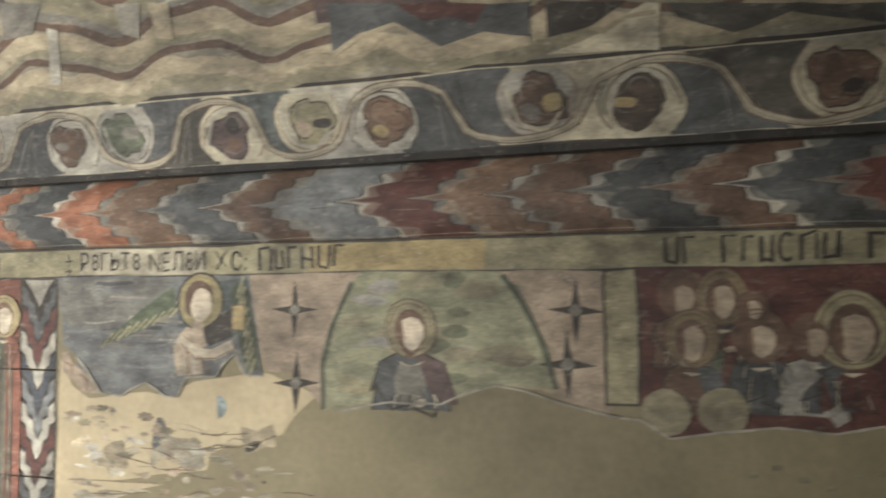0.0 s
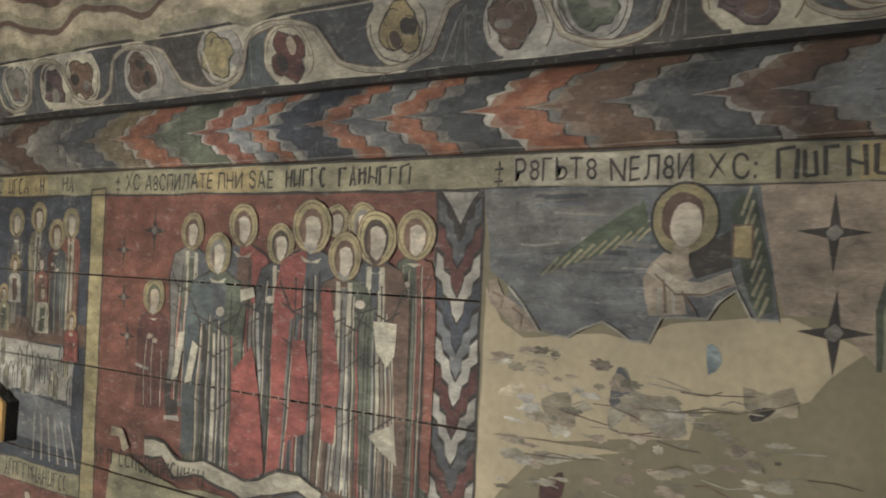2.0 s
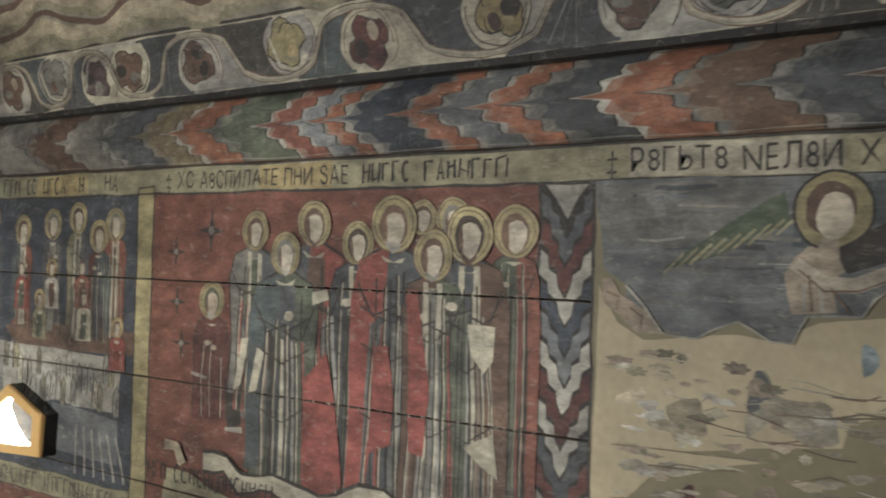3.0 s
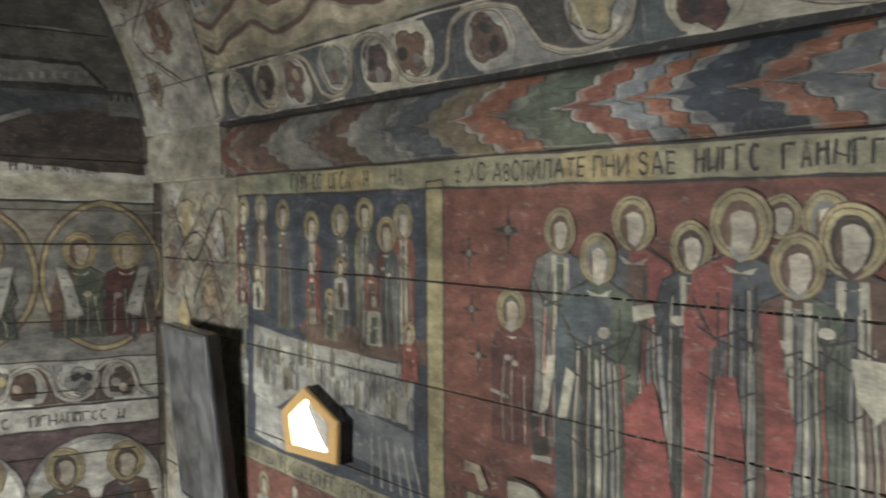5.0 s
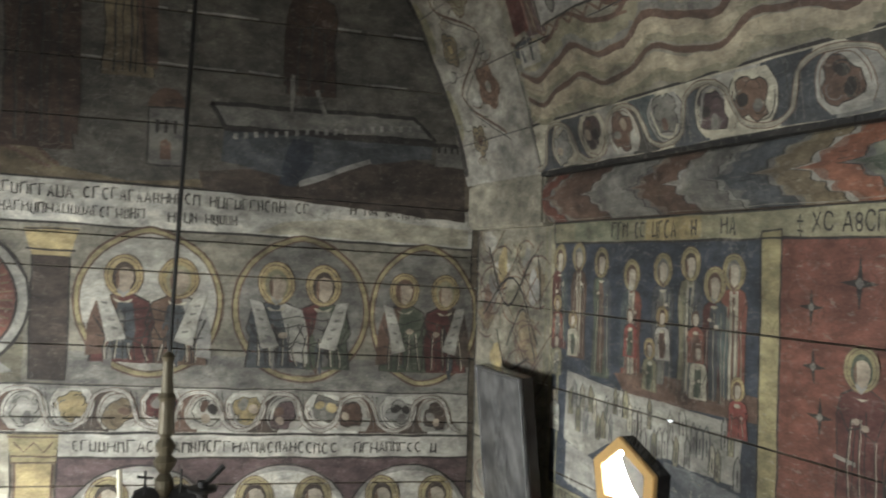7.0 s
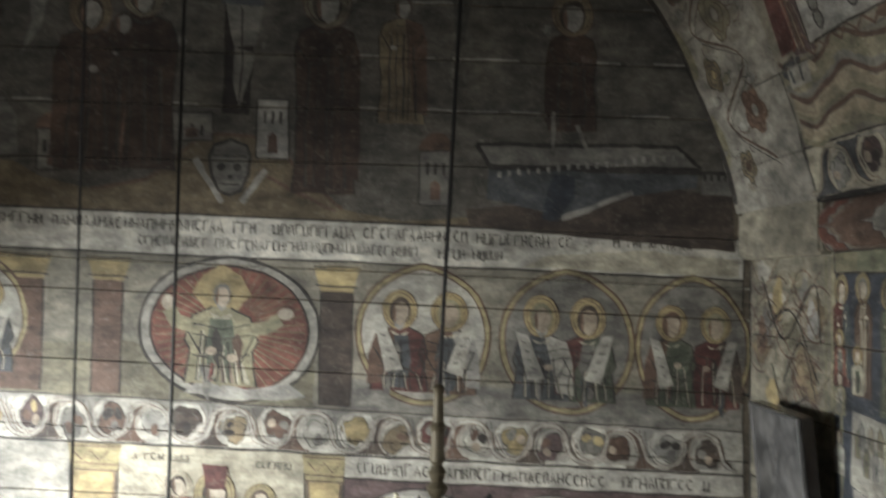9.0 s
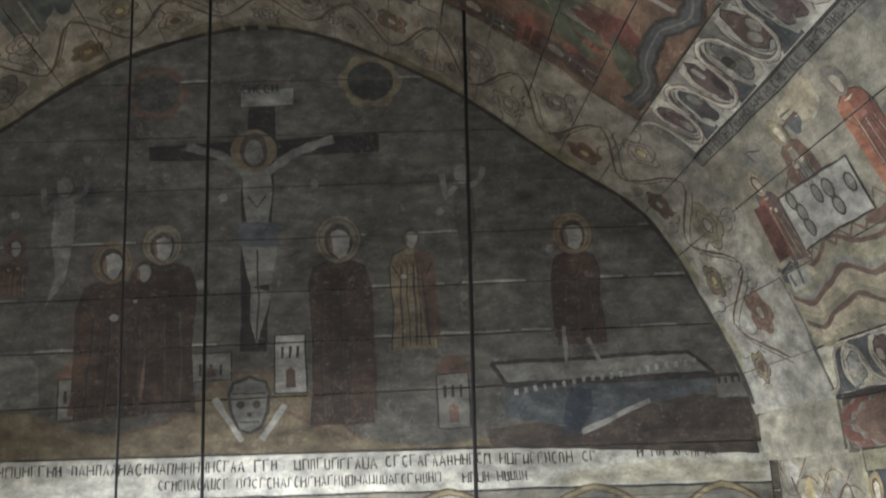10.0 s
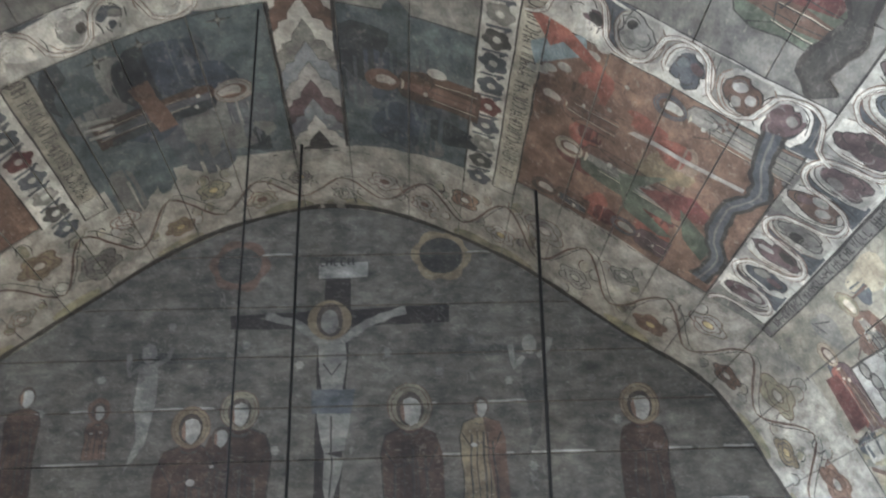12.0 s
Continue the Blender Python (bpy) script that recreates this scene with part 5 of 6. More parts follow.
for side, (u, v) in ((-1, (-1.042, 3.140)), (1, (0.725, 3.144))):
    c = patch("side_cross", E10, [(u - 0.3 * (side > 0) - 0.05, v - 0.02), (u + 0.3 * (side < 0) + 0.05, v - 0.02), (u + 0.3 * (side < 0) + 0.05, v + 0.03), (u - 0.3 * (side > 0) - 0.05, v + 0.03)], "soot", lun, 0.004)
    b = patch("painted_figure", E10, [(u - 0.04, v - 0.02), (u + 0.04, v - 0.02), (u + 0.05, v - 0.2), (u + 0.02, v - 0.4), (u - 0.06, v - 0.52), (u - 0.02, v - 0.38), (u - 0.045, v - 0.2)], "soot" if side > 0 else "stone_grey", lun, 0.006)
    patch("face", E10, oval(u, v + 0.03, 0.035, 0.05, 12), "stone_grey", b, 0.0075)
    lines("painted_arm", E10, [[(u - 0.03, v - 0.03), (u - 0.08, v - 0.08), (u - 0.09, v + 0.03)], [(u + 0.03, v - 0.03), (u + 0.08, v), (u + 0.1, v + 0.06)]], 0.026, "stone_grey", b, 0.0068)
for k in range(15):
    u = (-1.9, -1.25, -0.95, -0.35, 0.05, 0.45, 0.62, 1.0, 1.1, -0.6, 0.25, -1.5, -0.45, 0.7, 0.3)[k]
    v = (2.6, 3.05, 3.3, 3.1, 3.15, 3.2, 3.0, 3.0, 2.8, 3.2, 2.75, 2.9, 2.7, 2.6, 3.05)[k]
    patch("pale_fleck", E10, blob(0.025, 0.025, 6, 0.5, 14, 0, u, v), "stone_grey", lun, 0.004)
for j in (2.43, 2.655, 2.895, 3.66):
    g = random.Random(int(j * 100))
    segs, u = [], -1.9
    while u < 1.7:
        w = g.uniform(0.08, 0.4)
        if g.random() < 0.6 and abs(u) < 1.6 - max(0, j - 2.9):
            segs.append([(u, j + 0.008 + g.uniform(-.003, .003)), (u + w / 2, j + 0.010), (u + w, j + 0.007)])
        u += w + g.uniform(0.03, 0.25)
    lines("worn_edge", E10, segs, 0.009, "grey", lun, 0.0042)

# ---- west wall: lettered band ----
lett = mural("long white lettered band across the end wall", "lettered_band")
ground(lett, on_west, -2.4, 1.80, 1.972, 1.968, "white", 0.003)
lettering(on_west, lett, -2.0, 1.25, 1.898, 1.943, 0.032, 0.005, seed=31, fill=0.92)
lettering(on_west, lett, -0.6, 0.95, 1.832, 1.872, 0.028, 0.005, seed=32, fill=0.9)
lettering(on_west, lett, 1.4, 1.75, 1.91, 1.945, 0.03, 0.005, seed=33, fill=0.85)
patch("bare_smear", on_west, [(1.0, 1.81), (1.95, 1.81), (1.95, 1.88), (1.5, 1.90), (1.1, 1.86)], "cream", lett, 0.0045)

# ---- west wall: medallion row ----
med = mural("row of round medallions with pairs of prophets, grey and yellow")
ground(med, on_west, -2.4, 1.205, 1.972, 1.797, "field", 0.003)
patch("grey_wash", on_west, rect(0.24, 1.21, 1.97, 1.33), "stone_grey", med, 0.0036)
patch("brown_wash", on_west, [(-2.4, 1.21), (0.13, 1.21), (0.13, 1.40), (-0.4, 1.36), (-0.62, 1.44), (-1.2, 1.40), (-2.4, 1.46)], "mud", med, 0.0036)
for u0, u1, m in ((-0.78, -0.66, "umber"), (0.152, 0.285, "smoke_brown"), (-1.15, -0.98, "umber")):
    pil = patch("painted_pillar", on_west, rect(u0, 1.22, u1, 1.68), m, med, 0.0045)
    patch("pillar_head", on_west, [(u0, 1.68), (u1, 1.68), (u1 + 0.03, 1.78), (u0 - 0.03, 1.78)], "ochre", pil, 0.005)
    lines("pillar_drawing", on_west, [[(u0 - 0.02, 1.7), (u1 + 0.02, 1.7)], [(u0 - 0.03, 1.775), (u1 + 0.03, 1.775)], [(u0, 1.22), (u0, 1.68)], [(u1, 1.22), (u1, 1.68)]], 0.007, "line", pil, 0.006)


def medallion(cu, cv, ru, rv, fill, pairs, lift=0.0055):
    def ring(k):
        return [(u, v + 0.03 * rv * max(0.0, 1 - abs(u - cu) / (0.3 * ru)) * (1 if v > cv else 0)) for u, v in oval(cu, cv, ru * k, rv * k, 40)]

    m = patch("medallion", on_west, ring(1), "halo_yellow", med, lift)
    patch("medallion_field", on_west, ring(0.93), fill, m, lift + 0.001)
    lines("medallion_rim", on_west, [ring(1)], 0.008, "umber", m, lift + 0.002, closed=True)
    lines("medallion_inner_rim", on_west, [ring(0.92)], 0.006, "umber", m, lift + 0.002, closed=True)
    for du, robe, mant, hair, brd in pairs:
        f = figure(med, Spot(on_west, cu + du * ru, cv + 0.33 * rv), rv * 1.14, ru * 0.86, robe, mant, ru * 0.26, halo="ochre", hair=hair, beard=brd, lift=lift + 0.003, folds=7, face="flesh", label="half-length prophet with an unrolled scroll")
        k = 1 if du > 0 else -1
        patch("white_scroll", on_west, [(cu + du * ru + k * ru * 0.2, cv + 0.1 * rv), (cu + du * ru + k * ru * 0.38, cv + 0.14 * rv), (cu + du * ru + k * ru * 0.2, cv - 0.55 * rv), (cu + du * ru - k * ru * 0.05, cv - 0.5 * rv)], "dull_white", f, lift + 0.011)
        lines("scroll_writing", on_west, [[(cu + du * ru + k * ru * (0.22 - 0.05 * q), cv - (0.02 + 0.12 * q) * rv), (cu + du * ru + k * ru * (0.3 - 0.05 * q), cv - (0.0 + 0.12 * q) * rv)] for q in range(4)], 0.008, "stone_grey", f, lift + 0.012)
    return m


big = patch("medallion", on_west, oval(-0.22, 1.505, 0.37, 0.292, 44), "dull_white", med, 0.0055)
patch("medallion_field", on_west, oval(-0.22, 1.505, 0.33, 0.262, 44), "brick_red", big, 0.0065)
lines("ray_drawing", on_west, [[(-0.22 + 0.12 * math.cos(a), 1.505 + 0.11 * math.sin(a)), (-0.22 + 0.31 * math.cos(a), 1.505 + 0.25 * math.sin(a))] for a in (i * 2 * math.pi / 48 for i in range(48))], 0.006, "earth", big, 0.0072)
for rr, w in ((1.0, 0.012), (0.88, 0.008)):
    lines("medallion_rim", on_west, [oval(-0.22, 1.505, 0.37 * rr, 0.292 * rr, 44)], w, "line", big, 0.008, closed=True)
patch("cloud_scroll", on_west, [(-0.40, 1.24), (-0.33, 1.30), (-0.15, 1.27), (0.02, 1.30), (0.1, 1.25), (0.0, 1.23), (-0.25, 1.23)], "grey", med, 0.0085)
figure(med, Spot(on_west, -0.255, 1.64), 0.36, 0.30, "olive", None, 0.06, halo=None, hair="stone_grey", beard="grey", lift=0.009, folds=8, face="flesh", label="blessing figure in an olive robe with a yellow star halo")
patch("star_halo", on_west, [(-0.135, 1.65), (-0.175, 1.725), (-0.255, 1.768), (-0.335, 1.725), (-0.375, 1.65), (-0.32, 1.58), (-0.19, 1.58)], "ochre", med, 0.0082)
lines("painted_sleeve", on_west, [[(-0.17, 1.50), (-0.06, 1.52), (-0.01, 1.555)], [(-0.34, 1.50), (-0.44, 1.53), (-0.47, 1.58)]], 0.05, "olive", med, 0.0108)
patch("painted_hand", on_west, oval(0.01, 1.578, 0.035, 0.024, 10), "pale_flesh", med, 0.012)
patch("painted_hand", on_west, oval(-0.475, 1.605, 0.026, 0.032, 10), "pale_flesh", med, 0.012)
medallion(0.585, 1.52, 0.284, 0.278, "dull_white", ((-0.35, "dark_red", "umber", "smoke_brown", "grey"), (0.38, "brown", "grey", "olive", None)))
medallion(1.20, 1.518, 0.292, 0.282, "stone_grey", ((-0.38, "slate", "dull_white", "olive", "dull_white"), (0.3, "moss", "dark_red", "smoke_brown", None)))
medallion(1.75, 1.517, 0.255, 0.282, "stone_grey", ((-0.38, "moss", "umber", "umber", None), (0.38, "dark_red", "smoke_brown", "olive", None)))
medallion(-1.32, 1.51, 0.285, 0.278, "dull_white", ((-0.38, "umber", "slate", "umber", None), (0.38, "slate", "brown", "smoke_brown", "grey")))

# ---- west wall: scroll band ----
scr = mural("white scroll band with brown and ochre flowers", "scroll_band")
ground(scr, on_west, -2.4, 1.022, 1.972, 1.205, "dull_white", 0.003)
scroll_band(scr, on_west, [-2.2 + 0.166 * i for i in range(25)], 1.028, 1.20, ("smoke_brown", "stone_grey", "umber", "grey"), "white", ["umber", "dull_white", "ochre", "earth", "dark_red", "dull_white", "ochre", "plum", "stone_grey", "umber", "grey", "smoke_brown", "earth"], 0.0045, vine_w=0.07, seed=8, loops=("dull_white", "white"))
second = mural("white lettered strip over the lower row of saints", "lettered_band")
ground(second, on_west, 0.262, 0.925, 1.972, 1.018, "white", 0.003)
lettering(on_west, second, 0.32, 1.85, 0.945, 0.99, 0.034, 0.005, seed=41, fill=0.9)

# ---- west wall: lower row ----
low = mural("lower row of apostles under white painted arches on dark red")
ground(low, on_west, 0.262, 0.2, 1.972, 0.922, "plum", 0.003)
for i, cu in enumerate((0.575, 1.145, 1.70)):
    arch_f = patch("arch_field", on_west, [(cu - 0.27, 0.2), (cu + 0.27, 0.2), *oval(cu, 0.645, 0.27, 0.235, 24, 0, 180)], "white", low, 0.0045)
    lines("arch_rim", on_west, [[(cu + 0.27, 0.2), *oval(cu, 0.645, 0.27, 0.235, 24, 0, 180), (cu - 0.27, 0.2)]], 0.02, "grey", arch_f, 0.006)
    lines("arch_edge", on_west, [[(cu + 0.285, 0.2), *oval(cu, 0.645, 0.285, 0.25, 24, 0, 180), (cu - 0.285, 0.2)]], 0.006, "line", arch_f, 0.0066)
    for k in (-1, 1):
        figure(low, Spot(on_west, cu + 0.125 * k, 0.755), 0.5, 0.22, ("umber", "slate", "dark_red", "umber", "moss", "plum")[2 * i + (k > 0)], ("dark_red", "grey_blue", "umber")[i], 0.078,
               hair="smoke_brown", beard=("umber", None)[(i + (k > 0)) % 2], lift=0.0065, folds=6, label="apostle with a broad yellow halo")
    col = patch("painted_column", on_west, rect(cu + 0.285, 0.2, cu + 0.335, 0.68), "sand", low, 0.0048)
throne = mural("pale panel with an enthroned crowned saint between yellow columns")
ground(throne, on_west, -0.66, 0.2, 0.1, 1.018, "cream", 0.003)
ground(throne, on_west, -2.4, 0.2, -0.85, 1.018, "dull_white", 0.003)
for u0, u1 in ((0.10, 0.262), (-0.85, -0.66)):
    c = patch("painted_column", on_west, rect(u0 + 0.015, 0.2, u1 - 0.015, 0.93), "ochre", throne, 0.004)
    patch("column_head", on_west, [(u0 + 0.005, 0.90), (u1 - 0.005, 0.90), (u1 + 0.01, 1.015), (u0 - 0.01, 1.015)], "halo_yellow", c, 0.005)
    lines("column_drawing", on_west, [[(u0, 0.905), (u1, 0.905)], [(u0, 0.93), (u1, 0.93)], [(u0 - .01, 1.005), (u1 + .01, 1.005)], [(u0 + .015, 0.2), (u0 + .015, 0.9)], [(u1 - .015, 0.2), (u1 - .015, 0.9)]], 0.006, "umber", c, 0.006)
    lines("column_zigzag", on_west, [[(u0 + 0.01, 0.985), (u0 + 0.045, 0.945), (u0 + 0.08, 0.985), (u0 + 0.115, 0.945), (u0 + 0.15, 0.985)]], 0.006, "umber", c, 0.0065)
for (u, v), tall, wide, robe, mant, r, hat, halo in (((-0.266, 0.826), 0.55, 0.36, "dull_white", "brick_red", 0.085, "dark_red", "halo_yellow"), ((-0.413, 0.861), 0.3, 0.15, "umber", "orange", 0.05, None, "cream"), ((-0.082, 0.813), 0.3, 0.16, "smoke_brown", "ochre", 0.06, None, "halo_yellow"),
                                                      ((-0.546, 0.715), 0.4, 0.17, "dark_red", "brick_red", 0.055, None, "halo_yellow"), ((0.033, 0.665), 0.35, 0.17, "olive", "ochre", 0.06, None, "halo_yellow")):
    figure(throne, Spot(on_west, u, v), tall, wide, robe, mant, r, halo=halo, hat=hat, hair="smoke_brown", beard="umber" if wide > 0.3 else None, lift=0.006 if wide > .3 else 0.009, folds=7, label="court figure in patterned robes")
lettering(on_west, throne, -0.6, -0.35, 0.955, 0.985, 0.025, 0.005, seed=51)
lettering(on_west, throne, -0.12, 0.06, 0.945, 0.975, 0.025, 0.005, seed=52)

# ---- arch rib and corner pilaster ----
rib = mural("arch rib and corner strip with faint painted flower scrolls", "arch_rib")
bm = bmesh.new()
sheet(bm, on_vault, [(WEST + 0.004, -SPRING), *[(-2.50 - 0.19 * max(0, 1 - abs(s) / 1.0) + 0.02 * math.sin(s * 6), s) for s in np.linspace(-SPRING, SPRING, 61)], (WEST + 0.004, SPRING)], 0.004)
part("rib_ground", bm, P["rib"], rib)
patch("corner_strip", on_north, rect(WEST + 0.004, 0.3, -2.503, 2.03), "corner", rib, 0.003)
bm = bmesh.new()
box(bm, WEST + 0.003, NORTH - 0.056, BEAM_LOW - 0.012, -2.505, NORTH + 0.01, BEAM_HIGH + 0.012)
bmesh.ops.bevel(bm, geom=bm.edges[:], offset=0.012, segments=2, affect="EDGES")
part("corner_block", bm, P["corner"], rib, "rib end where the beam meets it")
g = random.Random(77)
vine = []
for i, s in enumerate(np.arange(-2.92, 2.95, 0.2)):
    s = float(s)
    w = 0.36 + 0.3 * min(1, abs(s) / 1.0)
    u = WEST + 0.09 + (w - 0.12) * (0.3 if i % 2 else 0.72) + g.uniform(-.03, .03)
    vine.append((WEST + 0.09 + (w - 0.12) * (0.8 if i % 2 else 0.2), s))
    spot, rr = Spot(on_vault, u, s), g.uniform(0.06, 0.1) * (0.75 + 0.4 * min(1, abs(s)))
    n, ph = g.choice((4, 5, 6)), g.uniform(0, 3)
    f = put("faded_flower", spot, blob(rr, rr, n, 0.3, 26, ph), g.choice(("brown", "field", "mud", "grey", "grey", "stone_grey", "earth")), rib, 0.006)
    lines("flower_line", on_vault, [spot.at(blob(rr, rr, n, 0.3, 26, ph)), spot.at(blob(rr * .66, rr * .66, n, 0.3, 22, ph + .6)), spot.at(oval(0, 0, rr * .3, rr * .3, 10))], 0.006, g.choice(("umber", "line", "soot")), f, 0.0075, closed=True)
    put("flower_heart", spot, oval(0, 0, rr * .25, rr * .25, 10), g.choice(("ochre", "umber", "dull_white")), f, 0.0072)
    for q in range(3):
        a0, d = g.uniform(0, 360), rr * g.uniform(1.1, 1.7)
        side = Spot(on_vault, u + d * math.cos(a0), s + d * math.sin(a0))
        leaf = put("faded_leaf", side, blob(rr * .5, rr * .26, 2, 0.4, 14, a0), g.choice(("field", "grey", "dull_white", "mud", "stone_grey")), rib, 0.0052)
        lines("leaf_line", on_vault, [side.at(oval(0, 0, rr * .55, rr * .3, 10, a0, a0 + 220))], 0.005, g.choice(("umber", "soot", "line")), leaf, 0.0062)
lines("scroll_line", on_vault, [curved(vine)], 0.012, "umber", rib, 0.0066)
lines("scroll_line", on_vault, [curved([(u + 0.022, s + 0.03) for u, s in vine])], 0.005, "soot", rib, 0.0066)
for s in (-2.3, -1.75, -1.3, -0.75, -0.2, 0.1, 0.75, 0.95, 1.6, 2.35, 2.75):
    put("ochre_patch", Spot(on_vault, WEST + 0.06, s), blob(0.055, 0.13, 3, 0.15, 18, s), "mud" if abs(s) < 1 else "olive", rib, 0.0055)
# dark line painted along the rib for its shadow against the end wall
lines("rib_shadow_line", on_vault, [[(WEST + 0.022 + 0.012 * math.sin(s * 7), s) for s in np.linspace(-2.95, 3.02, 80)]], 0.045, "line", rib, 0.0068)
for k in range(24):
    v = 1.78 - 0.055 * k + g.uniform(-.03, .03)
    u = -3.12 + g.random() * 0.5
    rr = g.uniform(0.05, 0.09)
    spot = Spot(on_north, u, v)
    put("faded_flower", spot, blob(rr, rr * 0.8, g.choice((3, 4, 5)), 0.4, 24, g.uniform(0, 3)), g.choice(("stone_grey", "mud", "rib", "earth")), rib, 0.0055)
    lines("scroll_line", on_north, [spot.at(oval(0, 0, rr * 1.5, rr * 1.2, 14, 40, 300)), spot.at([(-rr * 2, rr), (0, -rr), (rr * 2.4, rr * 1.2)])], 0.007, "umber", rib, 0.007)
for u, v, ru, rv, m in ((-2.95, 1.66, 0.05, 0.10, "ochre"), (-2.72, 1.40, 0.09, 0.10, "earth"), (-3.0, 1.28, 0.07, 0.06, "ochre"), (-2.8, 1.72, 0.06, 0.05, "mud"), (-2.66, 1.58, 0.05, 0.08, "grey"), (-3.1, 1.5, 0.05, 0.09, "brown"), (-2.7, 1.2, 0.06, 0.05, "earth")):
    put("ochre_patch", Spot(on_north, u, v), blob(ru, rv, 3, 0.3, 22, u * 7), m, rib, 0.0062)
lines("scroll_line", on_north, [curved(p) for p in ([(-3.1, 1.75), (-2.9, 1.5), (-2.65, 1.72), (-2.6, 1.5)], [(-3.15, 1.45), (-2.85, 1.62), (-2.62, 1.36)], [(-2.9, 1.33), (-2.75, 1.5), (-2.64, 1.3)], [(-3.0, 1.4), (-2.9, 1.24), (-2.7, 1.3)])], 0.011, "line", rib, 0.0078)
lines("olive_line", on_north, [[(-2.56, 0.3), (-2.56, 1.82)], [(-2.515, 0.3), (-2.515, 1.82)]], 0.014, "olive", rib, 0.006)
# corner shade painted as a narrow dark strip down the north wall
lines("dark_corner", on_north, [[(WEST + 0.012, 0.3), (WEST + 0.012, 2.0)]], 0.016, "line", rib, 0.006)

# ---- vault: lower scroll band ----
sc1 = mural("scroll band of vines and dark flowers above the beam", "scroll_band")
ground(sc1, on_vault, -2.5, 2.885, 4.5, SPRING - 0.004, "cream", 0.003)
cent = [u for u, s in ((-2.322, 2.981), (-2.120, 2.984), (-1.889, 2.992), (-1.707, 2.979), (-1.493, 2.975), (-1.278, 2.960), (-1.046, 2.996), (-0.710, 3.000), (-0.463, 3.011), (-0.119, 2.957), (0.212, 2.953), (0.449, 2.955), (0.701, 2.958), (0.913, 2.960), (1.166, 2.979), (1.458, 2.976), (1.754, 2.999), (2.053, 3.001))]
cent = sorted(cent)
for k in range(9):
    cent.append(cent[-1] + 0.3)
scroll_band(sc1, on_vault, cent, 2.892, SPRING - 0.008, ("slate", "slate", "soot", "teal", "slate"), "cream", ["grey", "plum", "umber", "stone_grey", "plum", "brown", "umber", "halo_yellow", "dark_red", "ochre", "umber", "moss", "plum", "olive", "brown", "umber", "smoke_brown", "umber"], 0.0045, first=-1, vine_w=0.07, seed=21, loops=("cream", "cream", "dull_white", "grey"))
# the board's lower edge stands proud of the beam; its black paints the shadow
bm = bmesh.new()
for k in range(14):
    u0 = -2.5 + 0.5 * k
    box(bm, u0, NORTH - 0.066, 2.008, u0 + 0.498, NORTH - 0.03, 2.024)
part("shadow_edge", bm, P["black"], sc1, "lower edge of the first vault board, blackened as shadow")

# ---- vault: scene band ----
scene_band = mural("pale painted scenes over dark wavy hills on the vault side")
ground(scene_band, on_vault, -2.5, 2.10, 4.5, 2.882, "field", 0.003)
for (s, amp, m, w) in ((2.855, 0.012, "mud", 0.04), (2.83, 0.022, "sand", 0.05), (2.76, 0.026, "mud", 0.03), (2.67, 0.03, "stone_grey", 0.04), (2.79, 0.026, "umber", 0.018), (2.735, 0.028, "sand", 0.05), (2.70, 0.03, "umber", 0.022), (2.64, 0.032, "mud", 0.06), (2.60, 0.034, "umber", 0.016)):
    path = [(u, s + amp * math.sin(u * 13.5 + s * 3) + 0.008 * math.sin(u * 31)) for u in np.arange(-2.48, 4.48, 0.035)]
    lines("wavy_hill", on_vault, [path], w, m, scene_band, 0.0045 + 0.0003 * (w < 0.03))
# coloured fields over the hills
for u0, u1, s0, s1, m in ((-1.35, -0.35, 2.1, 2.57, "stone_grey"), (-0.3, 0.35, 2.1, 2.6, "slate"), (0.4, 1.1, 2.1, 2.62, "sand"), (1.0, 1.32, 2.1, 2.75, "plum"), (1.32, 1.7, 2.1, 2.7, "slate"), (1.75, 2.6, 2.1, 2.7, "line"), (2.6, 4.4, 2.1, 2.6, "stone_grey")):
    patch("painted_field", on_vault, rect(u0, s0, u1, s1), m, scene_band, 0.0055)
UP = (0, -1)
for k, (u, s, tall, wide, robe, mant) in enumerate(((-2.28, 2.28, 0.3, 0.13, "plum", "brick_red"), (-1.98, 2.2, 0.2, 0.15, "brown", "umber"), (-1.6, 2.2, 0.35, 0.16, "brick_red", "orange"), (-1.2, 2.25, 0.3, 0.16, "moss", "dark_red"),
                                                     (-0.9, 2.3, 0.25, 0.16, "slate", "dull_white"), (-0.1, 2.25, 0.3, 0.16, "dark_red", None), (0.2, 2.3, 0.3, 0.15, "grey", "moss"), (0.62, 2.3, 0.3, 0.16, "brown", None), (0.95, 2.3, 0.3, 0.16, "dull_white", None))):
    figure(scene_band, Spot(on_vault, u, s, (1, 0), UP), tall, wide, robe, mant, 0.045, halo=("sand", "mud", "stone_grey")[k % 3], hair=("umber", "olive", "stone_grey")[k % 3], lift=0.007, folds=5, label="small figure in the vault scene")
gw = random.Random(404)
for k in range(60):
    u, s = -2.45 + gw.random() * 4.6, 2.13 + gw.random() * 0.5
    put("colour_wash", Spot(on_vault, u, s), blob(gw.uniform(.04, .13), gw.uniform(.03, .1), 3, 0.3, 16, gw.random() * 3), gw.choice(("sand", "stone_grey", "brown", "slate", "mud", "umber", "field")), scene_band, 0.0062)
    lines("brush_drawing", on_vault, [[(u + gw.uniform(-.1, .1), s + gw.uniform(-.07, .07)) for q in range(3)]], 0.007, gw.choice(("umber", "line", "dull_white")), scene_band, 0.0066)
patch("white_table", on_vault, [(-2.214, 2.364), (-1.769, 2.381), (-1.780, 2.555), (-2.235, 2.560)], "grey", scene_band, 0.009)
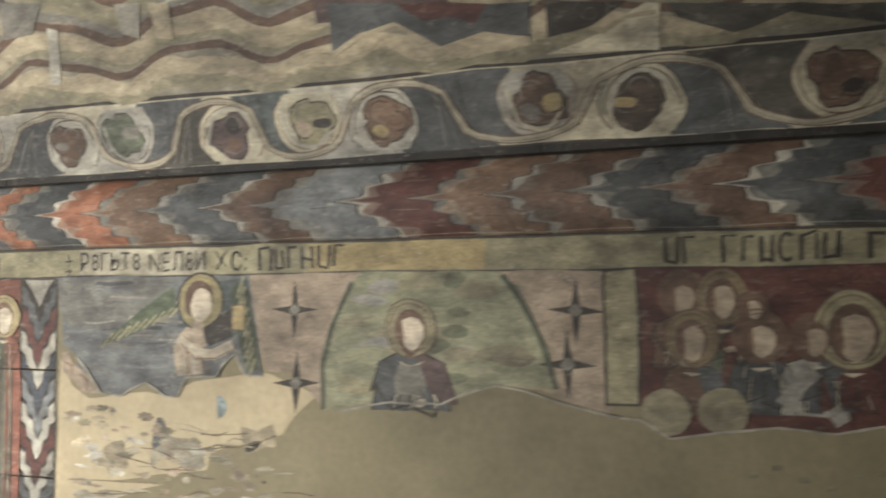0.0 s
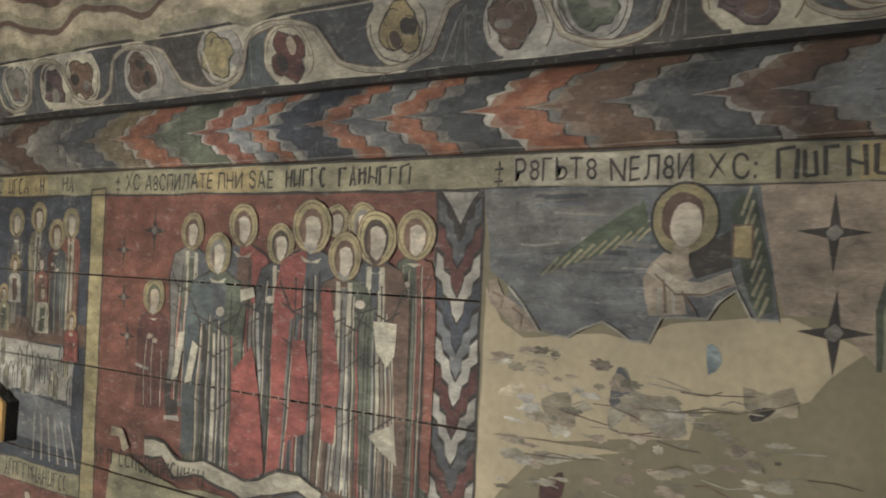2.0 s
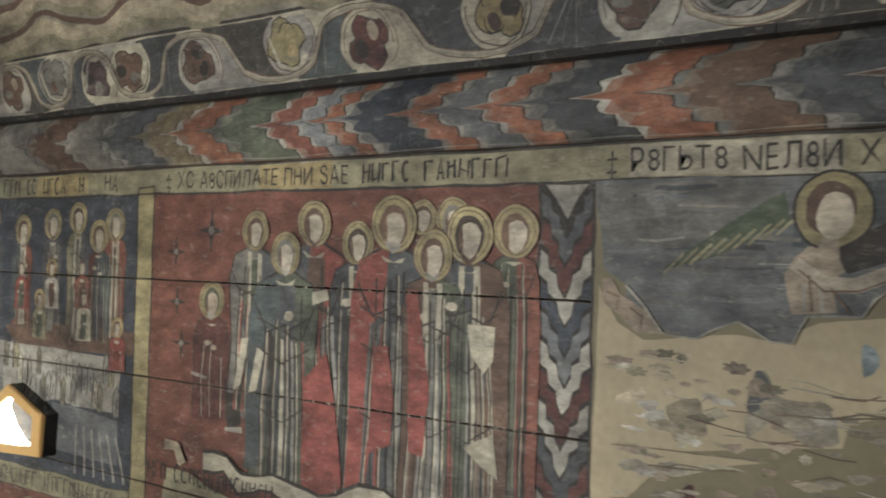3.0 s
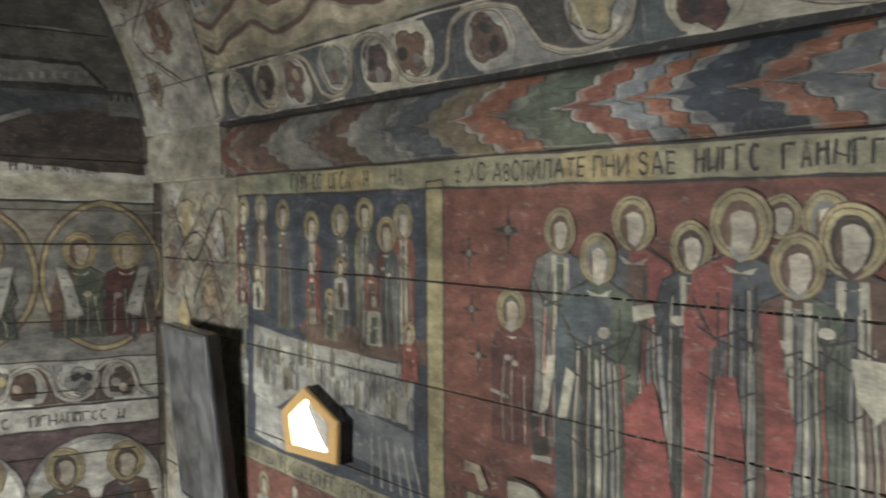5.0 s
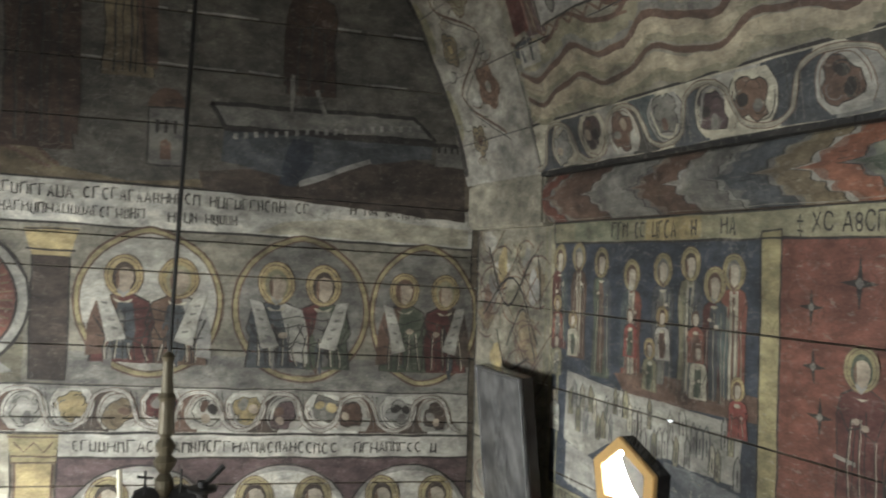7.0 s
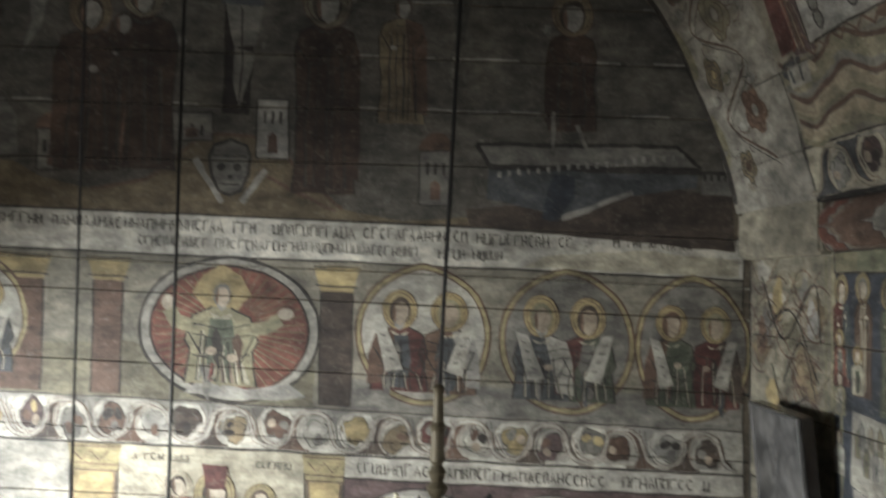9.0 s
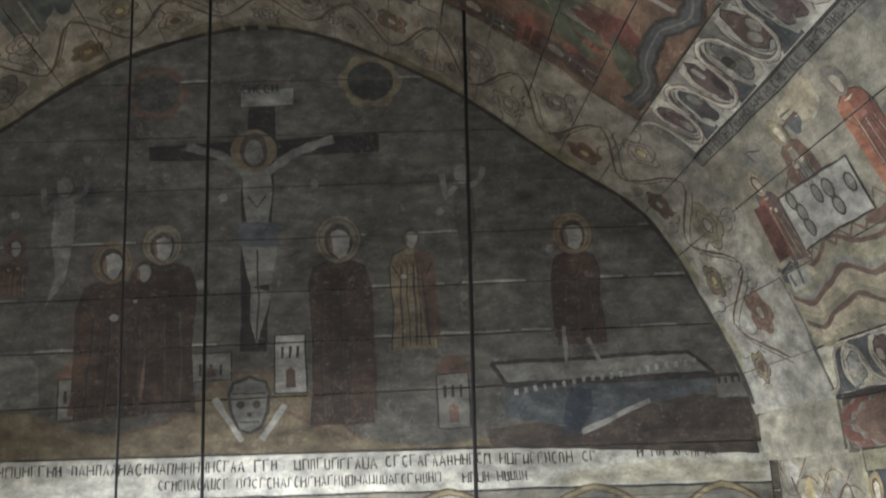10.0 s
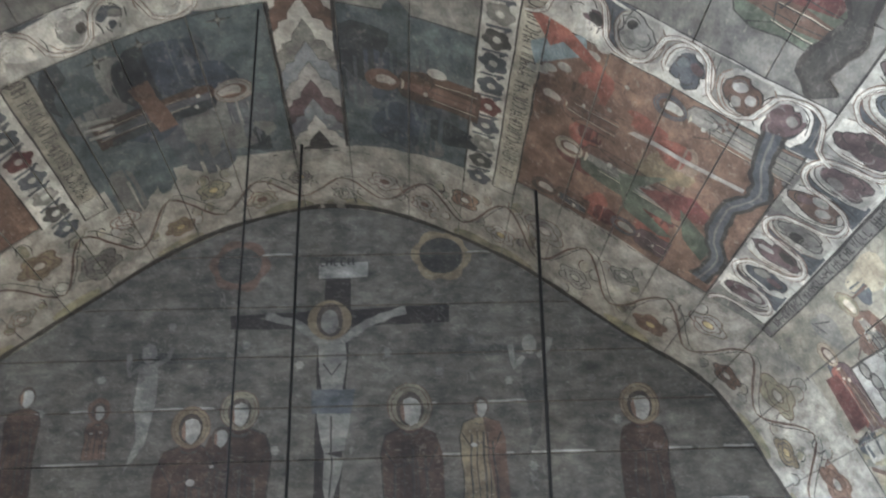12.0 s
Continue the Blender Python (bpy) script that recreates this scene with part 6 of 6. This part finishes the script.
lines("table_line", on_vault, [[(-2.214, 2.364), (-1.769, 2.381), (-1.780, 2.555), (-2.235, 2.560)]], 0.009, "line", scene_band, 0.0105, closed=True)
for u, s in [(-2.149, 2.399), (-2.128, 2.451), (-1.997, 2.424), (-1.928, 2.429), (-2.131, 2.505), (-1.927, 2.492), (-1.815, 2.453)]:
    dish = put("dish", Spot(on_vault, u, s), oval(0, 0, 0.024, 0.03, 12), "stone_grey", scene_band, 0.0105)
    lines("dish_line", on_vault, [oval(u, s, 0.025, 0.031, 12)], 0.008, "line", dish, 0.012, closed=True)
patch("red_cloak", on_vault, [(-2.401, 2.342), (-2.313, 2.350), (-2.325, 2.544), (-2.433, 2.559)], "dark_red", scene_band, 0.0125)
patch("white_gate", on_vault, [(-2.430, 2.595), (-2.283, 2.602), (-2.302, 2.674), (-2.449, 2.670)], "dull_white", scene_band, 0.0105)
lines("gate_drawing", on_vault, [[(-2.416, 2.610), (-2.415, 2.656)], [(-2.346, 2.611), (-2.357, 2.660)]], 0.014, "slate", scene_band, 0.0115)
lines("zigzag_line", on_vault, [[(-2.28 + 0.045 * k, 2.50 + 0.05 * (k % 2)) for k in range(22)], [(-2.28 + 0.045 * k, 2.56 + 0.035 * (k % 2)) for k in range(22)]], 0.012, "brown", scene_band, 0.0075)
for pts, m in (([(0.238, 2.679), (0.271, 2.690), (0.242, 2.823), (0.206, 2.820)], "dull_white"), ([(0.463, 2.642), (0.537, 2.651), (0.514, 2.736), (0.459, 2.717)], "dull_white"), ([(0.561, 2.654), (0.617, 2.660), (0.612, 2.746), (0.564, 2.739)], "sand"), ([(1.034, 2.708), (1.501, 2.763), (1.494, 2.837), (1.396, 2.815), (1.290, 2.834), (1.191, 2.769), (1.106, 2.785), (1.030, 2.817)], "slate"),
               ([(1.198, 2.727), (1.403, 2.751), (1.373, 2.795), (1.270, 2.780)], "dark_red"), ([(1.526, 2.869), (1.637, 2.843), (1.732, 2.789), (1.763, 2.793), (1.758, 2.884)], "cream"), ([(1.534, 2.766), (1.693, 2.785), (1.621, 2.825), (1.531, 2.836)], "line"), ([(1.776, 2.794), (2.169, 2.840), (2.169, 2.876), (2.006, 2.837), (1.902, 2.868), (1.796, 2.824)], "soot"), ([(0.106, 2.601), (0.241, 2.616), (0.189, 2.688), (0.090, 2.700)], "stone_grey")):
    patch("painted_shape", on_vault, pts, m, scene_band, 0.0125)
lines("shape_drawing", on_vault, [[(1.637, 2.843), (1.696, 2.813), (1.753, 2.808)], [(1.030, 2.821), (1.106, 2.787), (1.191, 2.772), (1.290, 2.838), (1.396, 2.817), (1.494, 2.839)]], 0.01, "sand", scene_band, 0.0135)
strip = mural("narrow grey lettered strip along the vault", "lettered_band")
ground(strip, on_vault, -2.5, 2.055, 4.5, 2.10, "stone_grey", 0.004)
lettering(on_vault, strip, -2.4, 0.5, 2.062, 2.092, 0.03, 0.006, seed=61)

# ---- vault: second scroll band, transverse band and upper fields, on both sides ----
def flank(side):
    k = side
    sc2 = mural("white scroll band of vines and dark flowers along the vault", "scroll_band")
    a, b = (1.80, 2.05) if k > 0 else (-2.05, -1.80)
    ground(sc2, on_vault, -2.46, a, 4.5, b, "white", 0.003)
    scroll_band(sc2, on_vault, [-2.36 + 0.155 * i + 0.004 * i * i * 0.5 for i in range(22)], a + 0.005, b - 0.005, ("stone_grey", "slate", "grey", "slate"), "white", ["plum", "slate", "plum", "stone_grey", "umber", "plum"], 0.0045, vine_w=0.055, loops=("white", "dull_white"), petals=("plum", "grey", "stone_grey"), seed=30 + k)
    field = mural("red-brown painted field with figures on the vault" if k > 0 else "orange-brown painted field on the far flank of the vault")
    lo, hi = (0.90, 1.80) if k > 0 else (-1.80, -1.22)
    ground(field, on_vault, -2.5, lo, -1.5, hi, "brown", 0.003)
    g = random.Random(5 + k)
    for i in range(26):
        u, s = -2.4 + g.random() * 0.75, lo + 0.1 + g.random() * (hi - lo - 0.3)
        put("colour_wash", Spot(on_vault, u, s), blob(g.uniform(.04, .13), g.uniform(.03, .12), 3, 0.3, 16, g.random() * 3), g.choice(("earth", "brick_red", "umber", "brown", "dark_red", "light_brown", "dark_brown")), field, 0.0042)
    heads = [(-1.844, 0.959), (-1.589, 1.373), (-2.082, 1.085), (-2.423, 1.027), (-2.377, 1.391)] if k > 0 else [(-2.3, -1.75), (-1.9, -1.7), (-1.65, -1.6)]
    for i, (u, s) in enumerate(heads):
        figure(field, Spot(on_vault, u, s, (1, 0), (0, -k)), (0.28, 0.45, 0.5, 0.2, 0.2)[i], (0.15, 0.16, 0.2, 0.14, 0.14)[i], ("brown", "stone_grey", "umber", "umber", "plum")[i], ("umber", "brown", "moss", None, None)[i], 0.055,
               halo=("umber", "slate", "cream", "smoke_brown", "slate")[i], face="dull_white", lift=0.006, folds=4, label="figure in the red-brown vault scene")
    if k > 0:
        patch("pale_lance", on_vault, [(-1.822, 1.27), (-1.795, 1.289), (-1.775, 1.70), (-1.795, 1.70)], "grey", field, 0.0145)
        patch("green_cloak", on_vault, [(-2.068, 1.290), (-1.933, 1.465), (-2.117, 1.363), (-2.194, 1.432), (-2.262, 1.575), (-2.298, 1.524), (-2.250, 1.359)], "moss", field, 0.0145)
        patch("green_cloak", on_vault, [(-2.066, 1.552), (-2.176, 1.737), (-2.303, 1.709), (-2.221, 1.611)], "moss", field, 0.0145)
        patch("red_cloak", on_vault, [(-2.081, 1.378), (-1.959, 1.575), (-2.044, 1.693), (-2.140, 1.563)], "dark_red", field, 0.0138)
        patch("blue_patch", on_vault, [(-1.621, 0.849), (-1.474, 1.033), (-1.571, 1.054), (-1.725, 0.874)], "sky_blue", field, 0.0075)
        patch("red_flame", on_vault, [(-1.479, 0.830), (-1.475, 0.951), (-1.598, 1.134), (-1.633, 1.110), (-1.561, 0.966), (-1.605, 0.921)], "brick_red", field, 0.0088)
        for p in ([(-1.748, 0.878), (-1.734, 0.908), (-1.708, 0.937), (-1.674, 0.986), (-1.553, 1.071), (-1.495, 1.100)],):
            for u, s in p:
                put("pale_disc", Spot(on_vault, u, s), oval(0, 0, 0.022, 0.028, 10), "dull_white", field, 0.0085)
        for m, w, d in (("line", 0.075, 0.0155), ("slate", 0.046, 0.0168), ("stone_grey", 0.008, 0.018)):
            lines("dark_stream", on_vault, [curved([(-1.461, 1.682), (-1.616, 1.704), (-1.766, 1.752), (-1.919, 1.693), (-2.118, 1.706), (-2.245, 1.760), (-2.426, 1.736)])], w, m, field, d)
        for u, s in [(-1.543, 1.551), (-1.613, 1.212), (-1.763, 1.183)]:
            star(field, Spot(on_vault, u, s), 0.045, "umber", 0.0075)
    fl = mural("white strip of round flowers along the vault", "flower_strip")
    a, b = (0.66, 0.80) if k > 0 else (-1.22, -1.06)
    ground(fl, on_vault, -2.68, a, 4.5, b, "white", 0.003)
    for i in range(34):
        u = -2.6 + 0.13 * i
        spot = Spot(on_vault, u, (a + b) / 2)
        f = put("flower", spot, blob(0.056, 0.06, 5, 0.26, 22, i * 0.7), ("slate", "soot", "stone_grey", "slate", "dark_red", "slate")[i % 6], fl, 0.0045)
        put("flower_heart", spot, oval(0, 0, 0.017, 0.017, 9), "dull_white", f, 0.006)
        lines("leaf_sprig", on_vault, [spot.at([(0.055, -0.05), (0.065, 0.0), (0.075, 0.05)]), spot.at([(0.05, 0.02), (0.08, 0.045)])], 0.014, "slate", fl, 0.0045)
    tx = mural("narrow olive lettered strip along the vault", "lettered_band")
    a, b = (0.80, 0.90) if k > 0 else (-1.06, -0.96)
    ground(tx, on_vault, -2.62, a, 4.5, b, "field", 0.004)
    lettering(on_vault, tx, -2.5, 1.5, a + 0.02, b - 0.02, 0.03, 0.006, seed=70 + k)
    bl = mural("dark teal painted field with dim figures on the vault")
    a, b = (0.12, 0.66) if k > 0 else (-0.96, -0.12)
    ground(bl, on_vault, -2.7, a, -1.72, b, "teal", 0.003)
    for i in range(24):
        u, s = -2.6 + g.random() * 0.8, a + 0.05 + g.random() * (b - a - 0.1)
        put("dark_wash", Spot(on_vault, u, s), blob(g.uniform(.08, .2), g.uniform(.05, .15), 3, 0.25, 16, g.random() * 3), g.choice(("night_blue", "slate", "teal", "dark_slate", "light_slate", "teal")), bl, 0.0042)
    if k < 0:
        u, s = (-2.177, -0.316)
        figure(bl, Spot(on_vault, u, s, (1, 0), (0, 1)), 0.55, 0.16, "dark_umber", "dark_slate", 0.07, halo="stone_grey", face="dull_white", lift=0.006, folds=3, label="pale faced figure lying in shadow")
        lines("brown_bar", on_vault, [[(-1.974, -0.646), (-2.285, -0.593)]], 0.075, "umber", bl, 0.0135)
        lines("white_bar", on_vault, [[(-2.061, -0.892), (-2.092, -0.780)], [(-2.107, -0.890), (-2.135, -0.783)], [(-2.158, -0.889), (-2.177, -0.788)]], 0.02, "grey", bl, 0.0135)
        for u, s in [(-1.784, -0.583), (-1.770, -0.294), (-1.789, -0.737)]:
            star(bl, Spot(on_vault, u, s), 0.045, "line", 0.006)
    else:
        u, s = (-2.121, 0.299)
        figure(bl, Spot(on_vault, u, s, (1, 0), (0, -1)), 0.4, 0.2, "dark_umber", "dark_brown", 0.065, halo="umber", face="dull_white", lift=0.006, folds=3, label="pale faced figure in a plum robe")
        u, s = (-1.995, 0.516)
        put("pale_disc", Spot(on_vault, u, s), oval(0, 0, 0.03, 0.04, 12), "grey", bl, 0.0135)
    # transverse band and what lies behind it
    cross_band = mural("white scroll band running across the vault", "scroll_band")
    a, b = (0.90, 1.80) if k > 0 else (-1.06, -0.12)
    x0, x1 = (-1.5, -1.27) if k > 0 else (-1.72, -1.50)
    ground(cross_band, on_vault, x0, a, x1, b, "white", 0.003)
    swap = lambda u, s, lift: on_vault(s, u, lift)
    JOINTS[swap], STEP[swap] = [], 9
    scroll_band(cross_band, swap, [a + 0.09 + 0.18 * i for i in range(int((b - a) / 0.18))], x0 + 0.005, x1 - 0.005, ("stone_grey", "slate", "grey"), "white", ["plum", "grey", "slate", "umber"], 0.0045, vine_w=0.055, loops=("white", "dull_white"), petals=("plum", "grey", "stone_grey"), seed=90 + k)
    beyond = mural("grey-green painted field with dark stars further along the vault")
    ground(beyond, on_vault, x1, a, 1.2, b, "stone_grey", 0.003)
    for i in range(8):
        star(beyond, Spot(on_vault, x1 + 0.15 + 0.25 * g.random() + 0.2 * i, a + 0.1 + (b - a - 0.2) * g.random()), 0.07, "line", 0.005)
    for i in range(4):
        figure(beyond, Spot(on_vault, x1 + 0.25 + 0.35 * i, (a + b) / 2, (1, 0), (0, -k)), 0.35, 0.2, ("moss", "slate", "brown")[i % 3], "dark_red", 0.055, lift=0.006, folds=4, label="figure in the further vault scene")
    if k > 0:
        lines("dark_stream", on_vault, [curved([(x1 + 0.03, 1.74), (x1 + 0.12, 1.68), (x1 + 0.3, 1.72), (x1 + 0.5, 1.66), (x1 + 0.8, 1.72)])], 0.09, "line", beyond, 0.0145)
        lines("grey_stream", on_vault, [curved([(x1 + 0.03, 1.74), (x1 + 0.12, 1.68), (x1 + 0.3, 1.72), (x1 + 0.5, 1.66), (x1 + 0.8, 1.72)])], 0.055, "soot", beyond, 0.0158)


flank(1)
flank(-1)
crown = mural("stepped grey and plum zigzags along the crown of the vault", "zigzag_strip")
ground(crown, on_vault, -2.7, -0.12, 4.5, 0.12, "line", 0.003)
tint = ("dull_white", "grey_blue", "plum", "grey", "grey_blue", "stone_grey", "dull_white", "umber")
for i in range(40):
    u = -2.72 + 0.12 * i
    pts = [(u + a, s) for s, a in ((-0.11, 0.0), (-0.09, 0.02), (-0.085, 0.05), (-0.05, 0.065), (-0.045, 0.10), (0, 0.18), (0.03, 0.11), (0.04, 0.07), (0.075, 0.06), (0.085, 0.02), (0.11, 0.0))]
    back = [(u + 0.115 + a, s) for s, a in ((0.11, 0.0), (0.085, 0.02), (0.075, 0.06), (0.04, 0.07), (0.03, 0.11), (0, 0.18), (-0.045, 0.10), (-0.05, 0.065), (-0.085, 0.05), (-0.09, 0.02), (-0.11, 0.0))]
    patch("zigzag", on_vault, pts + back, tint[i % 8], crown, 0.0045 + 0.0003 * (i % 2))

# ---- window in the north wall ----
cu, cv = sum(p[0] for p in WINDOW) / 5, sum(p[1] for p in WINDOW) / 5


def scaled(k):
    return [(cu + (u - cu) * k, cv + (v - cv) * k) for u, v in WINDOW]


def pentagon_ring(outer, inner, y0, y1):
    bm = bmesh.new()
    rings = []
    for loop, y in ((outer, y0), (outer, y1), (inner, y1), (inner, y0)):
        rings.append([bm.verts.new((u, y, v)) for u, v in loop])
    for a, b in zip(rings, rings[1:] + rings[:1]):
        for i in range(5):
            bm.faces.new((a[i], a[(i + 1) % 5], b[(i + 1) % 5], b[i]))
    bmesh.ops.recalc_face_normals(bm, faces=bm.faces[:])
    return bm


window = tagged(new("window_1"), "small five-sided window with a yellow pine frame, bright outside", "window", kind="structure")
frame_front = pentagon_ring(scaled(0.97), scaled(0.68), NORTH - 0.062, NORTH - 0.045)
bmesh.ops.bevel(frame_front, geom=frame_front.edges[:], offset=0.003, segments=2, affect="EDGES")
part("window_frame", frame_front, VARNISH, window, "yellow varnished pine frame")
part("window_casing", pentagon_ring(scaled(0.98), scaled(0.86), NORTH - 0.045, NORTH + 0.17), FRAME_DARK, window, "dark casing set in the logs")
bm = bmesh.new()
bm.faces.new([bm.verts.new((u, NORTH - 0.047, v)) for u, v in scaled(0.70)])
pane = part("pane", bm, GLASS, window)
pane.visible_shadow = False
# added grey plate that hides the glow behind one side of the pane
hole = scaled(0.8)
bm = bmesh.new()
bm.faces.new([bm.verts.new((u, NORTH - 0.01, v)) for u, v in (hole[0], hole[4], hole[3], (cu + 0.05, cv - 0.055), (cu - 0.01, cv - 0.01), (cu - 0.055, cv + 0.05))])
part("pane_dimmer", bm, P["grey"], window, "grey plate added behind the pane to dim one side")
bm = bmesh.new()
box(bm, -2.6, NORTH + 0.6, 0.2, -1.2, NORTH + 0.62, 1.9)
tagged(part("backdrop", bm, SKYLIGHT, None), "bright overcast daylight outside the window", "backdrop", kind="structure")

# ---- framed dark panel in the corner, tilted off the wall ----
def framed_board():
    b = thing("framed_panel", "tarnished dark panel in a black frame hung in the corner", "picture")
    hinge = Vector((-2.90, NORTH - 0.055, 0.56))
    m = Matrix.Translation(hinge) @ Euler((radians(6), 0, radians(-3))).to_matrix().to_4x4()
    def bit(name, x0, y0, z0, x1, y1, z1, mat, label=""):
        bm = bmesh.new()
        box(bm, x0, y0, z0, x1, y1, z1)
        bmesh.ops.bevel(bm, geom=bm.edges[:], offset=0.003, segments=1, affect="EDGES")
        bmesh.ops.transform(bm, matrix=m, verts=bm.verts[:])
        return part(name, bm, mat, b, label)
    W, H = 0.46, 0.70
    bit("panel", 0.012, -0.012, 0.012, W - 0.012, 0.0, H - 0.012, PANEL, "tarnished grey picture surface")
    bit("back_box", 0, 0.0, 0, W, 0.045, H, FRAME_DARK, "black box sides")
    for x0, x1, z0, z1 in ((0, 0.012, 0, H), (W - 0.012, W, 0, H), (0.012, W - 0.012, 0, 0.012), (0.012, W - 0.012, H - 0.012, H)):
        bit("frame_rail", x0, -0.016, z0, x1, 0.0, z1, PANEL)
    for (dx, dz, rx, rz, mt) in ((0.22, 0.52, 0.035, 0.09, "grey"), (0.21, 0.32, 0.075, 0.16, "stone_grey"), (0.2, 0.12, 0.05, 0.08, "grey"), (0.33, 0.16, 0.03, 0.12, "soot")):
        bm = bmesh.new()
        bm.faces.new([bm.verts.new((dx + a, -0.0135, dz + c)) for a, c in blob(rx, rz, 3, 0.2, 22, dx * 9)])
        bmesh.ops.transform(bm, matrix=m, verts=bm.verts[:])
        part("dull_stain", bm, PANEL, b)
    return b


framed_board()

# ---- chandelier and its cables ----
def tube(bm, a, b, r, n=8):
    a, b = Vector(a), Vector(b)
    q = (b - a).to_track_quat("Z", "Y").to_matrix().to_4x4()
    bmesh.ops.create_cone(bm, cap_ends=True, segments=n, radius1=r, radius2=r, depth=(b - a).length, matrix=Matrix.Translation((a + b) / 2) @ q)


def turned(bm, x, y, rows, n=14):
    rings = [[bm.verts.new((x + r * 1.25 * math.cos(2 * math.pi * i / n), y + r * 1.25 * math.sin(2 * math.pi * i / n), z)) for i in range(n)] for z, r in rows]
    for a, b in zip(rings, rings[1:]):
        for i in range(n):
            bm.faces.new((a[i], a[(i + 1) % n], b[(i + 1) % n], b[i]))
    bm.faces.new(rings[0][::-1])
    bm.faces.new(rings[-1])


CX, CY = -2.5, 0.605
TOPZ = 3.62
chand = thing("chandelier", "black iron chandelier with heart-shaped plate and brass stem", "chandelier")
bm = bmesh.new()
tube(bm, (CX, CY, 1.30), (CX, 0.70, TOPZ + 0.03), 0.007)
part("hanging_rod", bm, IRON, chand)
bm = bmesh.new()
turned(bm, CX, CY, [(0.82, 0.012), (0.85, 0.018), (0.87, 0.026), (0.90, 0.014), (0.925, 0.024), (0.95, 0.024), (0.97, 0.012), (0.99, 0.024), (1.01, 0.03), (1.03, 0.016), (1.06, 0.026), (1.085, 0.013), (1.10, 0.022), (1.2, 0.018), (1.215, 0.024), (1.23, 0.016), (1.33, 0.013), (1.345, 0.018), (1.36, 0.006)])
part("stem", bm, BRASS, chand, "turned brass stem")
bm = bmesh.new()
prof = [(0.0, 0.745), (0.02, 0.782), (0.055, 0.795), (0.09, 0.782), (0.108, 0.74), (0.10, 0.68), (0.075, 0.61), (0.04, 0.55), (0.0, 0.51)]
prof = [(a, b + 0.135) for a, b in prof]
loop = prof + [(-a, b) for a, b in prof[-2:0:-1]]
f = [bm.verts.new((CX - 0.012, CY + a, b)) for a, b in loop]
r = [bm.verts.new((CX + 0.012, CY + a, b)) for a, b in loop]
bm.faces.new(f)
bm.faces.new(r[::-1])
for i in range(len(f)):
    bm.faces.new((f[i], f[(i + 1) % len(f)], r[(i + 1) % len(f)], r[i]))
bmesh.ops.recalc_face_normals(bm, faces=bm.faces[:])
part("heart_plate", bm, IRON, chand, "black heart-shaped plate")
for k, (dy, dz, lean) in enumerate(((-0.135, 0.885, 0.0), (0.115, 0.93, 0.05), (-0.13, 0.70, 0.0), (0.15, 0.72, 0.0))):
    bm = bmesh.new()
    pts = [Vector((CX, CY + 0.03 * (1 if dy > 0 else -1), 0.66)), Vector((CX + 0.03, CY + dy * 0.6, 0.68)), Vector((CX + 0.05, CY + dy * 0.85, 0.76 if k < 2 else 0.66)), Vector((CX + 0.05, CY + dy, dz - 0.02))]
    for a, b in zip(pts, pts[1:]):
        tube(bm, a, b, 0.011)
    arm = part("arm", bm, IRON, chand)
    bm = bmesh.new()
    turned(bm, CX + 0.05, CY + dy, [(dz - 0.075, 0.008), (dz - 0.06, 0.024), (dz - 0.045, 0.01), (dz - 0.02, 0.016), (dz - 0.012, 0.036), (dz - 0.002, 0.04), (dz, 0.012), (dz + 0.02, 0.014)], 12)
    cup = part("candle_cup", bm, IRON, arm)
    bm = bmesh.new()
    if k != 1:
        tube(bm, (CX + 0.05, CY + dy, dz), (CX + 0.05, CY + dy - 0.004, dz + 0.115), 0.008, 10)
        part("candle", bm, WAX, arm, "thin burnt candle")
    else:
        tube(bm, (CX + 0.05, CY + dy, dz), (CX + 0.05, CY + dy + 0.065, dz + 0.065), 0.009, 10)
        part("candle", bm, IRON, arm, "leaning dark snuffer")
bm = bmesh.new()
tube(bm, (CX + 0.02, CY - 0.06, 0.91), (CX + 0.02, CY - 0.06, 0.985), 0.004)
tube(bm, (CX + 0.02, CY - 0.085, 0.968), (CX + 0.02, CY - 0.035, 0.960), 0.004)
tube(bm, (CX + 0.02, CY + 0.05, 0.91), (CX + 0.02, CY + 0.05, 0.985), 0.004)
part("small_cross", bm, IRON, chand)


def cable(x, y0, y1, z0, z1, r):
    c = thing("hanging_cable", "thin dark cable hanging from the vault", "cable", group="cables from the vault")
    bm = bmesh.new()
    n = 1
    for i in range(n):
        tube(bm, (x, y0 + (y1 - y0) * i / n, z0 + (z1 - z0) * i / n), (x, y0 + (y1 - y0) * (i + 1) / n, z0 + (z1 - z0) * (i + 1) / n), r)
    part("cable", bm, IRON, c)


cable(-2.64, -0.325, -0.305, 0.05, 3.92, 0.006)
cable(-1.75, -0.355, -0.365, 0.05, 3.91, 0.0035)
